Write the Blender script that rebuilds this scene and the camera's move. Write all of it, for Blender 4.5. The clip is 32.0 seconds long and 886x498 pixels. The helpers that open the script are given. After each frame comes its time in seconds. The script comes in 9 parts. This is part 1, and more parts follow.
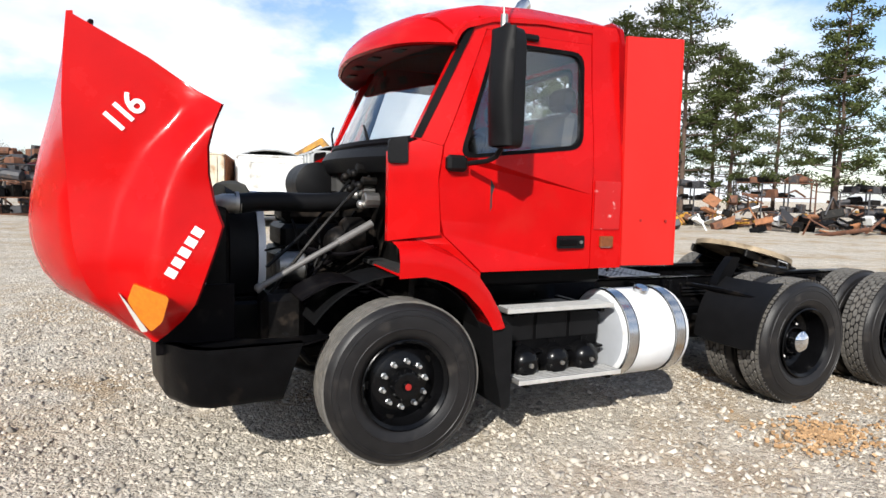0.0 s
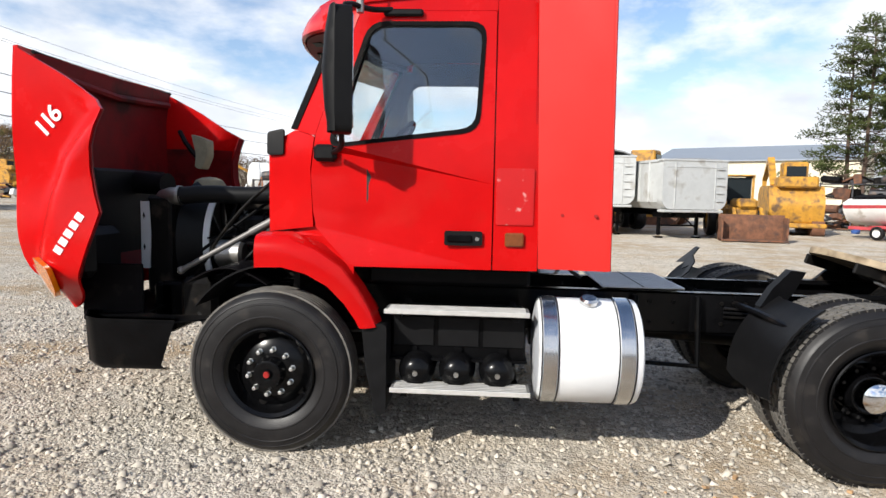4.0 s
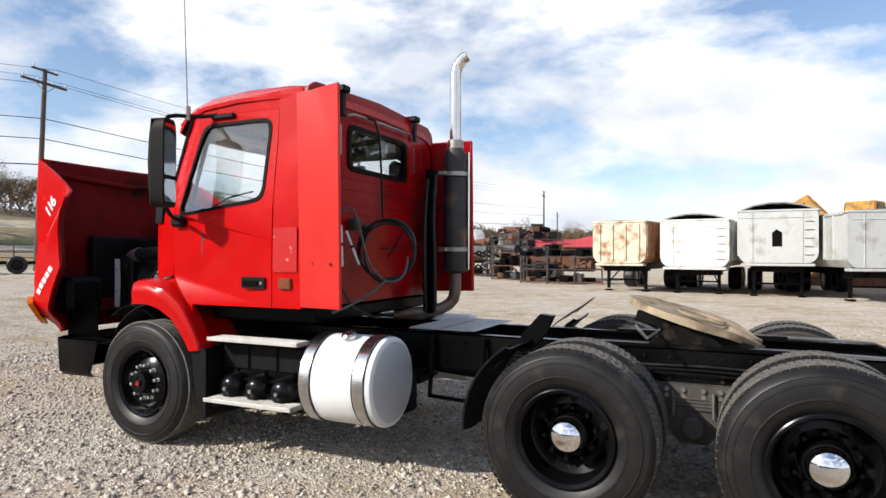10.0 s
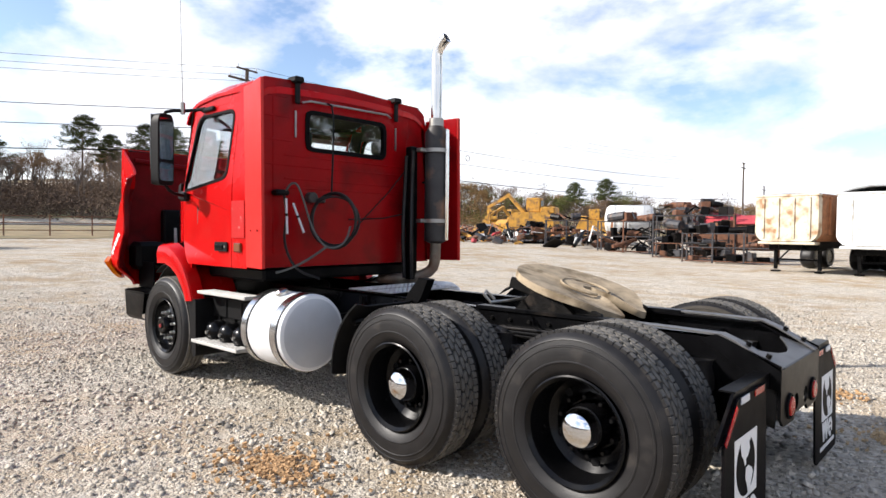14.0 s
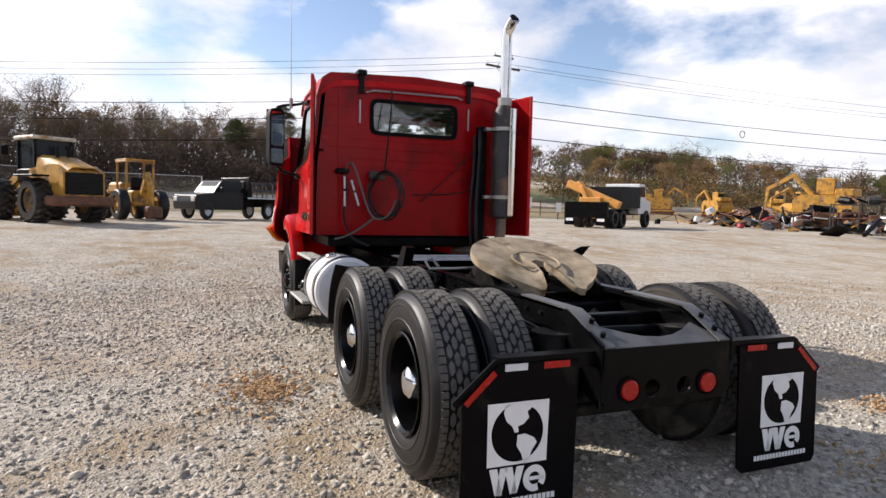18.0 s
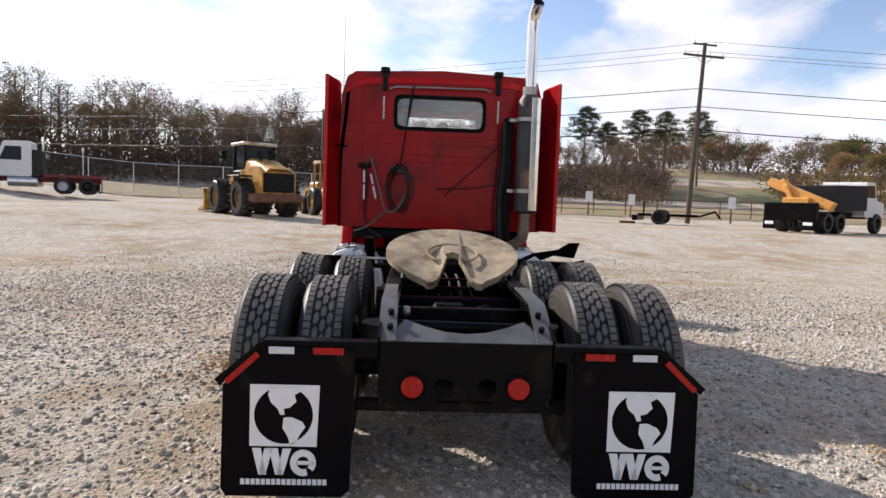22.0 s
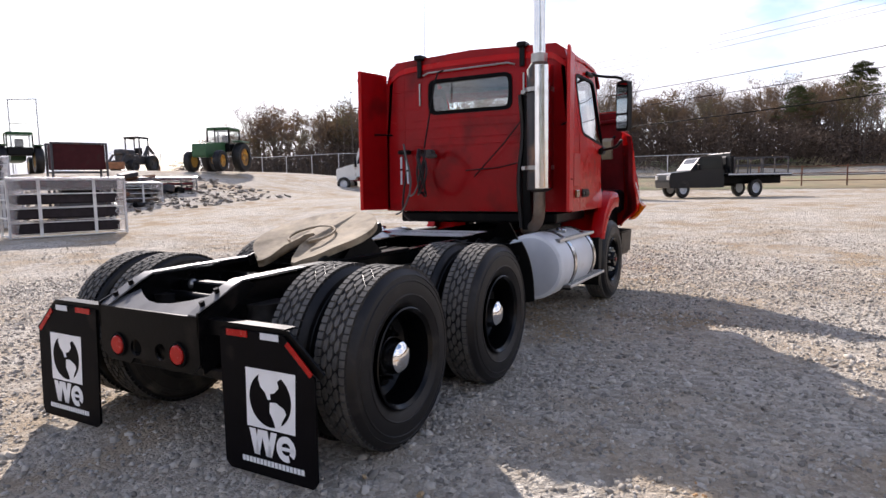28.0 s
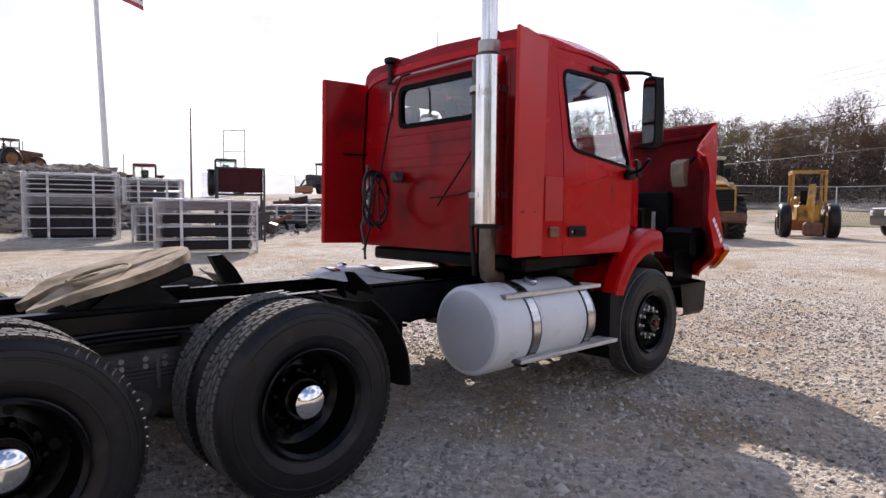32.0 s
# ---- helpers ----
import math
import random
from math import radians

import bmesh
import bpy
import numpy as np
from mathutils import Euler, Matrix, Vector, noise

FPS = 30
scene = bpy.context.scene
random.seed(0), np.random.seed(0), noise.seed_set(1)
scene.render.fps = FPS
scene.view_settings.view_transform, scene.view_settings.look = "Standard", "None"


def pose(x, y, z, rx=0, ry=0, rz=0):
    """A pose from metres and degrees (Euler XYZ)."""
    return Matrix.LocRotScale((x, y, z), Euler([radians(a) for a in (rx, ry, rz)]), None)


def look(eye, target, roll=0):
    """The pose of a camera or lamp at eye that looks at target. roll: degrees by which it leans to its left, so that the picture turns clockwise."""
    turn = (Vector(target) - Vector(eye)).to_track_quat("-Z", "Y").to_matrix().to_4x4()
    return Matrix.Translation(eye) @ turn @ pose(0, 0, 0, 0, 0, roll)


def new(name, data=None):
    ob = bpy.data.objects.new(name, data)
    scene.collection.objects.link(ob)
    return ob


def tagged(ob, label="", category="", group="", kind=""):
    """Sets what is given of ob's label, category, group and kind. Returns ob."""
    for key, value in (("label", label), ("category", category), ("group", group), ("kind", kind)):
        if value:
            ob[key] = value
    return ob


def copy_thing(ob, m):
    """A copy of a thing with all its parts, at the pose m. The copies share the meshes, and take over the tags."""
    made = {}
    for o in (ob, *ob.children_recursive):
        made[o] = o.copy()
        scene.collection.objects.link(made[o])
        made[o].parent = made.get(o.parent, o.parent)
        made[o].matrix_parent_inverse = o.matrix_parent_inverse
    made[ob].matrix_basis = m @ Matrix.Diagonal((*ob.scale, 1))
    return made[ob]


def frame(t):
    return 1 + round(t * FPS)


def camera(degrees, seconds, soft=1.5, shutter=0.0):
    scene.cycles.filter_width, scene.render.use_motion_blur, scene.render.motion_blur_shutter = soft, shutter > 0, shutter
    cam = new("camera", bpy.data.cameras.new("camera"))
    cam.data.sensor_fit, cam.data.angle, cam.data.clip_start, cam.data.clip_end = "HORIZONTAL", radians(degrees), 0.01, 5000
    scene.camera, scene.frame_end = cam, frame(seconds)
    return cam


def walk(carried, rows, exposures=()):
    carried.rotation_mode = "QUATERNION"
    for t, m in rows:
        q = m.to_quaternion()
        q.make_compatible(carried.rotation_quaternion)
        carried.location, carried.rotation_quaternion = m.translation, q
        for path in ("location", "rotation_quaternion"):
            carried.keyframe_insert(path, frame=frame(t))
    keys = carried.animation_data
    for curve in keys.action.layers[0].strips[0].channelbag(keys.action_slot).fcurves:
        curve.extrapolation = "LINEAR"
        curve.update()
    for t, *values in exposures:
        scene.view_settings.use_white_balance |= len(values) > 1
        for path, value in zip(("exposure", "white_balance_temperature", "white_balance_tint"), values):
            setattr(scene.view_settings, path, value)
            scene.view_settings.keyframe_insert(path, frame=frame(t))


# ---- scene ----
cam = camera(70.7, 32.0)
PATH = [
    (0, (-4.872, -4.508, 1.663), (-4.027, -2.705, 1.482), 1.5),
    (0.5, (-4.555, -4.581, 1.681), (-3.858, -2.712, 1.537), -2.7),
    (1, (-4.163, -4.705, 1.675), (-3.682, -2.77, 1.508), -2.3),
    (1.5, (-3.852, -4.732, 1.653), (-3.562, -2.762, 1.471), -2.8),
    (2, (-3.517, -4.691, 1.641), (-3.226, -2.726, 1.412), 0.2),
    (2.5, (-3.126, -4.767, 1.622), (-3.099, -2.774, 1.457), -1.7),
    (3, (-2.789, -4.827, 1.634), (-2.887, -2.835, 1.478), -1.4),
    (3.5, (-2.505, -4.724, 1.627), (-2.573, -2.733, 1.448), 0.4),
    (5.5, (-1.443, -4.882, 1.61), (-1.945, -2.953, 1.457), -0.4),
    (6, (-1.161, -4.852, 1.594), (-1.701, -2.928, 1.5), -2.5),
    (6.5, (-0.862, -4.803, 1.593), (-1.409, -2.883, 1.491), -2.1),
    (7, (-0.677, -4.941, 1.582), (-1.255, -3.028, 1.51), -2.4),
    (7.5, (-0.505, -5.02, 1.584), (-1.086, -3.109, 1.48), -0.7),
    (8, (-0.233, -4.937, 1.563), (-0.898, -3.052, 1.487), -1.4),
    (8.5, (0.048, -4.865, 1.567), (-0.657, -2.995, 1.485), -1.7),
    (9, (0.34, -4.911, 1.569), (-0.406, -3.056, 1.518), 0.4),
    (9.5, (0.596, -4.898, 1.598), (-0.115, -3.029, 1.565), -3.2),
    (10, (0.874, -4.778, 1.572), (0.039, -2.961, 1.589), 0.1),
    (10.5, (1.116, -4.743, 1.566), (0.151, -2.992, 1.54), -3.1),
    (11, (1.372, -4.778, 1.573), (0.354, -3.059, 1.483), 0.0),
    (11.5, (1.625, -4.671, 1.557), (0.528, -3.0, 1.474), -1.7),
    (12, (1.917, -4.463, 1.538), (0.912, -2.742, 1.371), -0.1),
    (12.5, (2.153, -4.401, 1.523), (1.171, -2.67, 1.317), -1.6),
    (13, (2.422, -4.359, 1.542), (1.382, -2.659, 1.38), -0.2),
    (13.5, (2.688, -4.164, 1.526), (1.474, -2.577, 1.458), 0.8),
    (15.5, (3.626, -3.446, 1.52), (2.14, -2.111, 1.411), -1.1),
    (16, (3.852, -3.276, 1.518), (2.34, -1.971, 1.436), -1.3),
    (16.5, (4.094, -3.109, 1.522), (2.449, -1.974, 1.458), -0.8),
    (17, (4.245, -2.779, 1.508), (2.5, -1.803, 1.47), 0.2),
    (17.5, (4.388, -2.529, 1.508), (2.584, -1.669, 1.456), -0.4),
    (18, (4.589, -2.309, 1.494), (2.742, -1.556, 1.361), 1.5),
    (18.5, (4.671, -2.026, 1.499), (2.769, -1.41, 1.446), 0.5),
    (19, (4.729, -1.685, 1.494), (2.8, -1.166, 1.384), 0.4),
    (19.5, (4.899, -1.488, 1.483), (2.949, -1.06, 1.365), 0.2),
    (20, (5.019, -1.33, 1.493), (3.052, -0.992, 1.361), 2.7),
    (20.5, (4.981, -1.106, 1.488), (3.012, -0.785, 1.353), 0.9),
    (21, (4.904, -0.767, 1.492), (2.918, -0.563, 1.382), 1.7),
    (21.5, (4.958, -0.531, 1.488), (2.964, -0.426, 1.381), -0.1),
    (22, (4.998, -0.268, 1.484), (3.005, -0.174, 1.332), 2.0),
    (22.5, (4.92, 0.052, 1.47), (2.929, 0.162, 1.317), 3.2),
    (23, (4.842, 0.331, 1.493), (2.851, 0.268, 1.316), -0.2),
    (23.5, (4.868, 0.611, 1.493), (2.889, 0.343, 1.371), 1.6),
    (24, (4.857, 0.882, 1.511), (2.888, 0.552, 1.39), -0.4),
    (24.5, (4.763, 1.188, 1.513), (2.827, 0.69, 1.444), -0.8),
    (26.5, (4.523, 2.259, 1.51), (2.713, 1.417, 1.391), 0.4),
    (27, (4.461, 2.494, 1.502), (2.709, 1.537, 1.387), -1.7),
    (27.5, (4.395, 2.804, 1.491), (2.693, 1.788, 1.22), 0.8),
    (28, (4.214, 3.083, 1.478), (2.481, 2.106, 1.271), -1.0),
    (28.5, (3.962, 3.28, 1.497), (2.286, 2.209, 1.286), 0.1),
    (29, (3.699, 3.376, 1.496), (2.116, 2.158, 1.387), 0.4),
    (29.5, (3.376, 3.483, 1.491), (1.874, 2.172, 1.334), 0.3),
    (30, (3.042, 3.627, 1.491), (1.626, 2.225, 1.32), 3.6),
    (30.5, (2.746, 3.731, 1.489), (1.378, 2.279, 1.351), 1.4),
    (31, (2.377, 3.805, 1.497), (0.915, 2.449, 1.335), 2.5),
    (31.5, (1.993, 3.923, 1.506), (0.605, 2.489, 1.368), 3.1),
    (32, (1.658, 3.986, 1.499), (0.309, 2.514, 1.381), 0.4),
]
walk(cam, [(t, look(eye, target, roll)) for t, eye, target, roll in PATH],
     [(0, 0.4, 6320, 9.0), (1, 0.42, 6347, 9.1), (2, 0.53, 6373, 9.2), (3, 0.42, 6400, 9.2), (5, 0.34, 6453, 9.4), (7, 0.25, 6483, 9.6), (10, 0.3, 6493, 9.8), (13, 0.65, 6500, 10.8), (16, 0.64, 6500, 13.0), (17, 0.52, 6560, 13.5), (18.2, 0.3, 6600, 14.1), (19, 0.3, 6620, 14.5), (23, 0.44, 6600, 15.0), (24.5, 0.5, 6500, 15.3), (26.5, 0.2, 6500, 16.7), (27, 0.15, 6500, 17.0), (28, 0.58, 6500, 18.0), (29, 0.58, 6500, 19.0), (30, 0.38, 6500, 20.0), (32, 0.5, 6500, 20.0)])

# ---- daylight ----
SUN = Vector((-0.66, -0.75, 0.62)).normalized()
sun = new("sun", bpy.data.lights.new("sun", "SUN"))
sun.data.energy, sun.data.angle, sun.data.color = 5.0, radians(0.6), (1.0, 0.95, 0.87)
sun.matrix_world = look((0, 0, 30), Vector((0, 0, 30)) - SUN)
tagged(sun, "low winter sun", "sun", kind="structure")

world = bpy.data.worlds.new("sky")
scene.world = world
world.use_nodes = True
wn, wl = world.node_tree.nodes, world.node_tree.links
wn.clear()
w_out, w_bg = wn.new("ShaderNodeOutputWorld"), wn.new("ShaderNodeBackground")
w_sky, w_co, w_map = wn.new("ShaderNodeTexSky"), wn.new("ShaderNodeTexCoord"), wn.new("ShaderNodeMapping")
w_sky.sky_type, w_sky.sun_disc = "NISHITA", False
w_sky.sun_elevation = math.asin(SUN.z)
w_sky.sun_rotation = math.atan2(SUN.x, SUN.y)
w_sky.dust_density, w_sky.air_density = 0.6, 1.0
w_n1, w_n2 = wn.new("ShaderNodeTexNoise"), wn.new("ShaderNodeTexNoise")
w_map.inputs["Scale"].default_value = (1.0, 1.0, 2.3)
w_n1.inputs["Scale"].default_value, w_n1.inputs["Detail"].default_value, w_n1.inputs["Roughness"].default_value = 3.1, 12.0, 0.56
w_n1.inputs["Distortion"].default_value = 0.12
w_n2.inputs["Scale"].default_value, w_n2.inputs["Detail"].default_value = 5.0, 6.0
w_ramp, w_ramp2 = wn.new("ShaderNodeValToRGB"), wn.new("ShaderNodeValToRGB")
w_ramp.color_ramp.elements[0].position, w_ramp.color_ramp.elements[1].position = 0.385, 0.525
w_ramp2.color_ramp.elements[0].position, w_ramp2.color_ramp.elements[1].position = 0.36, 0.68
w_ramp2.color_ramp.elements[0].color, w_ramp2.color_ramp.elements[1].color = (8.8, 9.3, 10.3, 1), (14.0, 14.0, 14.3, 1)
w_mix = wn.new("ShaderNodeMixRGB")
wl.new(w_co.outputs["Generated"], w_map.inputs["Vector"])
wl.new(w_map.outputs["Vector"], w_n1.inputs["Vector"])
wl.new(w_map.outputs["Vector"], w_n2.inputs["Vector"])
w_sep, w_lo, w_add = wn.new("ShaderNodeSeparateXYZ"), wn.new("ShaderNodeMapRange"), wn.new("ShaderNodeMath")
w_lo.inputs["From Min"].default_value, w_lo.inputs["From Max"].default_value = 0.0, 0.9
w_lo.inputs["To Min"].default_value, w_lo.inputs["To Max"].default_value = 0.035, -0.14
wl.new(w_co.outputs["Generated"], w_sep.inputs["Vector"])
wl.new(w_sep.outputs["Z"], w_lo.inputs["Value"])
wl.new(w_n1.outputs["Fac"], w_add.inputs[0])
wl.new(w_lo.outputs["Result"], w_add.inputs[1])
wl.new(w_add.outputs["Value"], w_ramp.inputs["Fac"])
w_gain = wn.new("ShaderNodeMixRGB")
w_gain.blend_type = "MULTIPLY"
w_gain.inputs["Fac"].default_value = 1.0
w_gain.inputs["Color2"].default_value = (1.75, 1.75, 1.85, 1)
wl.new(w_n2.outputs["Fac"], w_ramp2.inputs["Fac"])
wl.new(w_ramp.outputs["Color"], w_mix.inputs["Fac"])
wl.new(w_sky.outputs["Color"], w_gain.inputs["Color1"])
wl.new(w_gain.outputs["Color"], w_mix.inputs["Color1"])
wl.new(w_ramp2.outputs["Color"], w_mix.inputs["Color2"])
wl.new(w_mix.outputs["Color"], w_bg.inputs["Color"])
w_bg.inputs["Strength"].default_value = 0.075
wl.new(w_bg.outputs["Background"], w_out.inputs["Surface"])


# ---- materials ----
def material(name, color, rough=0.6, metal=0.0, var=0.15, scale=8.0, bump=0.0, bump_scale=60.0, dirt=None, dirt_amount=0.0,
             dirt_scale=3.0, coat=0.0, rough_var=0.1, random_value=0.0, emit=0.0, spec=0.5):
    m = bpy.data.materials.new(name)
    m.use_nodes = True
    n, l = m.node_tree.nodes, m.node_tree.links
    b = n["Principled BSDF"]
    b.inputs["Roughness"].default_value, b.inputs["Metallic"].default_value = rough, metal
    b.inputs["Coat Weight"].default_value, b.inputs["Coat Roughness"].default_value = coat, 0.08
    b.inputs["Specular IOR Level"].default_value = spec
    co = n.new("ShaderNodeTexCoord")
    noise_a = n.new("ShaderNodeTexNoise")
    noise_a.inputs["Scale"].default_value, noise_a.inputs["Detail"].default_value, noise_a.inputs["Roughness"].default_value = scale, 6.0, 0.6
    l.new(co.outputs["Object"], noise_a.inputs["Vector"])
    ramp = n.new("ShaderNodeValToRGB")
    ramp.color_ramp.elements[0].position, ramp.color_ramp.elements[1].position = 0.3, 0.7
    c0 = [max(0.0, c * (1 - var)) for c in color]
    c1 = [min(1.0, c * (1 + var)) for c in color]
    ramp.color_ramp.elements[0].color, ramp.color_ramp.elements[1].color = (*c0, 1), (*c1, 1)
    l.new(noise_a.outputs["Fac"], ramp.inputs["Fac"])
    last = ramp.outputs["Color"]
    if dirt:
        noise_b = n.new("ShaderNodeTexNoise")
        noise_b.inputs["Scale"].default_value, noise_b.inputs["Detail"].default_value = dirt_scale, 8.0
        l.new(co.outputs["Object"], noise_b.inputs["Vector"])
        r2 = n.new("ShaderNodeValToRGB")
        r2.color_ramp.elements[0].position, r2.color_ramp.elements[1].position = 0.62 - dirt_amount * 0.4, 0.78 - dirt_amount * 0.3
        l.new(noise_b.outputs["Fac"], r2.inputs["Fac"])
        mx = n.new("ShaderNodeMixRGB")
        mx.inputs["Color2"].default_value = (*dirt, 1)
        l.new(r2.outputs["Color"], mx.inputs["Fac"])
        l.new(last, mx.inputs["Color1"])
        last = mx.outputs["Color"]
    if random_value:
        info, hsv = n.new("ShaderNodeObjectInfo"), n.new("ShaderNodeHueSaturation")
        mr = n.new("ShaderNodeMapRange")
        mr.inputs["To Min"].default_value, mr.inputs["To Max"].default_value = 1 - random_value, 1 + random_value
        l.new(info.outputs["Random"], mr.inputs["Value"])
        l.new(mr.outputs["Result"], hsv.inputs["Value"])
        l.new(last, hsv.inputs["Color"])
        last = hsv.outputs["Color"]
    l.new(last, b.inputs["Base Color"])
    if rough_var:
        mr2 = n.new("ShaderNodeMapRange")
        mr2.inputs["To Min"].default_value, mr2.inputs["To Max"].default_value = max(0.02, rough - rough_var), min(1.0, rough + rough_var)
        l.new(noise_a.outputs["Fac"], mr2.inputs["Value"])
        l.new(mr2.outputs["Result"], b.inputs["Roughness"])
    if bump:
        noise_c, bp = n.new("ShaderNodeTexNoise"), n.new("ShaderNodeBump")
        noise_c.inputs["Scale"].default_value, noise_c.inputs["Detail"].default_value = bump_scale, 5.0
        l.new(co.outputs["Object"], noise_c.inputs["Vector"])
        bp.inputs["Strength"].default_value, bp.inputs["Distance"].default_value = bump, 0.01
        l.new(noise_c.outputs["Fac"], bp.inputs["Height"])
        l.new(bp.outputs["Normal"], b.inputs["Normal"])
    if emit:
        l.new(last, b.inputs["Emission Color"])
        b.inputs["Emission Strength"].default_value = emit
    return m


RED = material("faded_red_paint", (0.44, 0.003, 0.0035), 0.26, 0, 0.12, 2.2, 0.04, 25, dirt=(0.42, 0.010, 0.008), dirt_amount=0.1, coat=0.14, spec=0.10)
RED_FAIRING = material("chalky_red_paint", (0.50, 0.014, 0.0105), 0.42, 0, 0.08, 2.5, 0.03, 30, spec=0.3)
# Darker red with soot patches; on the fairings it paints in their shaded inside.
RED_BACK = material("shaded_sooty_red_paint", (0.275, 0.003, 0.005), 0.24, 0, 0.15, 3.0, 0.05, 20, dirt=(0.13, 0.004, 0.005), dirt_amount=0.14, dirt_scale=2.2, coat=0.08, spec=0.12)
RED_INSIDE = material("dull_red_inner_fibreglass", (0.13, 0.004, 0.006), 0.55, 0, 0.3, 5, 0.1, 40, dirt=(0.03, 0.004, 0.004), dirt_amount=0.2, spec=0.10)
BLACK = material("black_chassis_paint", (0.0028, 0.0028, 0.0032), 0.34, 0, 0.3, 9, 0.08, 50, dirt=(0.016, 0.013, 0.011), dirt_amount=0.1, dirt_scale=6, spec=0.08)
BLACK_GLOSS = material("black_wheel_paint", (0.003, 0.003, 0.0034), 0.24, 0, 0.2, 9, 0.02, 50, spec=0.2)
GREASE = material("oily_black_engine_metal", (0.005, 0.0045, 0.0042), 0.45, 0.0, 0.5, 14, 0.2, 60, dirt=(0.035, 0.027, 0.021), dirt_amount=0.16, dirt_scale=9, spec=0.12)
PLASTIC = material("matt_black_plastic", (0.0055, 0.0055, 0.006), 0.5, 0, 0.2, 12, 0.06, 250, spec=0.14)
RUBBER = material("tyre_rubber", (0.010, 0.0092, 0.0095), 0.46, 0, 0.25, 10, 0.08, 120, dirt=(0.035, 0.030, 0.026), dirt_amount=0.12, dirt_scale=5, spec=0.32)
RUBBER_DUSTY = material("dusty_inner_sidewall", (0.045, 0.040, 0.034), 0.85, 0, 0.3, 7, 0.08, 120, dirt=(0.14, 0.12, 0.095), dirt_amount=0.22, dirt_scale=4, spec=0.15)
# Grey that puts the sky's sheen on black frame steel into the base colour.
FRAME_TOP = material("sky_sheen_frame_steel", (0.085, 0.083, 0.082), 0.42, 0.0, 0.25, 7, 0.05, 60, dirt=(0.045, 0.042, 0.04), dirt_amount=0.2, dirt_scale=5, spec=0.45)
TREAD = material("dusty_tread_rubber", (0.115, 0.108, 0.098), 0.85, 0, 0.3, 18, 0.15, 90, dirt=(0.15, 0.135, 0.115), dirt_amount=0.22, dirt_scale=14, spec=0.2)
TANK = material("white_painted_aluminium", (0.70, 0.71, 0.72), 0.38, 0.0, 0.05, 4, 0.02, 40, dirt=(0.45, 0.44, 0.42), dirt_amount=0.05, dirt_scale=5)
TANK_END = material("dull_aluminium", (0.52, 0.54, 0.57), 0.45, 0.3, 0.07, 4, 0.02, 40)
STAINLESS = material("polished_strap_steel", (0.62, 0.62, 0.62), 0.22, 1.0, 0.08, 12, 0.02, 60)
CHROME = material("chrome", (0.82, 0.82, 0.83), 0.06, 1.0, 0.03, 8, rough_var=0.03)
STACK = material("stained_chrome_pipe", (0.72, 0.70, 0.67), 0.16, 1.0, 0.1, 6, 0.03, 30, dirt=(0.42, 0.36, 0.28), dirt_amount=0.1, dirt_scale=4)
MUFFLER = material("aluminised_muffler_steel", (0.040, 0.036, 0.034), 0.55, 0.3, 0.25, 7, 0.08, 50, dirt=(0.22, 0.12, 0.07), dirt_amount=0.15)
PIPE_RUST = material("heat_tinted_pipe_steel", (0.20, 0.165, 0.13), 0.5, 0.5, 0.3, 8, 0.08, 50, dirt=(0.16, 0.085, 0.05), dirt_amount=0.25)
ALU = material("diamond_plate_aluminium", (0.55, 0.56, 0.57), 0.4, 0.8, 0.1, 9, 0.1, 60)
STEP = material("worn_aluminium_tread", (0.62, 0.61, 0.58), 0.42, 0.5, 0.12, 14, 0.1, 90)
DUSTY_IRON = material("dusty_cast_iron", (0.050, 0.044, 0.040), 0.7, 0.1, 0.35, 9, 0.15, 50, dirt=(0.13, 0.108, 0.085), dirt_amount=0.25, dirt_scale=8)
STRUT = material("pale_grey_strut_paint", (0.15, 0.143, 0.135), 0.45, 0.2, 0.15, 10)
STEP_TOP = material("dull_grating_aluminium", (0.20, 0.195, 0.185), 0.5, 0.5, 0.2, 14, 0.1, 90, dirt=(0.06, 0.055, 0.05), dirt_amount=0.25)
STEEL = material("bare_steel", (0.35, 0.34, 0.32), 0.4, 0.9, 0.2, 12, 0.05, 60)
LUG = material("bright_lug_nut", (0.70, 0.70, 0.68), 0.3, 0.9, 0.1, 20)
GREASE_PLATE = material("greasy_fifth_wheel_steel", (0.32, 0.255, 0.175), 0.8, 0.0, 0.35, 9, 0.2, 30, dirt=(0.11, 0.078, 0.045), spec=0.12, dirt_amount=0.22, dirt_scale=5)
FLAP = material("black_mudflap_rubber", (0.0042, 0.0036, 0.0042), 0.5, 0, 0.2, 8, 0.03, 80, dirt=(0.02, 0.016, 0.014), dirt_amount=0.06, dirt_scale=6, spec=0.05)
WHITE_PRINT = material("white_print", (0.78, 0.78, 0.78), 0.6, 0, 0.05, 10)
DARK_RED_PLUG = material("dark_red_plug", (0.28, 0.012, 0.01), 0.4, 0, 0.2, 30)
RED_LENS = material("red_lens", (0.36, 0.006, 0.004), 0.25, 0, 0.1, 30, coat=0.1, spec=0.25)
WHITE_TAPE = material("silver_reflective_tape", (0.62, 0.64, 0.68), 0.35, 0.1, 0.05, 40)
AMBER = material("amber_lens", (0.72, 0.20, 0.006), 0.15, 0, 0.15, 40, coat=0.6)
CLEAR = material("clear_lens", (0.70, 0.68, 0.64), 0.12, 0.2, 0.1, 50, coat=0.6)
INTERIOR = material("grey_cab_trim", (0.016, 0.0155, 0.015), 0.75, 0, 0.2, 8, 0.03, 60)
GREY_TRIM = material("pale_cab_trim", (0.04, 0.039, 0.037), 0.8, 0, 0.1, 8)
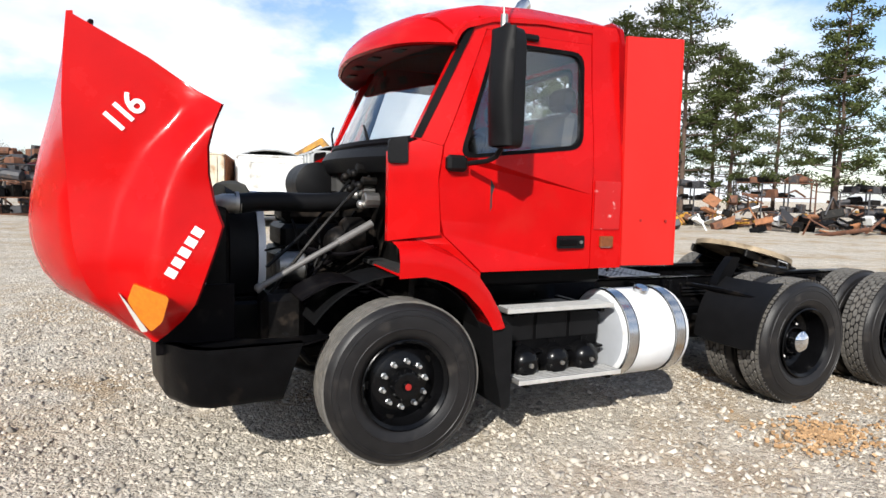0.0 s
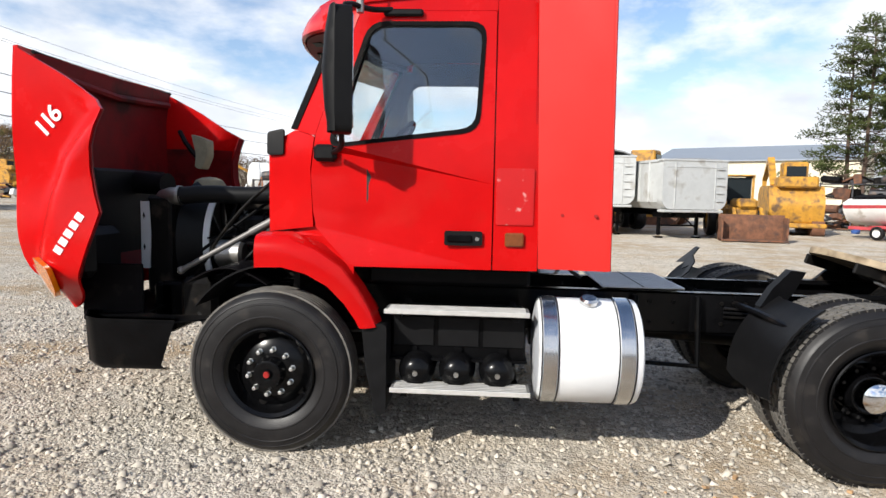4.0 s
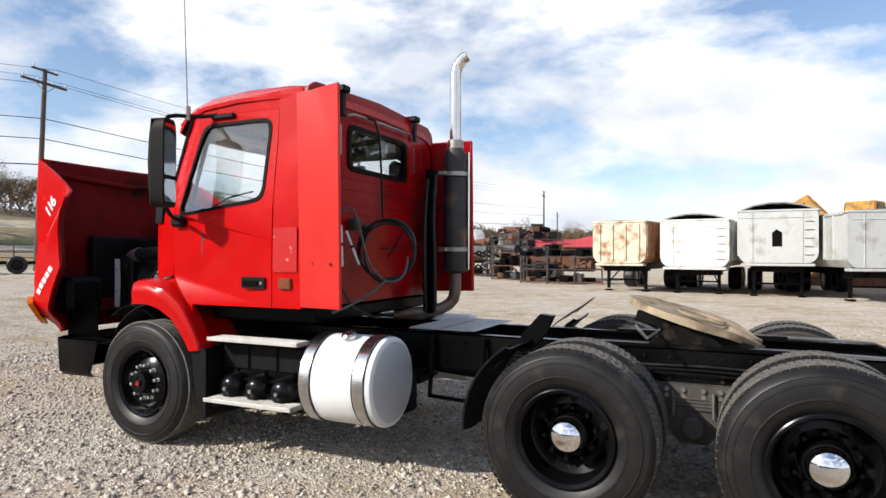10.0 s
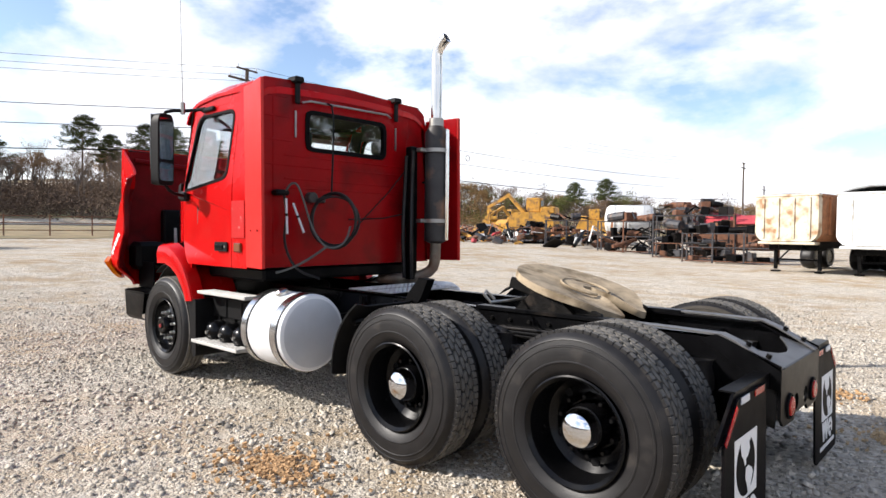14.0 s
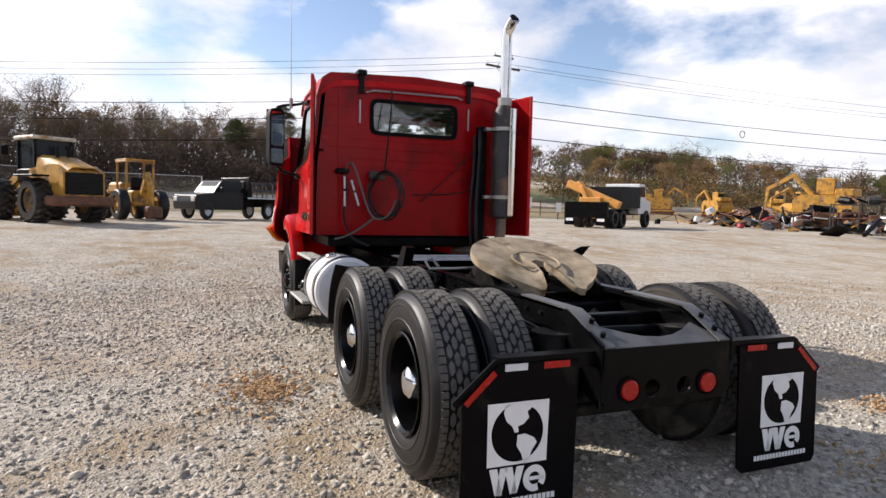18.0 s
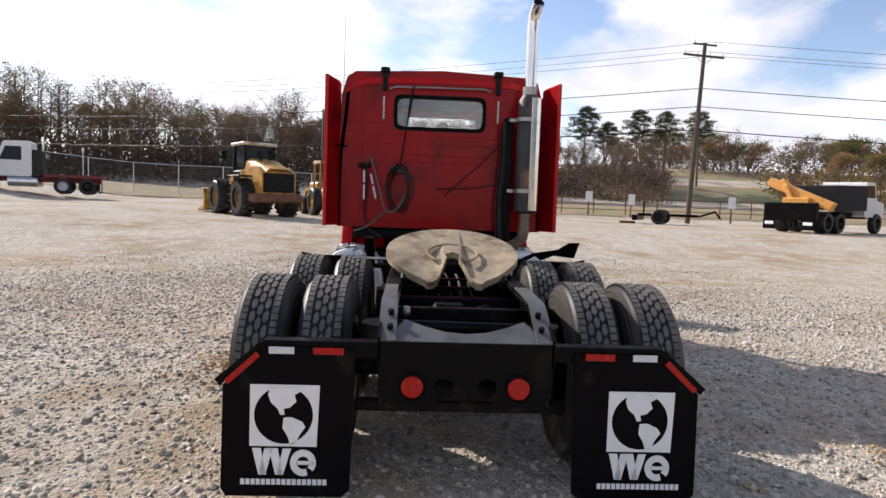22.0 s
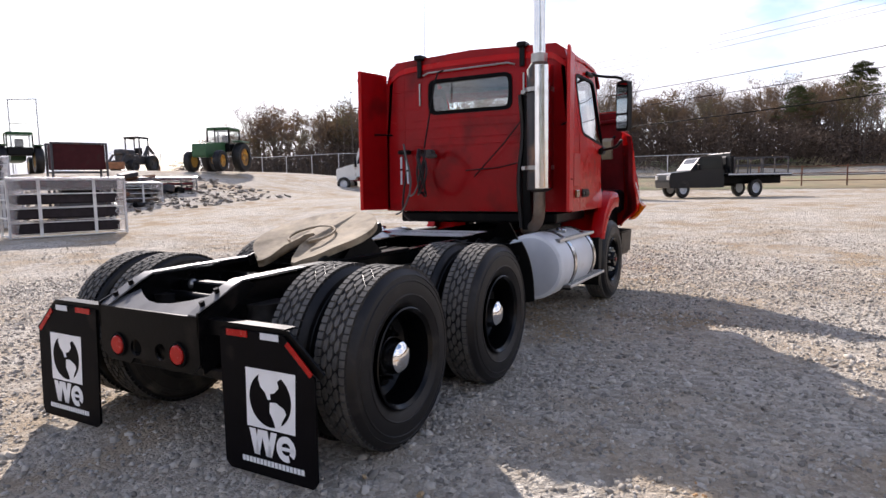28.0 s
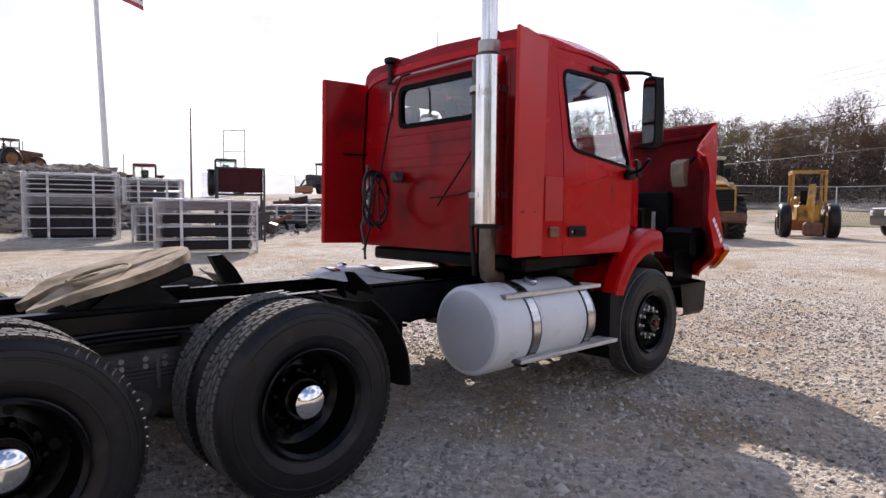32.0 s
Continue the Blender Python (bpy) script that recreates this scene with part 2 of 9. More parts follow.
CANVAS = material("dusty_tan_cover", (0.25, 0.22, 0.15), 0.9, 0, 0.2, 9, 0.1, 60)


def glass(name, tint, rough=0.0):
    m = bpy.data.materials.new(name)
    m.use_nodes = True
    b = m.node_tree.nodes["Principled BSDF"]
    b.inputs["Base Color"].default_value = (*tint, 1)
    b.inputs["Transmission Weight"].default_value, b.inputs["Roughness"].default_value, b.inputs["IOR"].default_value = 1.0, rough, 1.7
    return m


GLASS = glass("tinted_window_glass", (0.93, 0.96, 0.955))
MIRROR = material("mirror_glass", (0.42, 0.44, 0.46), 0.05, 1.0, 0.02, 5, rough_var=0.01)


# ---- mesh tools ----
class Shape:
    """Collects faces for one mesh."""

    def __init__(self):
        self.v, self.f = [], []

    def add(self, verts, faces):
        k = len(self.v)
        self.v += [tuple(p) for p in verts]
        self.f += [tuple(i + k for i in face) for face in faces]
        return self

    def box(self, x0, x1, y0, y1, z0, z1, bevel=0.0, m=None):
        if x1 < x0: x0, x1 = x1, x0
        if y1 < y0: y0, y1 = y1, y0
        if z1 < z0: z0, z1 = z1, z0
        b = min(bevel, 0.45 * min(x1 - x0, y1 - y0, z1 - z0))
        if b <= 0:
            vs = [(x, y, z) for x in (x0, x1) for y in (y0, y1) for z in (z0, z1)]
            fs = [(0, 1, 3, 2), (4, 6, 7, 5), (0, 4, 5, 1), (2, 3, 7, 6), (0, 2, 6, 4), (1, 5, 7, 3)]
        else:
            vs, ix = [], {}
            for i, (x, sx) in enumerate(((x0, 1), (x1, -1))):
                for j, (y, sy) in enumerate(((y0, 1), (y1, -1))):
                    for k, (z, sz) in enumerate(((z0, 1), (z1, -1))):
                        for a in range(3):
                            p = [x + sx * b, y + sy * b, z + sz * b]
                            p[a] = (x, y, z)[a]
                            ix[i, j, k, a] = len(vs)
                            vs.append(tuple(p))
            fs = []
            for s in (0, 1):
                q = [ix[s, j, k, 0] for j, k in ((0, 0), (0, 1), (1, 1), (1, 0))]
                fs.append(q if s == 0 else q[::-1])
                q = [ix[i, s, k, 1] for i, k in ((0, 0), (1, 0), (1, 1), (0, 1))]
                fs.append(q if s == 0 else q[::-1])
                q = [ix[i, j, s, 2] for i, j in ((0, 0), (0, 1), (1, 1), (1, 0))]
                fs.append(q if s == 0 else q[::-1])
            for i in (0, 1):
                for j in (0, 1):
                    fs.append([ix[i, j, 0, 0], ix[i, j, 1, 0], ix[i, j, 1, 1], ix[i, j, 0, 1]][:: 1 if i == j else -1])
                    fs.append([ix[i, 0, j, 0], ix[i, 0, j, 2], ix[i, 1, j, 2], ix[i, 1, j, 0]][:: 1 if i == j else -1])
                    fs.append([ix[0, i, j, 1], ix[1, i, j, 1], ix[1, i, j, 2], ix[0, i, j, 2]][:: 1 if i == j else -1])
                    for k in (0, 1):
                        fs.append([ix[i, j, k, 0], ix[i, j, k, 1], ix[i, j, k, 2]][:: 1 if (i + j + k) % 2 == 0 else -1])
        if m is not None:
            vs = [m @ Vector(p) for p in vs]
        return self.add(vs, fs)

    def lathe(self, profile, origin=(0, 0, 0), axis="y", seg=32, closed=False, m=None, caps=True):
        """profile: (distance along the axis, radius)."""
        vs, n = [], len(profile)
        for i in range(seg):
            a = 2 * math.pi * i / seg
            c, s = math.cos(a), math.sin(a)
            for d, r in profile:
                p = {"x": (d, r * c, r * s), "y": (r * c, d, r * s), "z": (r * c, r * s, d)}[axis]
                p = Vector((p[0] + origin[0], p[1] + origin[1], p[2] + origin[2]))
                vs.append(m @ p if m is not None else p)
        fs = []
        for i in range(seg):
            j = (i + 1) % seg
            for k in range(n if closed else n - 1):
                q = (k + 1) % n
                fs.append((i * n + k, j * n + k, j * n + q, i * n + q))
        if not closed and caps:
            if profile[0][1] > 1e-4: fs.append(tuple(i * n for i in range(seg))[::-1])
            if profile[-1][1] > 1e-4: fs.append(tuple(i * n + n - 1 for i in range(seg)))
        return self.add(vs, fs)

    def cyl(self, p0, p1, r, r2=None, seg=12, bevel=0.0):
        p0, p1 = Vector(p0), Vector(p1)
        d = p1 - p0
        m = Matrix.Translation(p0) @ d.to_track_quat("Z", "Y").to_matrix().to_4x4()
        r2, h = r if r2 is None else r2, d.length
        prof = [(0, r), (h, r2)] if not bevel else [(0, r - bevel), (bevel, r), (h - bevel, r2), (h, r2 - bevel)]
        return self.lathe(prof, axis="z", seg=seg, m=m)

    def tube(self, points, r, seg=8, smooth=0):
        pts = [Vector(p) for p in points]
        for _ in range(smooth):
            out = [pts[0]]
            for a, b in zip(pts, pts[1:]):
                out += [a * 0.75 + b * 0.25, a * 0.25 + b * 0.75]
            pts = out + [pts[-1]]
        vs, fs, up = [], [], None
        for i, p in enumerate(pts):
            t = (pts[min(i + 1, len(pts) - 1)] - pts[max(i - 1, 0)]).normalized()
            if up is None:
                up = t.orthogonal().normalized()
            up = (up - t * up.dot(t)).normalized()
            side = t.cross(up)
            rr = r[i] if isinstance(r, (list, tuple)) else r
            vs += [p + rr * (math.cos(2 * math.pi * k / seg) * up + math.sin(2 * math.pi * k / seg) * side) for k in range(seg)]
        for i in range(len(pts) - 1):
            for k in range(seg):
                q = (k + 1) % seg
                fs.append((i * seg + k, i * seg + q, (i + 1) * seg + q, (i + 1) * seg + k))
        fs.append(tuple(range(seg))[::-1])
        fs.append(tuple((len(pts) - 1) * seg + k for k in range(seg)))
        return self.add(vs, fs)

    def plate(self, outer, holes=(), t0=0.0, t1=0.02, at=None):
        """A flat plate with holes: outlines in (u, v), thickness along w from t0 to t1, mapped by at(u, v, w)."""
        at = at or (lambda u, v, w: (u, w, v))
        loops = [list(outer), *[list(h) for h in holes]]
        flat = [p for lp in loops for p in lp]
        from mathutils.geometry import tessellate_polygon
        tris = tessellate_polygon([[Vector((p[0], p[1], 0)) for p in lp] for lp in loops])
        n = len(flat)
        vs = [at(u, v, t0) for u, v in flat] + [at(u, v, t1) for u, v in flat]
        fs = []
        for a, b, c in tris:
            fs += [(a, b, c), (c + n, b + n, a + n)]
        k = 0
        for lp in loops:
            for i in range(len(lp)):
                j = (i + 1) % len(lp)
                fs.append((k + i, k + j, k + j + n, k + i + n))
            k += len(lp)
        return self.add(vs, fs)

    def sheet(self, grid, thick=None):
        """A sheet from rows of points; thick: an offset vector that gives it a back."""
        r, c = len(grid), len(grid[0])
        vs = [p for row in grid for p in row]
        fs = [(i * c + j, i * c + j + 1, (i + 1) * c + j + 1, (i + 1) * c + j) for i in range(r - 1) for j in range(c - 1)]
        if thick is not None:
            n = r * c
            vs += [tuple(Vector(p) + Vector(thick)) for p in vs[:n]]
            fs += [tuple(i + n for i in f)[::-1] for f in fs]
            edge = [j for j in range(c)] + [i * c + c - 1 for i in range(1, r)] + [(r - 1) * c + j for j in range(c - 2, -1, -1)] + [i * c for i in range(r - 2, 0, -1)]
            fs += [(a, b, b + n, a + n)[::-1] for a, b in zip(edge, edge[1:] + edge[:1])]
        return self.add(vs, fs)

    def ball(self, centre, r, seg=14, rings=8, m=None):
        prof = [(-math.cos(math.pi * i / rings), math.sin(math.pi * i / rings)) for i in range(rings + 1)]
        rr = (r, r, r) if not isinstance(r, (tuple, list)) else r
        mm = Matrix.Translation(centre) @ Matrix.Diagonal((*rr, 1))
        return self.lathe([(d, max(q, 0.0) if 0 < i < rings else 0.0) for i, (d, q) in enumerate(prof)], axis="z", seg=seg, m=mm if m is None else m @ mm)

    def moved(self, m):
        self.v = [tuple(m @ Vector(p)) for p in self.v]
        return self


def mesh_of(name, shape, mats, angle=35, flat=False):
    me = bpy.data.meshes.new(name)
    me.from_pydata(shape.v, [], shape.f)
    bm = bmesh.new()
    bm.from_mesh(me)
    bmesh.ops.remove_doubles(bm, verts=bm.verts, dist=1e-5)
    bmesh.ops.recalc_face_normals(bm, faces=bm.faces)
    bm.to_mesh(me)
    bm.free()
    if not flat:
        me.shade_smooth()
        me.set_sharp_from_angle(angle=radians(angle))
    for m in mats if isinstance(mats, (list, tuple)) else [mats]:
        me.materials.append(m)
    return me


def part(name, shape, mats, parent=None, label="", angle=35, flat=False):
    ob = new(name, mesh_of(name, shape, mats, angle, flat))
    if parent is not None:
        ob.parent = parent
    return tagged(ob, label)


def twin(ob, parent, m, label=""):
    """Another part that shares ob's mesh, with its sub-parts, at m."""
    o = copy_thing(ob, m)
    o.parent = parent
    return tagged(o, label)


def thing(name, label, category, at=None, group=""):
    ob = new(name)
    ob.empty_display_size = 0.2
    if at is not None:
        ob.matrix_world = at
    return tagged(ob, label, category, group)




def mirrored(shape):
    s = Shape()
    s.v = [(x, -y, z) for x, y, z in shape.v]
    s.f = [f[::-1] for f in shape.f]
    return s


def both(name, shape, mats, parent, label="", angle=35):
    """The same part on the left side and, mirrored, on the right side."""
    a = part(name, shape, mats, parent, label, angle)
    b = part(name, mirrored(shape), mats, parent, label, angle)
    return a, b


def ramp(a, b, v):
    t = min(1.0, max(0.0, (v - a) / (b - a)))
    return t * t * (3 - 2 * t)


def rise(x, y):
    """The lie of the land: flat round the truck, rising to the west and the south."""
    z = 0.60 * ramp(-7, -21, x) + 1.1 * ramp(-30, -60, x) + 0.022 * ramp(-1.6, -2.9, x)
    z += 1.8 * ramp(-18, -33, y) * (1 - 0.75 * ramp(-30, -50, x)) * (0.55 + 0.45 * ramp(4, -18, x))
    z += 0.25 * ramp(-8, -14, y)
    z += 1.95 * ramp(-24.3, -28.3, y) * ramp(-10.0, -6.0, x) * (1 - ramp(-40, -70, y))
    z += 2.5 * ramp(-96, -122, x) * ramp(40, 5, y) * ramp(-110, -85, y)
    z += 2.2 * ramp(-62, -82, x) + 5.5 * ramp(-66, -118, x) * ramp(2, 34, y)
    return z


# ---- ground ----
def gravel_material():
    m = bpy.data.materials.new("crushed_stone_gravel")
    m.use_nodes = True
    n, l = m.node_tree.nodes, m.node_tree.links
    b = n["Principled BSDF"]
    b.inputs["Roughness"].default_value, b.inputs["Specular IOR Level"].default_value = 0.95, 0.08
    b.inputs["Diffuse Roughness"].default_value = 0.12
    co = n.new("ShaderNodeTexCoord")
    v1, v2 = n.new("ShaderNodeTexVoronoi"), n.new("ShaderNodeTexVoronoi")
    v1.inputs["Scale"].default_value, v2.inputs["Scale"].default_value = 26.0, 55.0
    for v in (v1, v2):
        l.new(co.outputs["Object"], v.inputs["Vector"])
    ramp_a = n.new("ShaderNodeValToRGB")
    e = ramp_a.color_ramp.elements
    e[0].position, e[0].color = 0.0, (0.36, 0.322, 0.268, 1)
    e[1].position, e[1].color = 1.0, (0.66, 0.60, 0.51, 1)
    x = e.new(0.5); x.color = (0.53, 0.476, 0.397, 1)
    sep = n.new("ShaderNodeSeparateColor")
    l.new(v1.outputs["Color"], sep.inputs["Color"])
    l.new(sep.outputs["Red"], ramp_a.inputs["Fac"])
    big, mid = n.new("ShaderNodeTexNoise"), n.new("ShaderNodeTexNoise")
    big.inputs["Scale"].default_value, big.inputs["Detail"].default_value = 0.35, 7.0
    mid.inputs["Scale"].default_value, mid.inputs["Detail"].default_value = 1.6, 8.0
    for v in (big, mid):
        l.new(co.outputs["Object"], v.inputs["Vector"])
    dirt = n.new("ShaderNodeValToRGB")
    dirt.color_ramp.elements[0].position, dirt.color_ramp.elements[1].position = 0.38, 0.60
    l.new(big.outputs["Fac"], dirt.inputs["Fac"])
    dirt2 = n.new("ShaderNodeValToRGB")
    dirt2.color_ramp.elements[0].position, dirt2.color_ramp.elements[1].position = 0.34, 0.60
    l.new(mid.outputs["Fac"], dirt2.inputs["Fac"])
    mul = n.new("ShaderNodeMath"); mul.operation = "MULTIPLY"
    l.new(dirt.outputs["Color"], mul.inputs[0]); l.new(dirt2.outputs["Color"], mul.inputs[1])
    mx = n.new("ShaderNodeMixRGB")
    mx.inputs["Color2"].default_value = (0.40, 0.305, 0.20, 1)
    l.new(mul.outputs["Value"], mx.inputs["Fac"])
    l.new(ramp_a.outputs["Color"], mx.inputs["Color1"])
    clump, clump_map, clump_mul = n.new("ShaderNodeTexNoise"), n.new("ShaderNodeMapRange"), n.new("ShaderNodeMixRGB")
    clump.inputs["Scale"].default_value, clump.inputs["Detail"].default_value, clump.inputs["Roughness"].default_value = 2.8, 10.0, 0.80
    l.new(co.outputs["Object"], clump.inputs["Vector"])
    clump_map.inputs["From Min"].default_value, clump_map.inputs["From Max"].default_value = 0.32, 0.68
    clump_map.inputs["To Min"].default_value, clump_map.inputs["To Max"].default_value = 0.70, 1.20
    l.new(clump.outputs["Fac"], clump_map.inputs["Value"])
    clump_mul.blend_type = "MULTIPLY"
    clump_mul.inputs["Fac"].default_value = 1.0
    l.new(mx.outputs["Color"], clump_mul.inputs["Color1"])
    l.new(clump_map.outputs["Result"], clump_mul.inputs["Color2"])
    lumps = n.new("ShaderNodeBump")
    lumps.inputs["Strength"].default_value, lumps.inputs["Distance"].default_value = 0.6, 0.06
    l.new(clump.outputs["Fac"], lumps.inputs["Height"])
    bp = n.new("ShaderNodeBump")
    bp.inputs["Strength"].default_value, bp.inputs["Distance"].default_value = 0.6, 0.024
    l.new(lumps.outputs["Normal"], bp.inputs["Normal"])
    add = n.new("ShaderNodeMath")
    l.new(v1.outputs["Distance"], add.inputs[0]); l.new(v2.outputs["Distance"], add.inputs[1])
    inv = n.new("ShaderNodeMath"); inv.operation = "SUBTRACT"; inv.inputs[0].default_value = 1.0
    l.new(add.outputs["Value"], inv.inputs[1])
    l.new(inv.outputs["Value"], bp.inputs["Height"])
    l.new(bp.outputs["Normal"], b.inputs["Normal"])
    l.new(clump_mul.outputs["Color"], b.inputs["Base Color"])
    return m


GRAVEL = gravel_material()


def axis_steps(limit):
    out, x, step = [0.0], 0.0, 0.8
    while x < limit:
        if x > 24:
            step *= 1.18
        x += step
        out.append(x)
    return sorted({-v for v in out} | set(out))


def build_ground():
    xs = ys = axis_steps(1600)
    s = Shape()
    n = len(xs)
    for y in ys:
        for x in xs:
            bumpy = 0.015 * noise.noise(Vector((x * 0.5, y * 0.5, 0))) if max(abs(x), abs(y)) > 7 else 0.0
            s.v.append((x, y, rise(x, y) + bumpy - 0.012))
    s.f = [(j * n + i, j * n + i + 1, (j + 1) * n + i + 1, (j + 1) * n + i) for j in range(n - 1) for i in range(n - 1)]
    ob = part("ground", s, GRAVEL)
    return tagged(ob, "grey crushed-stone gravel yard with tan dirt patches", "ground", kind="structure")


build_ground()

# ---- the truck ----
TRUCK = thing("semi_truck", "red day-cab road tractor with its hood tilted open, parked on gravel", "truck")
R_TYRE, HUB_Z = 0.52, 0.505


# wheels: tyre, rim, nuts; built at the origin with the outer side towards -y
def tyre_shape(width, drive):
    s = Shape()
    w = width / 2
    half = [(-w + 0.02, 0.300), (-w + 0.004, 0.33), (-w - 0.003, 0.352), (-w - 0.007, 0.355), (-w - 0.007, 0.361), (-w - 0.004, 0.364), (-w - 0.005, 0.405), (-w - 0.001, 0.432), (-w - 0.004, 0.435), (-w - 0.003, 0.441), (-w + 0.002, 0.444), (-w + 0.007, 0.468), (-w + 0.003, 0.471), (-w + 0.006, 0.477), (-w + 0.022, 0.492), (-w + 0.045, R_TYRE - 0.010)]
    prof = half + [(-d, r) for d, r in half[::-1]]
    prof += [(w - 0.03, 0.285), (-w + 0.03, 0.285)]
    return s.lathe(prof, axis="y", seg=56, closed=True)


def tread_shape(width, drive):
    s = Shape()
    w = width / 2 - 0.038
    if not drive:
        for k in range(5):
            y0 = -w + k * (2 * w) / 5 + 0.004
            y1 = y0 + 2 * w / 5 - 0.008
            s.lathe([(y0, R_TYRE - 0.016), (y0 + 0.002, R_TYRE), (y1 - 0.002, R_TYRE), (y1, R_TYRE - 0.016)], axis="y", seg=64, closed=True)
        return s
    count = 38

    def block(ac, yc, ha, hw, outline):
        vs = []
        for rad, k in ((R_TYRE - 0.016, 1.0), (R_TYRE + 0.001, 0.93)):
            for u, q in outline:
                ang = ac + u * ha * k
                vs.append((rad * math.cos(ang), yc + q * hw * k, rad * math.sin(ang)))
        n = len(outline)
        s.add(vs, [tuple(range(n, 2 * n))] + [(j, (j + 1) % n, (j + 1) % n + n, j + n) for j in range(n)])

    lozenge = ((-1.0, -0.1), (-0.62, -0.95), (0.45, -1.0), (1.0, 0.1), (0.62, 0.95), (-0.45, 1.0))
    step = 2 * math.pi / count
    for i in range(count):
        # three columns of long lozenge lugs between two notched shoulder ribs
        for col, yc in enumerate((-0.036, 0.0, 0.036)):
            block(step * (i + 0.5 * (col % 2)), yc, step * 0.475, 0.0150, lozenge)
        for e in (-1, 1):
            for h in (0, 0.5):
                block(step * (i + h), e * (w - 0.018), step * 0.225, 0.019, ((-1.0, -1.0), (0.9, -1.0), (1.0, -e * 0.2), (0.9, 1.0), (-1.0, 1.0), (-0.9, e * 0.2)))
    return s


def dusty_inside(ob):
    """The sidewall turned away from the sun side keeps its tan dust."""
    ob.data.materials.append(RUBBER_DUSTY)
    mid = sum(v.co.y for v in ob.data.vertices) / len(ob.data.vertices)
    ob.data.polygons.foreach_set("material_index", [1 if p.center.y > mid + 0.06 and p.center.x ** 2 + p.center.z ** 2 < 0.49 ** 2 else 0 for p in ob.data.polygons])
    return ob


def dark_flanks(ob):
    """Dust lies on the running face of the blocks; their outer flanks stay dark."""
    ob.data.materials.append(RUBBER)
    ob.data.polygons.foreach_set("material_index", [1 if abs(p.normal.y) > 0.5 and abs(p.center.y) > 0.09 else 0 for p in ob.data.polygons])
    return ob


def steer_wheel():
    rim = part("wheel", Shape().lathe([(-0.135, 0.288), (-0.14, 0.282), (-0.12, 0.262), (-0.06, 0.255), (-0.035, 0.235), (-0.055, 0.20), (-0.085, 0.15),
        (-0.09, 0.10), (-0.075, 0.095), (0.10, 0.10), (0.12, 0.28)], axis="y", seg=48, caps=False), BLACK_GLOSS, TRUCK, "black steel front wheel")
    part("tyre", tyre_shape(0.285, False), RUBBER, rim)
    part("tread", tread_shape(0.285, False), TREAD, rim)
    part("hub", Shape().lathe([(-0.06, 0.105), (-0.13, 0.095), (-0.16, 0.085), (-0.165, 0.07), (-0.155, 0.03), (-0.17, 0.025), (-0.17, 0.0)], axis="y", seg=32), BLACK_GLOSS, rim)
    part("hub_centre", Shape().lathe([(-0.168, 0.022), (-0.178, 0.018), (-0.178, 0.0)], axis="y", seg=16), DARK_RED_PLUG, rim, "small dark red hub plug")
    for k in range(10):
        a = 2 * math.pi * (k + 0.3) / 10
        o = part("lug_nut", Shape().lathe([(-0.06, 0.020), (-0.085, 0.020), (-0.09, 0.014), (-0.125, 0.013), (-0.13, 0.0)], (0.142 * math.cos(a), 0, 0.142 * math.sin(a)), axis="y", seg=6), LUG, rim)
    for k in range(5):
        a = 2 * math.pi * (k + 0.5) / 5
        part("hand_hole", Shape().cyl((0.215 * math.cos(a), -0.046, 0.215 * math.sin(a)), (0.215 * math.cos(a), -0.03, 0.215 * math.sin(a)), 0.026, seg=14), GREASE, rim)
    return rim


def drive_wheel():
    """The outer and the inner wheel of a dual pair, as one part."""
    rim = part("wheel", Shape().lathe([(-0.135, 0.290), (-0.14, 0.282), (-0.12, 0.262), (-0.05, 0.255), (0.04, 0.25), (0.07, 0.21), (0.06, 0.17), (0.10, 0.165), (0.10, 0.09)], axis="y", seg=48, caps=False),
               BLACK_GLOSS, TRUCK, "black deep-dish dual rear wheel")
    dusty_inside(part("tyre", tyre_shape(0.275, True), RUBBER, rim))
    dark_flanks(part("tread", tread_shape(0.275, True), TREAD, rim))
    inner = dusty_inside(part("inner_tyre", tyre_shape(0.275, True), RUBBER, rim))
    inner.location.y = 0.335
    it = dark_flanks(part("inner_tread", tread_shape(0.275, True), TREAD, rim))
    it.location.y = 0.335
    ir = part("inner_rim", Shape().lathe([(0.20, 0.290), (0.22, 0.25), (0.46, 0.25), (0.47, 0.29)], axis="y", seg=40, caps=False), BLACK_GLOSS, rim)
    part("hub", Shape().lathe([(0.10, 0.128), (0.02, 0.125), (0.0, 0.116), (-0.03, 0.112), (-0.03, 0.0)], axis="y", seg=28), BLACK_GLOSS, rim)
    part("hub_cap", Shape().lathe([(-0.02, 0.104), (-0.035, 0.108), (-0.05, 0.104), (-0.10, 0.088), (-0.125, 0.055), (-0.132, 0.0)], axis="y", seg=32), CHROME, rim, "chrome hub cap")
    for k in range(10):
        a = 2 * math.pi * (k + 0.3) / 10
        part("lug_nut", Shape().lathe([(0.08, 0.021), (0.03, 0.021), (0.02, 0.012), (0.0, 0.012)], (0.155 * math.cos(a), 0, 0.155 * math.sin(a)), axis="y", seg=6), BLACK_GLOSS, rim)
    for k in range(5):
        a = 2 * math.pi * (k + 0.2) / 5
        part("hand_hole", Shape().cyl((0.20 * math.cos(a), 0.062, 0.20 * math.sin(a)), (0.20 * math.cos(a), 0.075, 0.20 * math.sin(a)), 0.024, seg=14), PLASTIC, rim)
    return rim


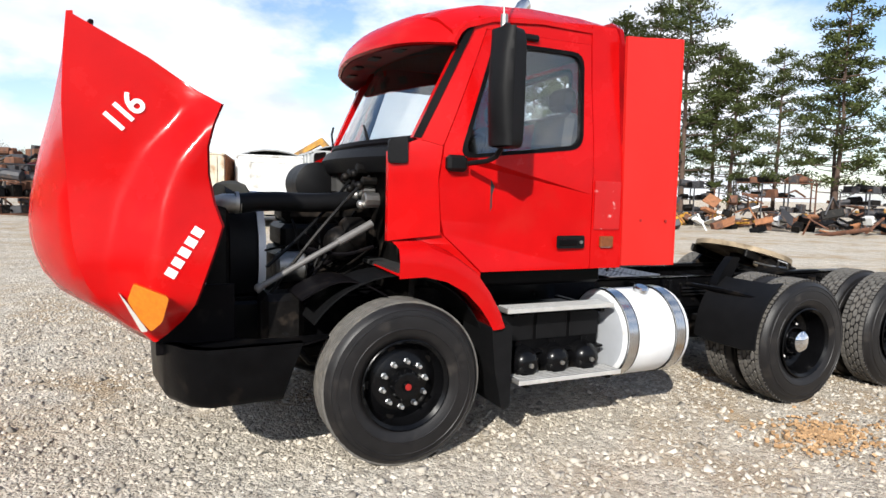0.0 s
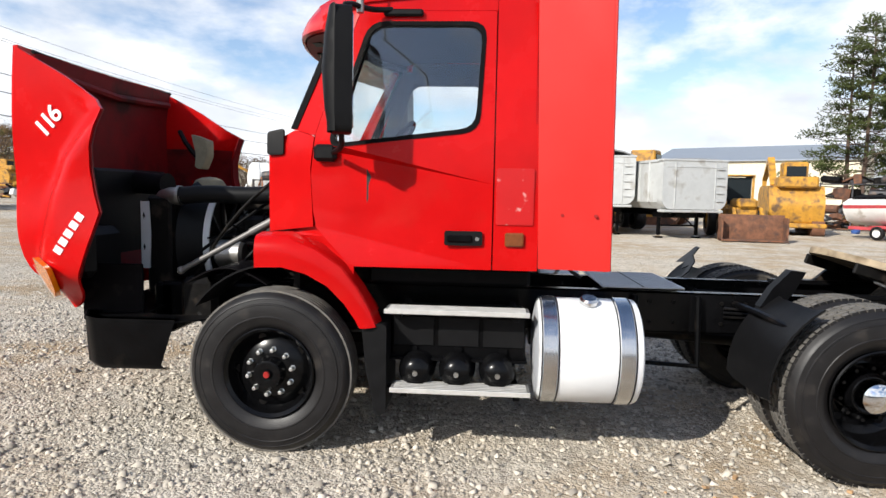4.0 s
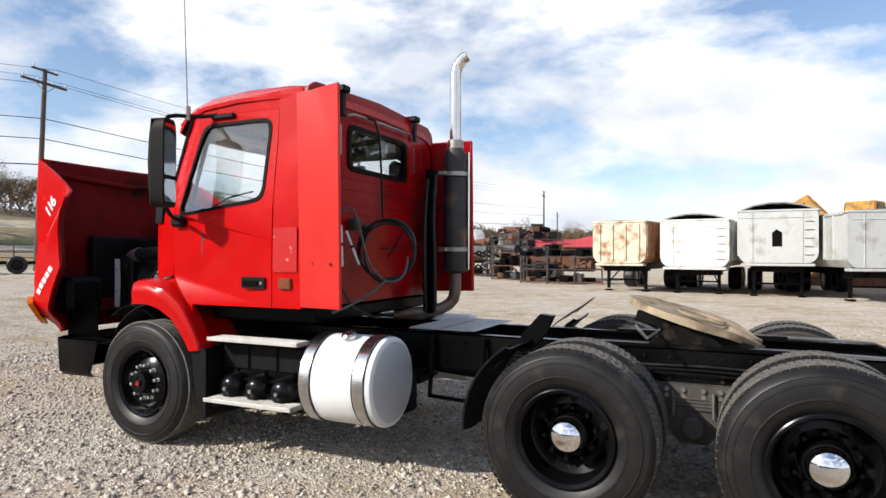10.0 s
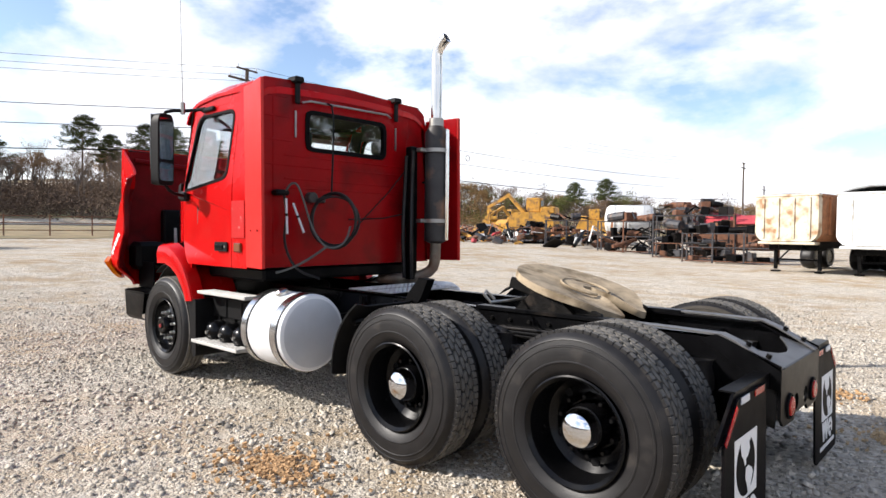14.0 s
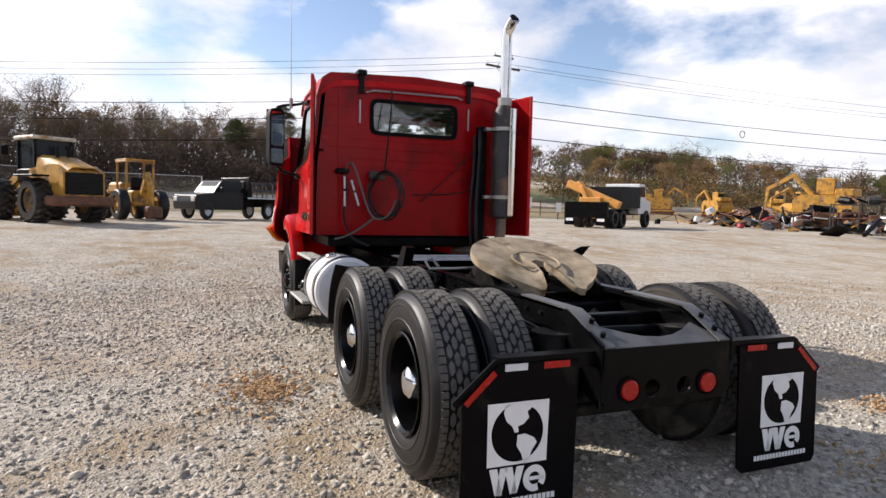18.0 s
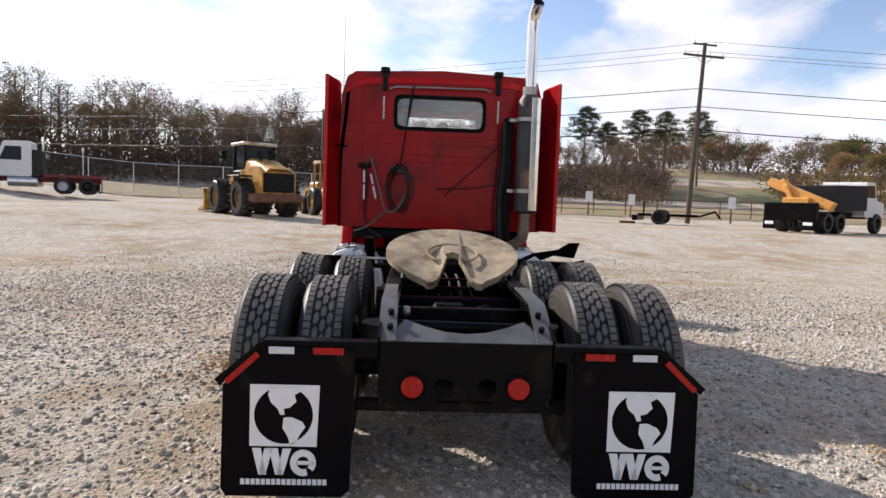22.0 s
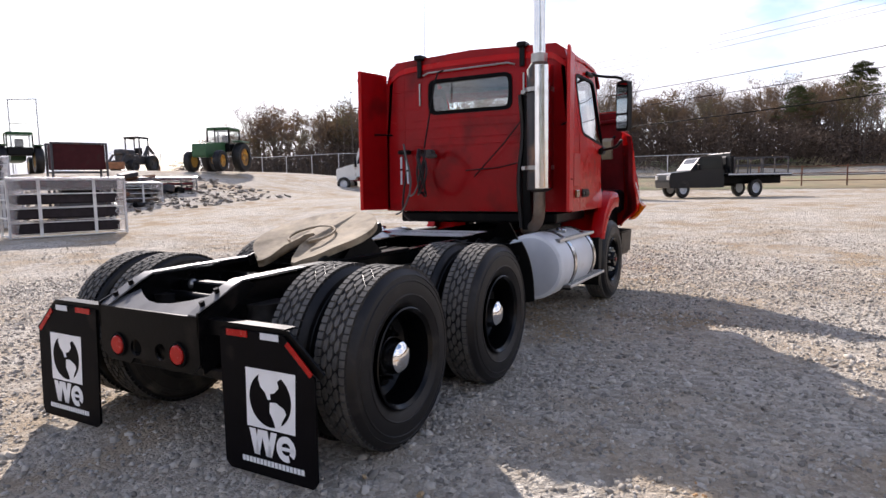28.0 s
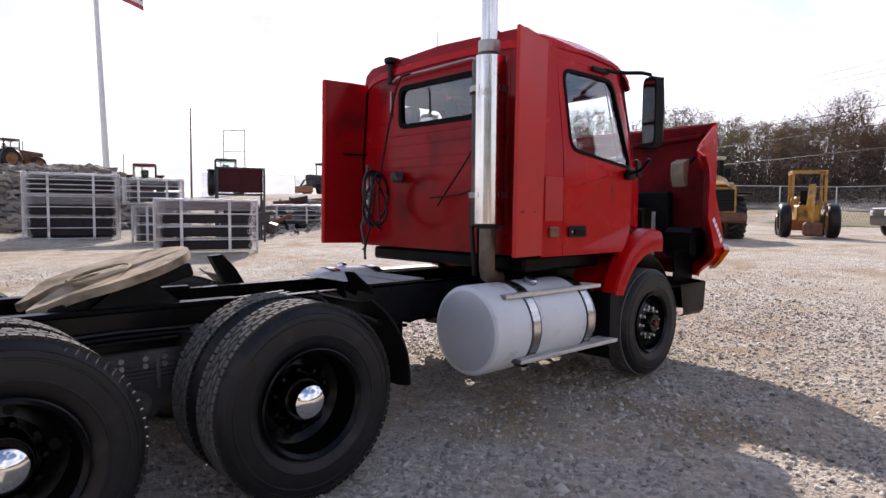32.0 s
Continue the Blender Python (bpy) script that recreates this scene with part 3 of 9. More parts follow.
sw = steer_wheel()
STEER = Matrix.Scale(0.965, 4)
sw.matrix_world = Matrix.Translation((-3.515, -1.02, HUB_Z + 0.010)) @ STEER
twin(sw, TRUCK, pose(-3.515, 1.02, HUB_Z + 0.010, 0, 40, 180) @ STEER)
dw = drive_wheel()
dw.matrix_world = Matrix.Translation((0, -1.07, HUB_Z))
twin(dw, TRUCK, pose(1.32, -1.07, HUB_Z, 0, 25, 0))
twin(dw, TRUCK, pose(0, 1.07, HUB_Z, 0, 60, 180))
twin(dw, TRUCK, pose(1.32, 1.07, HUB_Z, 0, 10, 180))

# frame
rail = Shape()
prof = [(-4.45, 0.73), (-3.9, 0.70), (1.58, 0.68), (2.05, 0.50), (2.07, 0.80), (1.76, 0.955), (-3.9, 0.985), (-4.45, 0.98)]
rail.plate(prof, (), -0.40, -0.41, at=lambda u, v, w: (u, w, v))
for a, b in zip(prof[4:7], prof[5:8]):
    rail.add([(a[0], -0.41, a[1]), (b[0], -0.41, b[1]), (b[0], -0.335, b[1]), (a[0], -0.335, a[1]), (a[0], -0.41, a[1] - 0.012), (b[0], -0.41, b[1] - 0.012), (b[0], -0.335, b[1] - 0.012), (a[0], -0.335, a[1] - 0.012)],
             [(0, 1, 2, 3), (7, 6, 5, 4), (0, 4, 5, 1), (2, 6, 7, 3), (1, 5, 6, 2), (3, 7, 4, 0)])
rail.box(-3.9, 1.55, -0.41, -0.335, 0.685, 0.697)
rails = both("frame_rail", rail, BLACK_GLOSS, TRUCK, "black steel frame rail")
for sgn, r_ob in zip((-1, 1), rails):
    # rear top flange with sky sheen painted in, bent down behind the last axle
    fl_top = [(0.95, 0.972), (1.50, 0.966), (1.775, 0.960), (1.86, 0.927), (2.075, 0.812)]
    part("top_flange", Shape().sheet([[(x, sgn * 0.425, z), (x, sgn * (0.350 - 0.012 * ramp(1.5, 1.9, x)), z)] for x, z in fl_top], (0, 0, 0.010)), FRAME_TOP, r_ob, "rail flange greyed for its sky sheen")
plate_l = Shape().plate([(1.62, 0.93), (1.70, 0.968), (2.03, 0.835), (2.03, 0.70), (1.95, 0.72)], (), -0.425, -0.411, at=lambda u, v, w: (u, w, v))
both("rail_end_plate", plate_l, BLACK, TRUCK)
for x in (-3.2, -2.2, -1.3, -0.55, 0.15, 0.62, 1.1, 1.5):
    part("cross_member", Shape().box(x - 0.04, x + 0.04, -0.40, 0.40, 0.70, 0.885, 0.01), BLACK, TRUCK)
rear = Shape().plate([(-0.42, 0.815), (0.42, 0.815), (0.42, 0.56), (0.36, 0.51), (0.16, 0.50), (0.13, 0.535), (-0.13, 0.535), (-0.16, 0.50), (-0.36, 0.51), (-0.42, 0.56)],
    [[(s * 0.105 + 0.048 * math.cos(a * math.pi / 8), 0.595 + 0.048 * math.sin(a * math.pi / 8)) for a in range(16)] for s in (-1, 1)], 2.015, 2.03, at=lambda u, v, w: (w, u, v))
part("rear_crossmember", rear, BLACK, TRUCK, "black plate between the rail ends with two empty lamp holes")
part("rear_gusset", Shape().plate([(2.02, -0.40), (2.02, 0.40), (1.84, 0.30), (1.895, 0.20), (1.935, 0.10), (1.948, 0.0), (1.935, -0.10), (1.895, -0.20), (1.84, -0.30)], (), 0.0, 0.012, at=lambda u, v, w: (u, v, 0.800 + w + (2.02 - u) * 0.42)), FRAME_TOP, TRUCK, "gusset plate between the rail ends, greyed for its sky sheen, cut in a shallow curve")
part("cross_tube", Shape().cyl((1.62, -0.40, 0.80), (1.62, 0.40, 0.79), 0.035, seg=14), BLACK, TRUCK)
part("torque_rod", Shape().cyl((1.36, 0.02, 0.80), (1.02, 0.30, 0.84), 0.028, seg=10).ball((1.36, 0.02, 0.80), 0.055), GREASE, TRUCK)
for k in range(5):
    y = -0.24 + 0.11 * k
    part("air_line", Shape().tube([(-0.6, y, 0.90), (0.2, y + 0.05 * math.sin(k), 0.86), (0.9, y * 0.6, 0.80 + 0.02 * k), (1.55, y * 0.9, 0.76)], 0.010 + 0.003 * (k % 2), 6, 2), (RUBBER, PLASTIC, GREASE)[k % 3], TRUCK)
part("link_rod", Shape().cyl((1.52, -0.33, 0.86), (1.46, 0.33, 0.84), 0.016, seg=10).ball((1.52, -0.30, 0.86), 0.035), STEEL, TRUCK, "bare steel link rod across the frame")
part("valve_block", Shape().box(1.12, 1.26, -0.14, 0.06, 0.74, 0.86, 0.02), GREASE, TRUCK)
for s in (-1, 1):
    part("brake_chamber", Shape().lathe([(0, 0.05), (0.02, 0.085), (0.09, 0.09), (0.11, 0.075), (0.20, 0.08), (0.22, 0.05)], (1.0, s * 0.52, 0.60), axis="x", seg=18), GREASE, TRUCK)
part("tow_bar", Shape().box(1.80, 1.86, -0.55, 0.55, 0.40, 0.46, 0.01), GREASE, TRUCK)
part("rear_air_tank", Shape().cyl((1.75, -0.22, 0.50), (1.75, 0.22, 0.50), 0.11, seg=20, bevel=0.03), BLACK, TRUCK)
for y in (-0.255, 0.255):
    lamp = part("tail_lamp", Shape().lathe([(2.03, 0.053), (2.045, 0.053), (2.05, 0.046), (2.05, 0.0)], (0, y, 0.60), axis="x", seg=24), RED_LENS, TRUCK, "round red tail lamp")
    part("grommet", Shape().lathe([(2.03, 0.070), (2.042, 0.068), (2.044, 0.060), (2.03, 0.059)], (0, y, 0.60), axis="x", seg=24, closed=True), FLAP, lamp)
for y in (-0.385, 0.385):
    for x, z in ((1.90, 0.920), (2.00, 0.866)):
        part("frame_bolt", Shape().cyl((x, y * 0.96, z - 0.01), (x + 0.010, y * 0.96, z + 0.018), 0.015, seg=6), BLACK, TRUCK)
for x in np.arange(-1.25, 1.6, 0.16):
    for z in (0.76, 0.9):
        if abs(x - 0.0) > 0.1:
            part("frame_bolt", Shape().cyl((x, -0.41, z), (x, -0.425, z), 0.013, seg=6), GREASE, TRUCK)

# mud flaps on their hangers
fl = [(-0.53, 0.765), (-0.97, 0.765), (-1.155, 0.580), (-1.16, 0.075), (-1.135, 0.038), (-0.58, 0.038), (-0.545, 0.07)]
for side in (1, -1):
    flap = part("mud_flap", Shape().plate([(u * side, v) for u, v in fl], (), 1.975, 1.988, at=lambda u, v, w: (w + 0.02 * (0.76 - v), u, v)), FLAP, TRUCK, "black rubber mud flap with a white printed emblem and a line of lettering")
    hang = Shape()
    hang.plate([(u * side, v) for u, v in ((-0.42, 0.788), (-0.985, 0.788), (-1.20, 0.60), (-1.175, 0.57), (-0.97, 0.735), (-0.42, 0.715))], (), 1.960, 1.974, at=lambda u, v, w: (w, u, v))
    hg = part("flap_hanger", hang, BLACK, TRUCK)
    part("hanger_flange", Shape().box(1.90, 1.975, side * 0.425, side * 0.97, 0.788, 0.796), BLACK, hg)
    s0 = -1 if side == 1 else 1
    base = -1.03 if side == 1 else 0.705
    def on(u, v, w, base=base):
        return (w + 0.02 * (0.76 - v), base + u, v)
    sq = [(0.005, 0.585), (0.335, 0.585), (0.325, 0.285), (0.005, 0.285)]
    disc = [(0.165 + 0.140 * math.cos(a * math.pi / 16), 0.437 + 0.140 * math.sin(a * math.pi / 16)) for a in range(32)]
    flat_print = lambda name, outline, holes=(), label="": part(name, Shape().plate(outline, holes, 1.989, 1.9905, at=on), WHITE_PRINT, flap, label)
    flat_print("emblem_square", sq, (disc,), "white emblem field round a black disc")
    flat_print("emblem_shape", [(0.10, 0.575), (0.22, 0.578), (0.245, 0.555), (0.215, 0.535), (0.225, 0.505), (0.195, 0.475), (0.165, 0.468), (0.170, 0.440), (0.150, 0.438), (0.135, 0.470), (0.105, 0.495), (0.090, 0.535)])
    flat_print("emblem_shape", [(0.165, 0.425), (0.205, 0.428), (0.255, 0.405), (0.270, 0.380), (0.245, 0.345), (0.225, 0.300), (0.200, 0.290), (0.185, 0.335), (0.160, 0.375)])
    # bold slanted bars and a split ring below the field
    for x0, x1 in ((0.018, 0.058), (0.098, 0.138)):
        flat_print("emblem_bar", [(x0, 0.275), (x0 + 0.042, 0.275), (x1 + 0.030, 0.145), (x1 - 0.008, 0.145)])
    for x0, x1 in ((0.112, 0.072), (0.200, 0.156)):
        flat_print("emblem_bar", [(x0 - 0.036, 0.274), (x0 + 0.004, 0.274), (x1 + 0.012, 0.1465), (x1 - 0.020, 0.1465)])
    ring = [(0.262 + r0 * math.cos(radians(a)), 0.205 + 1.05 * r0 * math.sin(radians(a))) for r0, seq in ((0.062, range(-38, 345 - 38, 15)), (0.030, range(300, -46, -15))) for a in seq]
    flat_print("emblem_ring", ring)
    flat_print("emblem_ring_bar", [(0.235, 0.214), (0.315, 0.214), (0.315, 0.196), (0.235, 0.196)])
    for k in range(17):
        u = -0.035 + 0.0245 * k
        flat_print("lettering_bar", [(u, 0.124), (u + 0.019, 0.124), (u + 0.019, 0.096), (u, 0.096)], (), "white bar of small print")
    for u0, u1, mt in ((-0.94, -0.82, WHITE_TAPE), (-0.73, -0.585, RED_LENS)):
        part("reflector", Shape().box(1.990, 1.994, side * u0, side * u1, 0.735, 0.768), mt, flap, "white reflector strip" if mt is WHITE_TAPE else "red reflector strip")
    part("reflector", Shape().plate([(side * -1.0, 0.742), (side * -1.15, 0.602), (side * -1.13, 0.582), (side * -0.98, 0.722)], (), 1.990, 1.994, at=lambda u, v, w: (w, u, v)), RED_LENS, flap, "red reflector strip")

for o in TRUCK.children:
    if o.name.split(".")[0] in ("rear_crossmember", "rear_gusset", "tail_lamp", "mud_flap", "flap_hanger", "rail_end_plate"):
        o.location.x += 0.05

# fifth wheel
fw = Matrix.Translation((0.66, 0, 1.095)) @ pose(0, 0, 0, 0, 16, 0) @ Matrix.Scale(1.04, 4)
out5 = []
for k in range(40):
    a = 2 * math.pi * k / 40
    out5.append((0.46 * math.cos(a) * (1.0 if math.cos(a) < 0 else 0.93), 0.44 * math.sin(a)))
notch = [(0.10, 0.03), (0.05, 0.045), (0.02, 0.0), (0.05, -0.045), (0.10, -0.03)]
ring5 = [p for p in out5 if not (p[0] > 0.3 and abs(p[1]) < 0.19)]
ring5.sort(key=lambda p: (math.atan2(p[1], p[0]) % (2 * math.pi)))
outline = [q for q in ring5] + [(0.425, -0.165), (0.415, -0.13), (0.37, -0.10), (0.24, -0.065), (0.10, -0.04), (0.05, -0.05), (0.01, 0.0), (0.05, 0.05), (0.10, 0.04), (0.24, 0.065), (0.37, 0.10), (0.415, 0.13), (0.425, 0.165)]
tp = Shape().plate(outline, (), 0.0, 0.045, at=lambda u, v, w: tuple(fw @ Vector((u, v, w + (-0.05 * ramp(0.2, 0.45, u))))))
fifth = part("fifth_wheel", tp, GREASE_PLATE, TRUCK, "tan greasy fifth wheel plate, tilted down to the rear", angle=50)
part("grease_ring", Shape().tube([tuple(fw @ Vector((0.03 + 0.165 * math.cos(a), 0.165 * math.sin(a), 0.043))) for a in [0.55 + 5.2 * k / 24 for k in range(25)]], 0.010, 6), GREASE_PLATE, fifth)
for y in (-1, 1):
    part("plate_web", Shape().box(-0.36, 0.36, y * 0.30, y * 0.33, -0.075, 0.0, 0.008, m=fw), GREASE, fifth)
    part("pivot_bracket", Shape().plate([(0.36, 0.965), (0.86, 0.965), (0.70, 1.09), (0.60, 1.12), (0.50, 1.09)], (), y * 0.36, y * 0.395, at=lambda u, v, w: (u, w, v)), GREASE, fifth)
    part("slide_base", Shape().box(0.05, 1.25, y * 0.34, y * 0.43, 0.955, 0.982, 0.004), BLACK, fifth)
part("lock_jaw", Shape().cyl(fw @ Vector((0.0, 0, -0.07)), fw @ Vector((0.0, 0, -0.005)), 0.12, seg=20), GREASE, fifth)
part("release_handle", Shape().tube([(0.45, -0.30, 1.06), (0.42, -0.52, 1.05), (0.40, -0.70, 1.05), (0.36, -0.72, 1.10), (0.33, -0.66, 1.12), (0.37, -0.62, 1.06)], 0.010), STEEL, fifth)

# deck plate behind the cab
deck = part("deck_plate", Shape().box(-1.42, -0.86, -0.42, 0.42, 0.99, 1.0, 0.002), ALU, TRUCK, "aluminium diamond-plate deck")
part("deck_tread", (lambda s: [s.box(-0.012, 0.012, -0.003, 0.003, 0, 0.003, 0, m=pose(-1.40 + 0.027 * i, -0.40 + 0.027 * j, 1.0, 0, 0, 45 if (i + j) % 2 else -45)) for i in range(20) for j in range(30)] and s)(Shape()), ALU, deck)
part("deck_seam", Shape().box(-1.145, -1.135, -0.42, 0.42, 1.0, 1.004), BLACK, deck)

# quarter fenders ahead of the drive wheels
for side in (-1, 1):
    g = []
    for k in range(9):
        a = radians(125 + k * 7.2)
        row = []
        for j in range(7):
            y = side * (0.62 + 0.6 * j / 6)
            row.append((0.02 + 0.64 * math.cos(a), y, 0.50 + 0.60 * math.sin(a) + (0.02 if j in (0, 6) else 0)))
        g.append(row)
    q = part("quarter_fender", Shape().sheet(g, (-0.012, 0, 0.006)), PLASTIC, TRUCK, "black quarter fender")
    part("fender_bracket", Shape().tube([(-0.52, side * 0.40, 0.90), (-0.50, side * 0.75, 0.90), (-0.46, side * 1.15, 0.87)], 0.022), BLACK, q)
    if side > 0:
        part("bracket_plate", Shape().plate([(0.66, 0.93), (0.80, 1.03), (0.86, 0.99), (0.96, 1.04), (1.15, 1.02), (1.15, 1.17), (1.06, 1.165), (0.98, 1.10), (0.78, 1.06), (0.66, 0.99)], (), 0.0, 0.012, at=lambda u, v, w: (-0.56 + (v - 0.94) * 1.2 + w, u, v)), BLACK, q)
    else:
        part("bracket_arm", Shape().plate([(-0.47, 0.93), (-0.35, 0.93), (-0.27, 1.02), (-0.20, 1.16), (-0.29, 1.17), (-0.40, 1.05)], (), side * 0.60, side * 0.68, at=lambda u, v, w: (u, w, v)), BLACK, q)
# chain hanger ahead of the left fender
part("tyre_chain_hanger", Shape().tube([(-1.20, -0.45, 0.95), (-1.20, -0.50, 0.50), (-0.78, -0.50, 0.48), (-0.78, -0.45, 0.95)], 0.022), BLACK, TRUCK)

# axles and springs
for x in (0.0, 1.32):
    ax = part("drive_axle", Shape().cyl((x, -0.85, HUB_Z), (x, 0.85, HUB_Z), 0.065, seg=16), GREASE, TRUCK)
    part("differential", Shape().ball((x, 0.0, HUB_Z), (0.24, 0.20, 0.22)), GREASE, ax)
    for s in (-1, 1):
        part("air_bag", Shape().lathe([(0.62, 0.10), (0.66, 0.125), (0.72, 0.125), (0.78, 0.11), (0.82, 0.12)], (x + 0.30, s * 0.42, 0), axis="z", seg=20), RUBBER, ax)
        part("spring_arm", Shape().box(x - 0.40, x + 0.35, s * 0.40 - 0.04, s * 0.40 + 0.04, 0.56, 0.62, 0.01), GREASE, ax)
        part("shock", Shape().cyl((x - 0.15, s * 0.48, 0.48), (x - 0.22, s * 0.46, 0.92), 0.035, seg=12), GREASE, ax)
for sgn in (-1, 1):
    yo = sgn * 0.445
    hang5 = part("suspension_hanger", Shape().plate([(0.34, 0.74), (0.98, 0.74), (0.93, 0.60), (0.80, 0.42), (0.74, 0.36), (0.58, 0.36), (0.52, 0.42), (0.39, 0.60)], [[(0.66 + 0.05 * math.cos(a * math.pi / 6), 0.47 + 0.05 * math.sin(a * math.pi / 6)) for a in range(12)]], yo - 0.025, yo + 0.025, at=lambda u, v, w: (u, w, v)), DUSTY_IRON, TRUCK, "dusty cast suspension hanger")
    part("trunnion", Shape().cyl((0.66, yo - sgn * 0.03, 0.47), (0.66, yo + sgn * 0.10, 0.47), 0.075, seg=18, bevel=0.015), DUSTY_IRON, hang5)
    for x in (0.40, 0.50, 0.60, 0.72, 0.82, 0.92):
        for z in (0.705, 0.665 if 0.45 < x < 0.88 else 0.705):
            part("hanger_bolt", Shape().cyl((x, yo + sgn * 0.02, z), (x, yo + sgn * 0.042, z), 0.016, seg=6), STEEL, hang5)
    for k in range(4):
        half = 0.95 - 0.16 * k
        leaf = [[(0.66 + half * t, yo + e * 0.04, 0.58 + 0.022 * k + 0.03 * t * t) for e in (-1, 1)] for t in [-1 + q / 5 for q in range(11)]]
        part("spring_leaf", Shape().sheet(leaf, (0, 0, 0.018)), DUSTY_IRON, TRUCK)
    for x in (0.54, 0.78):
        part("u_bolt", Shape().tube([(x, yo - 0.055, 0.54), (x, yo - 0.055, 0.69), (x, yo + 0.055, 0.69), (x, yo + 0.055, 0.54)], 0.011, 6), STEEL, TRUCK)
    for x, z, r in ((0.30, 0.80, 0.055), (1.06, 0.82, 0.05), (1.55, 0.72, 0.06)):
        part("air_valve", Shape().cyl((x, sgn * 0.415, z), (x, sgn * 0.50, z), r, seg=14, bevel=0.012).box(x - 0.03, x + 0.03, sgn * 0.43 - 0.02, sgn * 0.43 + 0.02, z - 0.11, z - 0.04, 0.008), DUSTY_IRON, TRUCK)
    for k in range(3):
        part("frame_line", Shape().tube([(-0.6, sgn * 0.428, 0.87 - 0.03 * k), (0.2, sgn * (0.435 + 0.01 * k), 0.84 - 0.02 * k), (0.9, sgn * 0.44, 0.86 - 0.03 * k), (1.6, sgn * 0.43, 0.80 - 0.02 * k)], 0.009, 6, 1), (RUBBER, PLASTIC, GREASE)[k], TRUCK)
part("drive_shaft", Shape().cyl((-2.6, 0, 0.72), (-0.2, 0, 0.56), 0.055, seg=14), GREASE, TRUCK)
part("gearbox", Shape().box(-3.15, -2.5, -0.24, 0.24, 0.50, 0.98, 0.05), GREASE, TRUCK)
part("front_axle", Shape().box(-3.575, -3.455, -0.86, 0.86, 0.38, 0.48, 0.02), GREASE, TRUCK)
for s in (-1, 1):
    part("leaf_spring", Shape().box(-4.2, -2.85, s * 0.42 - 0.045, s * 0.42 + 0.045, 0.55, 0.63, 0.01), GREASE, TRUCK)


# ---- cab ----
def tumble(u, z):
    """Half width of the cab at a place along it and a height."""
    y = 1.125 - 0.085 * ramp(1.75, 2.75, z) * 1.0
    return y - 0.19 * ramp(-3.0, -3.62, u)


def side_at(offset=0.0):
    return lambda u, v, w: (u, -(tumble(u, v) + offset) + w, v)


def lined(points, n=4):
    out = []
    for a, b in zip(points, points[1:] + points[:1]):
        out += [(a[0] + (b[0] - a[0]) * k / n, a[1] + (b[1] - a[1]) * k / n) for k in range(n)]
    return out


def rounded(points, r=0.05, n=4):
    out, m = [], len(points)
    for i in range(m):
        p, a, b = Vector(points[i]), Vector(points[i - 1]), Vector(points[(i + 1) % m])
        ra = min(r, 0.45 * (a - p).length, 0.45 * (b - p).length)
        q0, q1 = p + (a - p).normalized() * ra, p + (b - p).normalized() * ra
        for k in range(n + 1):
            t = k / n
            out.append(tuple((1 - t) ** 2 * q0 + 2 * t * (1 - t) * p + t * t * q1))
    return out


win = rounded([(-3.150, 1.890), (-2.305, 1.995), (-2.275, 2.580), (-2.915, 2.580)], 0.09)
win_out = rounded([(-3.182, 1.864), (-2.280, 1.970), (-2.248, 2.605), (-2.935, 2.605)], 0.10)
door_line = lined([(-3.285, 1.722), (-3.27, 1.50), (-3.25, 1.40), (-3.02, 1.175), (-2.195, 1.175), (-2.195, 2.665), (-2.985, 2.665), (-3.255, 1.95)], 6)


def both_sides(name, make, mats, label="", subs=()):
    res = []
    for side in (0, 1):
        s = make()
        res.append(part(name, s if side == 0 else mirrored(s), mats, TRUCK, label))
    return res


doors = both_sides("door", lambda: Shape().plate(door_line, (win_out,), 0.0, 0.04, side_at(0.0)), RED, "red cab door with a closed window")
for k, d in enumerate(doors):
    f = (lambda s: s) if k == 0 else mirrored
    part("window_seal", f(Shape().plate(win_out, (win,), -0.006, 0.03, side_at(0.0))), FLAP, d, "black rubber window seal")
    pane = part("window_pane", f(Shape().plate(win, (), 0.012, 0.018, side_at(0.0))), GLASS, d)
    pane.visible_shadow = False
    part("handle_recess", f(Shape().plate(rounded([(-2.47, 1.315), (-2.25, 1.315), (-2.25, 1.40), (-2.47, 1.40)], 0.015), (), -0.008, 0.0, side_at(0.006))), PLASTIC, d, "black door handle recess")
    part("handle", f(Shape().box(-2.455, -2.31, -1.152, -1.138, 1.335, 1.375, 0.006)), BLACK, d, "black flap handle")
    part("lock", f(Shape().cyl((-2.28, -1.136, 1.355), (-2.28, -1.146, 1.355), 0.012, seg=12)), STEEL, d)

quarter = lined([(-2.187, 1.175), (-1.93, 1.175), (-1.93, 2.70), (-1.99, 2.80), (-2.187, 2.80)], 4)
quarters = both_sides("cab_quarter_panel", lambda: Shape().plate(quarter, (), 0.0, 0.04, side_at(0.0)), RED, "red panel behind the door")
for k, q in enumerate(quarters):
    f = (lambda s: s) if k == 0 else mirrored
    part("access_cover", f(Shape().plate(rounded([(-2.175, 1.44), (-1.96, 1.44), (-1.96, 1.765), (-2.175, 1.765)], 0.01), (), -0.009, 0.0, side_at(0.0))), material("scuffed_red_decal", (0.44, 0.004, 0.0045), 0.36, 0, 0.1, 3, dirt=(0.72, 0.62, 0.58), dirt_amount=0.05 if k == 0 else -0.3, dirt_scale=11), q,
         "red cover with torn remains of a white decal" if k == 0 else "red cover")
    part("marker_lamp", f(Shape().box(-2.12, -2.01, -1.148, -1.12, 1.315, 1.395, 0.008)), material("smoked_amber_lens", (0.16, 0.045, 0.012), 0.2, 0, 0.2, 40, coat=0.5), q, "amber marker lamp")

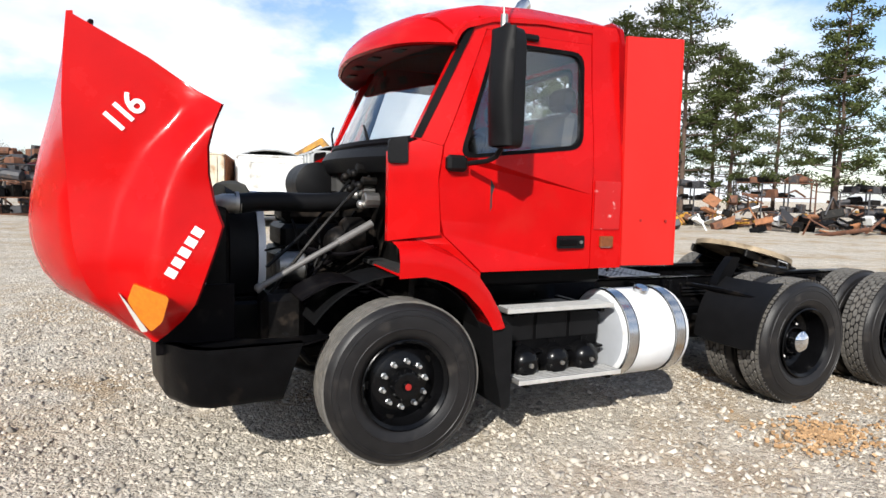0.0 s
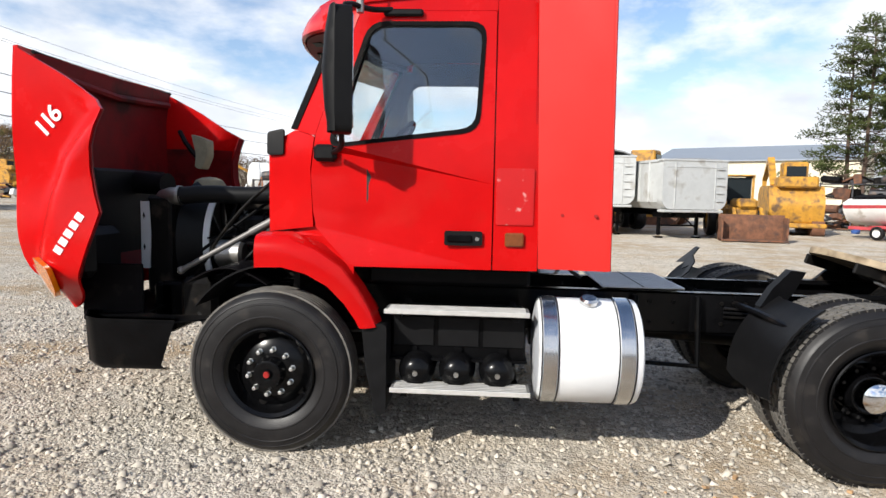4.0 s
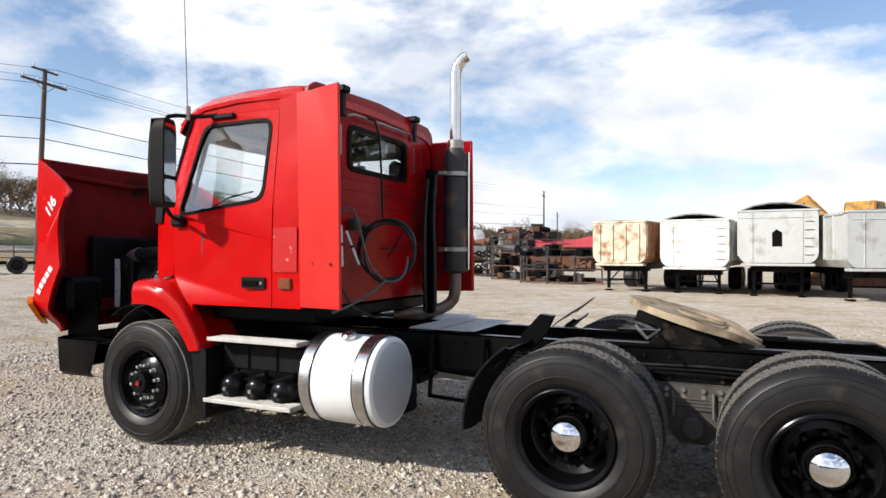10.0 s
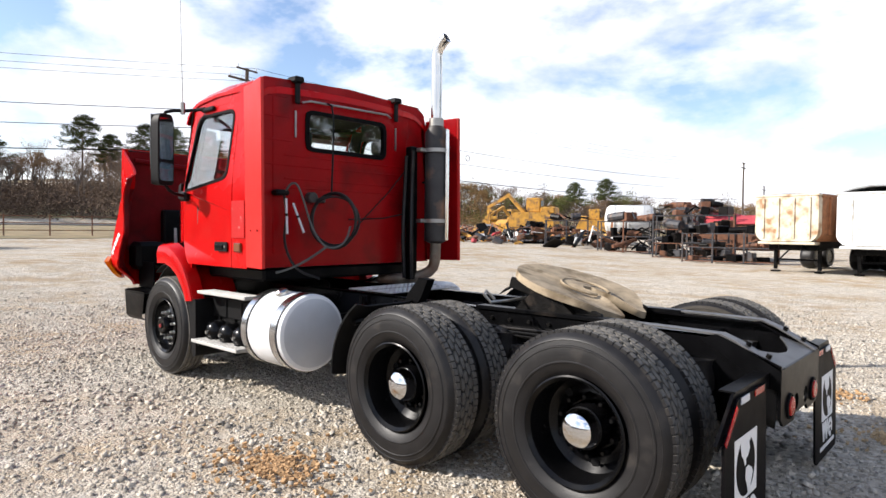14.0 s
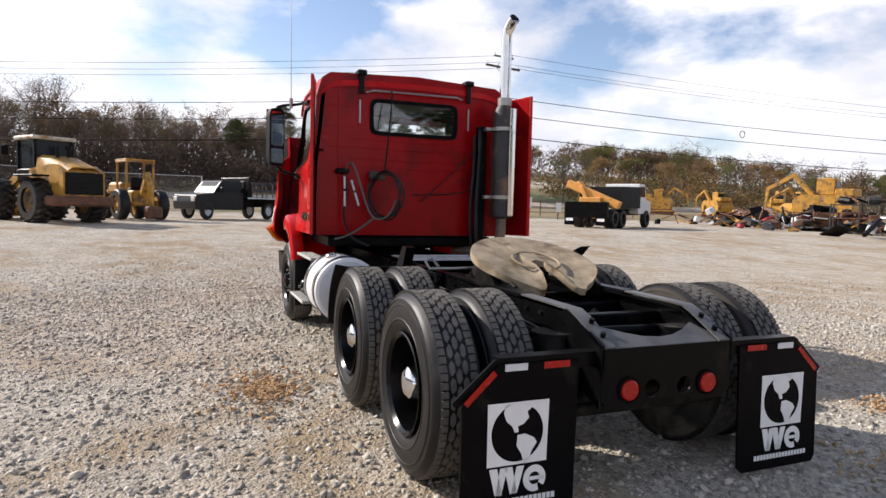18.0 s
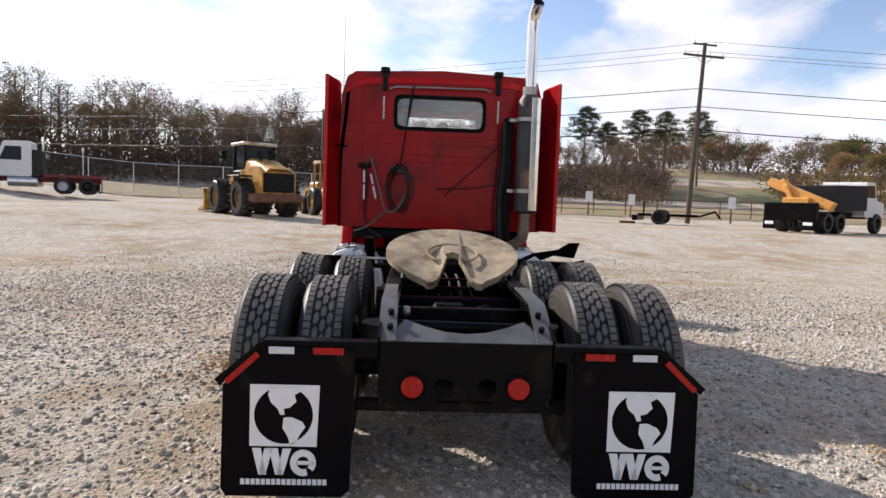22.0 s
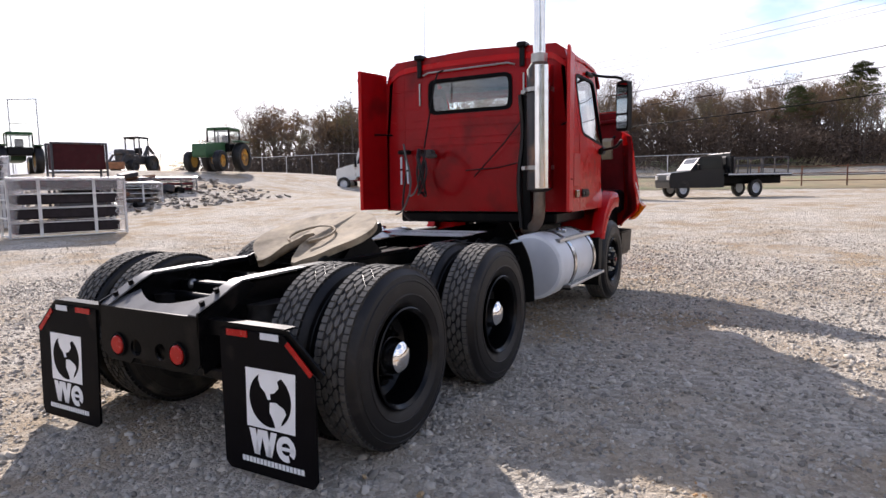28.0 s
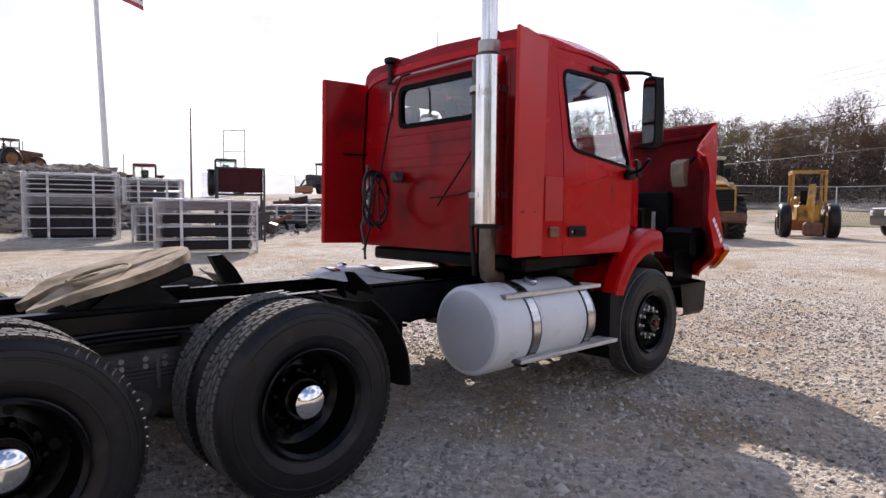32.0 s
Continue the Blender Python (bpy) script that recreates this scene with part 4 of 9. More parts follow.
kick = lined([(-3.575, 1.36), (-3.27, 1.40), (-3.29, 1.75), (-3.265, 1.94), (-3.40, 1.98), (-3.575, 1.90)], 4)
kicks = both_sides("cowl_side", lambda: Shape().plate(kick, (), 0.0, 0.04, side_at(0.0)), RED, "red cowl side ahead of the door")
for k, q in enumerate(kicks):
    f = (lambda s: s) if k == 0 else mirrored
    part("hood_rest", f(Shape().plate(rounded([(-3.58, 1.83), (-3.47, 1.83), (-3.47, 1.99), (-3.58, 1.97)], 0.02), (), -0.03, 0.0, side_at(0.0))), PLASTIC, q, "black rubber hood rest")
    part("cowl_ridge", f(Shape().tube([(-3.44, -tumble(-3.44, 1.4) - 0.001, 1.40), (-3.44, -tumble(-3.44, 1.6) - 0.001, 1.60), (-3.42, -tumble(-3.42, 1.8), 1.82)], 0.012, 6)), RED, q)

pillar = lined([(-3.26, 1.95), (-2.99, 2.665), (-2.985, 2.70), (-3.10, 2.70), (-3.43, 1.99), (-3.27, 1.945)], 4)
both_sides("screen_surround", lambda: Shape().plate(lined([(-3.385, 1.988), (-3.058, 2.695), (-3.10, 2.70), (-3.43, 1.99)], 4), (), -0.003, 0.004, side_at(0.0)), FLAP)
both_sides("windscreen_pillar", lambda: Shape().plate(pillar, (), 0.0, 0.05, side_at(-0.004)), RED)
header = lined([(-2.985, 2.668), (-2.19, 2.668), (-2.19, 2.80), (-3.04, 2.74)], 5)
both_sides("roof_rail", lambda: Shape().plate(header, (), 0.0, 0.04, side_at(-0.004)), RED)


def fender():
    s, rows = Shape(), []
    out_c = [(-3.585, 1.36), (-3.40, 1.365), (-3.22, 1.30), (-3.06, 1.19), (-2.96, 1.06), (-2.885, 0.93), (-2.845, 0.825)]
    in_c = [(-3.585, 1.16), (-3.42, 1.165), (-3.28, 1.13), (-3.15, 1.06), (-3.05, 0.96), (-2.985, 0.87), (-2.955, 0.815)]
    for (ox, oz), (ix, iz) in zip(out_c, in_c):
        rows.append([(ox, -1.06, oz), (ox - 0.005, -1.13, oz - 0.012), (ox * 0.85 + ix * 0.15, -1.17, oz * 0.85 + iz * 0.15), (ox * 0.5 + ix * 0.5, -1.19, oz * 0.5 + iz * 0.5), (ix, -1.185, iz), (ix + 0.01, -1.16, iz + 0.01), (ix + 0.02, -0.66, iz + 0.02)])
    return s.sheet(rows, (0.004, 0.012, 0.004))


both("fender_infill", Shape().plate(lined([(-3.56, 1.35), (-3.40, 1.375), (-3.27, 1.41), (-3.24, 1.42), (-3.01, 1.19), (-3.01, 1.12), (-3.10, 1.18), (-3.24, 1.27), (-3.42, 1.33)], 3), (), 0.0, 0.02, side_at(-0.03)), RED, TRUCK)
both("bumper_backing", Shape().box(-4.86, -4.45, -0.86, -0.84, 0.74, 1.12, 0.005), FLAP, TRUCK)
both("fender", fender(), RED, TRUCK, "red rear half of the wheel arch", angle=50)
wing_in = Shape().sheet([[(-3.515 + 0.63 * math.cos(radians(a)), y, 0.52 + 0.63 * math.sin(radians(a))) for y in (-1.0, -0.62)] for a in range(25, 150, 8)], (0, 0, 0.012))
both("inner_fender", wing_in, PLASTIC, TRUCK, "black inner wheel arch")
both("splash_guard", Shape().plate(rounded([(-2.95, 0.84), (-2.80, 0.84), (-2.80, 0.30), (-2.86, 0.28), (-2.92, 0.55)], 0.03), (), -1.16, -0.75, at=lambda u, v, w: (u, w, v)), PLASTIC, TRUCK, "black flap behind the front wheel")

# roof with its curved front
rows = []
for x, z, w in ((-1.925, 2.74, 1.06), (-1.935, 2.80, 1.05), (-1.99, 2.85, 1.04), (-2.2, 2.87, 1.045), (-2.6, 2.875, 1.05), (-2.95, 2.845, 1.05), (-3.12, 2.79, 1.045), (-3.22, 2.735, 1.03)):
    row = []
    for k in range(17):
        t = -1 + k / 8
        drop = 0.10 * max(0.0, abs(t) - 0.8) / 0.2 * (max(0, abs(t) - 0.8) / 0.2)
        fwd = -0.21 * (1 - t * t) * ramp(-2.6, -3.22, x)
        row.append((x + fwd, w * t, z + 0.045 * (1 - t * t) - drop))
    rows.append(row)
part("roof", Shape().sheet(rows, (0.01, 0, -0.03)), RED, TRUCK, "red cab roof")
# sun visor over the windscreen
rows = []
for q, (dx, z) in enumerate(((0.02, 2.785), (-0.06, 2.745), (-0.125, 2.68), (-0.165, 2.61), (-0.168, 2.575))):
    row = []
    for k in range(17):
        t = -1 + k / 8
        e = (max(0.0, abs(t) - 0.6) / 0.4) ** 2
        row.append((-3.18 + dx * (1.0 - 0.2 * abs(t)) - 0.21 * (1 - t * t) + 0.10 * e, 1.045 * t, z + 0.035 * (1 - t * t) - 0.075 * e * (1 - q / 5)))
    rows.append(row)
visor = part("sun_visor", Shape().sheet(rows, (0.022, 0, -0.012)), RED, TRUCK, "red sun visor with marker lamps")
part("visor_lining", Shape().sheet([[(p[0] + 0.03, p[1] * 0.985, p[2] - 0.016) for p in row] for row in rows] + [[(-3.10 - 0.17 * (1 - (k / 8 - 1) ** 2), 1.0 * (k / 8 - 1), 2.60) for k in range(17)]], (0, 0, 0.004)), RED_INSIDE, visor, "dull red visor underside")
for y in (-0.55, -0.2, 0.2, 0.55):
    xx = -3.24 - 0.21 * (1 - y * y)
    part("visor_lamp", Shape().box(xx - 0.02, xx + 0.05, y - 0.06, y + 0.06, 2.582, 2.596, 0.005), PLASTIC, visor)

# windscreen
def screen(t, q):
    return (-3.60 + 0.02 + 0.36 * q + 0.27 * t * t * (1 - 0.15 * q) - 0.0, (1.0 - 0.02 * q) * t * 0.97, 1.965 + 0.72 * q + 0.02 * t * t)


gs = Shape().sheet([[screen(-0.95 + 1.9 * k / 16, 0.05 + 0.9 * j / 6) for k in range(17)] for j in range(7)], (0.006, 0, 0))
ws = part("windscreen", gs, GLASS, TRUCK, "raked curved windscreen")
ws.visible_shadow = False
fr = Shape()
for rng in ([(-1 + 2 * k / 20, 0.0) for k in range(21)], [(-1 + 2 * k / 20, 1.0) for k in range(21)], [(-1.0, j / 8) for j in range(9)], [(1.0, j / 8) for j in range(9)]):
    fr.tube([screen(t, q) for t, q in rng], 0.035, 8)
part("windscreen_seal", fr, FLAP, ws, "wide black windscreen seal")
for y in (-0.45, 0.35):
    p = screen(y, 0.03)
    part("wiper", Shape().tube([(p[0] - 0.03, y, p[2] - 0.03), (p[0] + 0.02, y + 0.25, p[2] + 0.12), (p[0] + 0.10, y + 0.5, p[2] + 0.20)], 0.009, 6), PLASTIC, ws)
cowl = Shape().sheet([[(-3.60 + dx + 0.20 * t * t, 0.95 * t, z) for t in [-1 + k / 6 for k in range(13)]] for dx, z in ((0.03, 1.965), (-0.04, 1.94), (-0.08, 1.88), (-0.06, 1.80))], (0.02, 0, -0.02))
part("cowl_panel", cowl, PLASTIC, TRUCK, "black cowl panel below the windscreen")

# back wall with its window and ribs
rw = rounded([(-0.53, 2.245), (0.48, 2.245), (0.48, 2.63), (-0.53, 2.63)], 0.09)
rw_in = rounded([(-0.49, 2.285), (0.44, 2.285), (0.44, 2.59), (-0.49, 2.59)], 0.07)
back_out = [(-1.12, 1.175), (1.12, 1.175), (1.10, 2.60), (1.04, 2.80), (0.95, 2.86), (0, 2.90), (-0.95, 2.86), (-1.04, 2.80), (-1.10, 2.60)]
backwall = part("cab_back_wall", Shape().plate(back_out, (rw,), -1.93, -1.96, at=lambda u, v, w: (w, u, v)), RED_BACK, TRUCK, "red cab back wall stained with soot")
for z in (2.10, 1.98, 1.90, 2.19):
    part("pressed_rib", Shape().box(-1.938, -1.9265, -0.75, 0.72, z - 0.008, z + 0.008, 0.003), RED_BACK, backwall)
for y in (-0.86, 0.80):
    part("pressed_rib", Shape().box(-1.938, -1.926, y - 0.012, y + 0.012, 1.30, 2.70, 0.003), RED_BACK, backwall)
part("rear_window_seal", Shape().plate(rw, (rw_in,), -1.917, -1.965, at=lambda u, v, w: (w, u, v)), FLAP, backwall)
pane = part("rear_window_pane", Shape().plate(rw_in, (), -1.940, -1.946, at=lambda u, v, w: (w, u, v)), GLASS, backwall)
pane.visible_shadow = False
for y in (-0.63, 0.60):
    part("lamp_mount", Shape().box(-2.0, -1.86, y - 0.05, y + 0.05, 2.85, 2.905, 0.012).box(-1.915, -1.89, y - 0.028, y + 0.028, 2.66, 2.86, 0.01), PLASTIC, backwall, "black work-lamp bracket")
part("grab_bar", Shape().tube([(-1.90, -0.58, 2.68), (-1.88, -0.5, 2.70), (-1.88, 0.45, 2.71), (-1.90, 0.52, 2.69)], 0.010), STEEL, backwall)
for y in (-0.64, 0.61):
    part("streak_strip", Shape().box(-1.925, -1.915, y - 0.008, y + 0.008, 2.36, 2.60), STEEL, backwall)
for z, y0, y1 in ((2.71, -1.0, -0.72), (2.53, -1.0, -0.70), (2.32, -1.0, -0.66), (2.10, -1.0, -0.78)):
    part("pressed_rib", Shape().box(-1.938, -1.9255, y0, y1, z - 0.008, z + 0.008, 0.003), RED_BACK, backwall)
for p, q in (((-1.79, -0.825, 1.79), (-1.78, -0.82, 1.48)), ((-1.79, -0.752, 1.75), (-1.715, -0.69, 1.49))):
    part("hose_grip", Shape().cyl(p, q, 0.011), WHITE_TAPE, backwall)
    mid = [(p[k] + q[k]) / 2 for k in range(3)]
    part("grip_band", Shape().cyl([p[k] + (mid[k] - p[k]) * 0.85 for k in range(3)], mid, 0.013), PLASTIC, backwall)
coil = []
for a in [k * 0.25 for k in range(88)]:
    q = (0.215 + 0.018 * math.sin(0.31 * a)) * math.cos(a)
    coil.append((-1.60 + 0.83 * q + 0.03 * math.sin(1.7 * a), -0.445 + 0.56 * q - 0.03 * math.sin(1.7 * a), 1.60 + (0.235 + 0.02 * math.cos(0.37 * a)) * math.sin(a)))
part("air_hose", Shape().tube(coil, 0.011, 6), RUBBER, backwall, "coiled black air hose")
GREY_HOSE = material("grey_green_hose", (0.085, 0.09, 0.085), 0.5)
part("air_hose", Shape().tube([(-1.83, -0.80, 1.86), (-1.78, -0.78, 1.93), (-1.72, -0.75, 1.92), (-1.70, -0.69, 1.74), (-1.68, -0.63, 1.53), (-1.60, -0.60, 1.41), (-1.53, -0.56, 1.35), (-1.47, -0.47, 1.37), (-1.45, -0.41, 1.45), (-1.46, -0.37, 1.55)], 0.010, 6, 2), GREY_HOSE, backwall, "grey braided air hose")
part("air_hose", Shape().tube([(-1.54, -0.57, 1.37), (-1.62, -0.66, 1.28), (-1.71, -0.76, 1.20), (-1.77, -0.84, 1.16), (-1.80, -0.92, 1.14)], 0.011, 6, 2), GREY_HOSE, backwall, "grey trailer hose")
part("glad_hand", Shape().cyl((-1.92, -0.49, 1.815), (-1.83, -0.50, 1.813), 0.05, seg=20, bevel=0.01).box(-1.86, -1.79, -0.47, -0.39, 1.765, 1.81, 0.01), DUSTY_IRON, backwall, "dusty round coupling")
part("hose_hanger", Shape().tube([(-1.88, -0.31, 2.71), (-1.76, -0.335, 2.66), (-1.70, -0.38, 2.27), (-1.65, -0.436, 1.86)], 0.009, 6, 1), PLASTIC, backwall)
part("air_hose", Shape().tube([(-1.84, -0.82, 1.86), (-1.84, -0.78, 1.65), (-1.83, -0.83, 1.40), (-1.72, -0.78, 1.16), (-1.60, -0.60, 1.08)], 0.012, 6, 2), RUBBER, backwall)
part("hose_clip", Shape().box(-1.92, -1.82, -0.90, -0.76, 1.82, 1.87, 0.015), PLASTIC, backwall)
for a, b in (((-1.88, 0.05, 1.55), (-1.80, 0.80, 2.30)), ((-1.88, -0.05, 1.62), (-1.78, 0.78, 1.72))):
    part("stay_cable", Shape().tube([a, ((a[0] + b[0]) / 2, (a[1] + b[1]) / 2, (a[2] + b[2]) / 2 - 0.03), b], 0.007, 5), PLASTIC, backwall)

# side fairings
fair = lined([(-1.925, 1.19), (-1.53, 1.195), (-1.555, 2.745), (-1.965, 2.735)], 3)
fairings = both("side_fairing", Shape().plate(fair, (), 0.0, 0.025, at=lambda u, v, w: (u, -1.135 - 0.085 * ramp(-1.93, -1.53, u) + w + 0.0, v)), RED_FAIRING, TRUCK, "chalky red side fairing behind the cab")
for s, f in zip((-1, 1), fairings):
    for x in (-1.80, -1.62):
        part("fairing_bolt", Shape().cyl((x, s * (1.14 + 0.08 * ramp(-1.93, -1.53, x)), 1.505), (x, s * (1.152 + 0.08 * ramp(-1.93, -1.53, x)), 1.505), 0.009, seg=10), DARK_RED_PLUG, f)
    # inner skin in darker red: the shade of this face is put into its colour
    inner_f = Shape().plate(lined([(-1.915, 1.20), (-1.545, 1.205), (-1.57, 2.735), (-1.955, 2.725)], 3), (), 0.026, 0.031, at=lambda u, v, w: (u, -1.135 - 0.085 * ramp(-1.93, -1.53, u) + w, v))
    part("inner_face", inner_f if s < 0 else mirrored(inner_f), RED_BACK, f, "inner face in a darker red that holds its shade")
    part("edge_trim", Shape().tube([(-1.535, s * 1.215, 1.2), (-1.555, s * 1.215, 2.74)], 0.010, 6), RED_FAIRING, f)
    part("fairing_bracket", Shape().tube([(-1.92, s * 1.02, 2.05), (-1.72, s * 1.13, 2.05)], 0.010), BLACK, f)

# floor, interior
part("cab_floor", Shape().box(-3.55, -1.97, -1.05, 1.05, 1.17, 1.20), INTERIOR, TRUCK)
part("firewall", Shape().plate([(-0.93, 1.0), (0.93, 1.0), (0.95, 1.9), (-0.95, 1.9)], (), -3.56, -3.52, at=lambda u, v, w: (w + 0.14 * (u / 0.95) ** 2, u, v)), GREASE, TRUCK, "dark firewall behind the engine")
part("under_cab_panel", Shape().box(-2.95, -1.95, -0.95, 0.95, 1.05, 1.165, 0.02), BLACK, TRUCK)
part("dashboard", Shape().sheet([[(x, y, z) for y in (-0.95, -0.5, 0, 0.5, 0.95)] for x, z in ((-3.5, 1.93), (-3.25, 1.95), (-3.05, 1.90), (-2.98, 1.75), (-3.02, 1.45))], (0, 0, -0.03)), INTERIOR, TRUCK)
steer = part("steering_wheel", Shape().tube([tuple(pose(-2.86, -0.50, 1.90, 0, -55, 0) @ Vector((0.22 * math.cos(a), 0.22 * math.sin(a), 0))) for a in [k * 2 * math.pi / 24 for k in range(25)]], 0.016, 8), PLASTIC, TRUCK, "black steering wheel")
part("steering_column", Shape().cyl((-2.86, -0.5, 1.90), (-3.1, -0.5, 1.72), 0.03), PLASTIC, steer)
part("wheel_spoke", Shape().cyl((-2.86, -0.72, 1.90), (-2.86, -0.28, 1.90), 0.014), PLASTIC, steer)
for y, mt in ((-0.52, INTERIOR), (0.52, GREY_TRIM)):
    seat = part("seat", Shape().box(-2.65, -2.15, y - 0.25, y + 0.25, 1.55, 1.68, 0.05), mt, TRUCK, "cab seat")
    part("seat_back", Shape().box(-0.05, 0.09, y - 0.25, y + 0.25, 0, 0.62, 0.05, m=pose(-2.18, 0, 1.65, 0, 8, 0)), mt, seat)
    part("headrest", Shape().box(-2.09, -1.99, y - 0.14, y + 0.14, 2.29, 2.46, 0.04), mt, seat)
    part("seat_base", Shape().box(-2.6, -2.2, y - 0.2, y + 0.2, 1.2, 1.55, 0.02), INTERIOR, seat)
part("headliner", Shape().sheet([[(x + 0.10 * (y / 0.96) ** 2 * ramp(-2.9, -3.2, x), y, z) for y in np.linspace(-0.96, 0.96, 9)] for x, z in ((-1.975, 2.66), (-2.05, 2.775), (-2.9, 2.765), (-3.15, 2.70), (-3.27, 2.655))], (0, 0, 0.012)), INTERIOR, TRUCK, "dark grey headliner")
for s in (-1, 1):
    part("pillar_trim", Shape().sheet([[(-3.22, s * 0.93, 1.98), (-3.12, s * 1.0, 1.96)], [(-3.0, s * 0.92, 2.69), (-2.88, s * 0.985, 2.69)]], (0, -s * 0.012, 0)), INTERIOR, TRUCK)
    part("rail_trim", Shape().box(-2.92, -1.98, s * 0.975, s * 0.99, 2.58, 2.77, 0.004), INTERIOR, TRUCK)
    part("rear_trim", Shape().box(-2.22, -1.98, s * 0.97, s * 0.985, 1.25, 2.7, 0.004), INTERIOR, TRUCK)
for s in (-1, 1):
    part("door_trim", Shape().box(-2.95, -2.25, s * 1.045, s * 1.07, 1.25, 1.88, 0.01), INTERIOR, TRUCK)

# mirrors; the one on the far side is shorter
for s in (-1, 1):
    mirror_at = pose(-3.025, s * 1.37, 1.925 if s < 0 else 2.035, 0, 0, -s * 18) @ Matrix.Scale(1.0 if s < 0 else 0.83, 4)
    mh = part("mirror", Shape().plate(rounded([(-0.085, 0), (0.085, 0), (0.093, 0.09), (0.093, 0.60), (0.07, 0.67), (-0.07, 0.67), (-0.093, 0.60), (-0.093, 0.09)], 0.04), (), -0.045, 0.05, at=lambda u, v, w: tuple(mirror_at @ Vector((w, u, v)))), PLASTIC, TRUCK, "tall black door mirror")
    part("mirror_shell", Shape().sheet([[tuple(mirror_at @ Vector((-0.045 - 0.06 * (1 - (k / 4 - 1) ** 2) ** 0.5 * (0.35 + 0.65 * math.sin(math.pi * min(1, max(0.08, v / 0.67)))), 0.091 * (k / 4 - 1), v))) for k in range(9)] for v in (0.01, 0.06, 0.15, 0.33, 0.52, 0.61, 0.665)], (0.004, 0, 0)), PLASTIC, mh, "bulged black mirror back", angle=60)
    part("mirror_face", Shape().plate(rounded([(-0.078, 0.24), (0.078, 0.24), (0.078, 0.63), (-0.078, 0.63)], 0.03), (), 0.051, 0.055, at=lambda u, v, w: tuple(mirror_at @ Vector((w, u, v)))), MIRROR, mh)
    part("spot_mirror", Shape().plate(rounded([(-0.078, 0.04), (0.078, 0.04), (0.078, 0.21), (-0.078, 0.21)], 0.03), (), 0.051, 0.057, at=lambda u, v, w: tuple(mirror_at @ Vector((w, u, v)))), MIRROR, mh)
    part("mirror_arm", Shape().tube([(-3.02, s * 1.36, 2.57), (-3.01, s * 1.34, 2.63), (-2.93, s * 1.12, 2.65), (-2.80, s * 1.06, 2.665)], 0.016, 8, 1), PLASTIC, mh)
    part("arm_bracket", Shape().box(-2.85, -2.62, s * 1.04, s * 1.075, 2.63, 2.67, 0.01), PLASTIC, mh)
    part("mirror_arm", Shape().tube([(-3.03, s * 1.35, 1.94), (-3.04, s * 1.28, 1.86), (-3.13, s * 1.12, 1.84)], 0.016, 8, 1), PLASTIC, mh)
    part("arm_bracket", Shape().box(-3.255, -3.12, s * 1.04, s * 1.11, 1.79, 1.89, 0.02), PLASTIC, mh)
ant = part("antenna", Shape().cyl((-2.96, -1.20, 2.66), (-3.02, -1.20, 4.0), 0.006, 0.003, 6), STEEL, TRUCK, "whip antenna on the mirror arm")
part("antenna_base", Shape().cyl((-2.96, -1.20, 2.61), (-2.96, -1.20, 2.72), 0.022, seg=10), STEEL, ant)

# exhaust
EX, EY = -1.60, 0.90
muf = part("muffler", Shape().lathe([(1.385, 0.070), (1.41, 0.12), (2.55, 0.12), (2.62, 0.075), (2.68, 0.062)], (EX, EY, 0), axis="z", seg=28), MUFFLER, TRUCK, "upright exhaust muffler")
sh = []
for z in (1.42, 2.58):
    sh.append([(EX + 0.135 * math.cos(a), EY + 0.135 * math.sin(a), z) for a in [radians(2 + 9 * k) for k in range(17)]])
part("heat_shield", Shape().sheet(sh, (0.004, 0.004, 0)), STACK, muf, "polished stainless heat shield")
part("tail_pipe", Shape().tube([(EX, EY, 2.64), (EX, EY, 3.2), (EX, EY, 3.36), (EX + 0.015, EY + 0.005, 3.43), (EX + 0.06, EY + 0.02, 3.50), (EX + 0.11, EY + 0.03, 3.535)], 0.060, 20), STACK, muf, "chrome exhaust stack with a curved tip")
part("tip_hole", Shape().cyl((EX + 0.111, EY + 0.0303, 3.5355), (EX + 0.114, EY + 0.031, 3.537), 0.05, seg=18), GREASE, muf)
part("clamp", Shape().lathe([(2.62, 0.068), (2.62, 0.078), (2.70, 0.078), (2.70, 0.066)], (EX, EY, 0), axis="z", seg=24, closed=True), STEEL, muf)
for z in (1.62, 2.36):
    part("clamp", Shape().lathe([(z - 0.02, 0.122), (z - 0.02, 0.14), (z + 0.02, 0.14), (z + 0.02, 0.122)], (EX, EY, 0), axis="z", seg=24, closed=True).box(EX - 0.1, EX - 0.02, EY - 0.20, EY - 0.10, z - 0.02, z + 0.02, 0.005), STEEL, muf)
part("exhaust_elbow", Shape().tube([(EX, EY, 1.40), (EX, EY, 1.22), (EX - 0.02, EY - 0.02, 1.10), (EX - 0.14, EY - 0.12, 1.02), (EX - 0.5, EY - 0.35, 0.98)], 0.058, 18, 1), PIPE_RUST, muf, "rusty lower exhaust pipe")
part("muffler_post", Shape().box(EX - 0.22, EX - 0.13, EY - 0.24, EY - 0.14, 1.0, 2.40, 0.01), BLACK, muf)
for k, (dx, dy) in enumerate(((-0.2, -0.26), (-0.12, -0.24), (-0.23, -0.18))):
    part("loom", Shape().tube([(EX + dx, EY + dy, 1.02), (EX + dx + 0.03 * math.sin(k), EY + dy - 0.03, 1.5), (EX + dx - 0.02, EY + dy + 0.02, 1.95), (EX + dx + 0.02, EY + dy, 2.3 + 0.05 * k)], 0.022, 6, 2), RUBBER, muf)

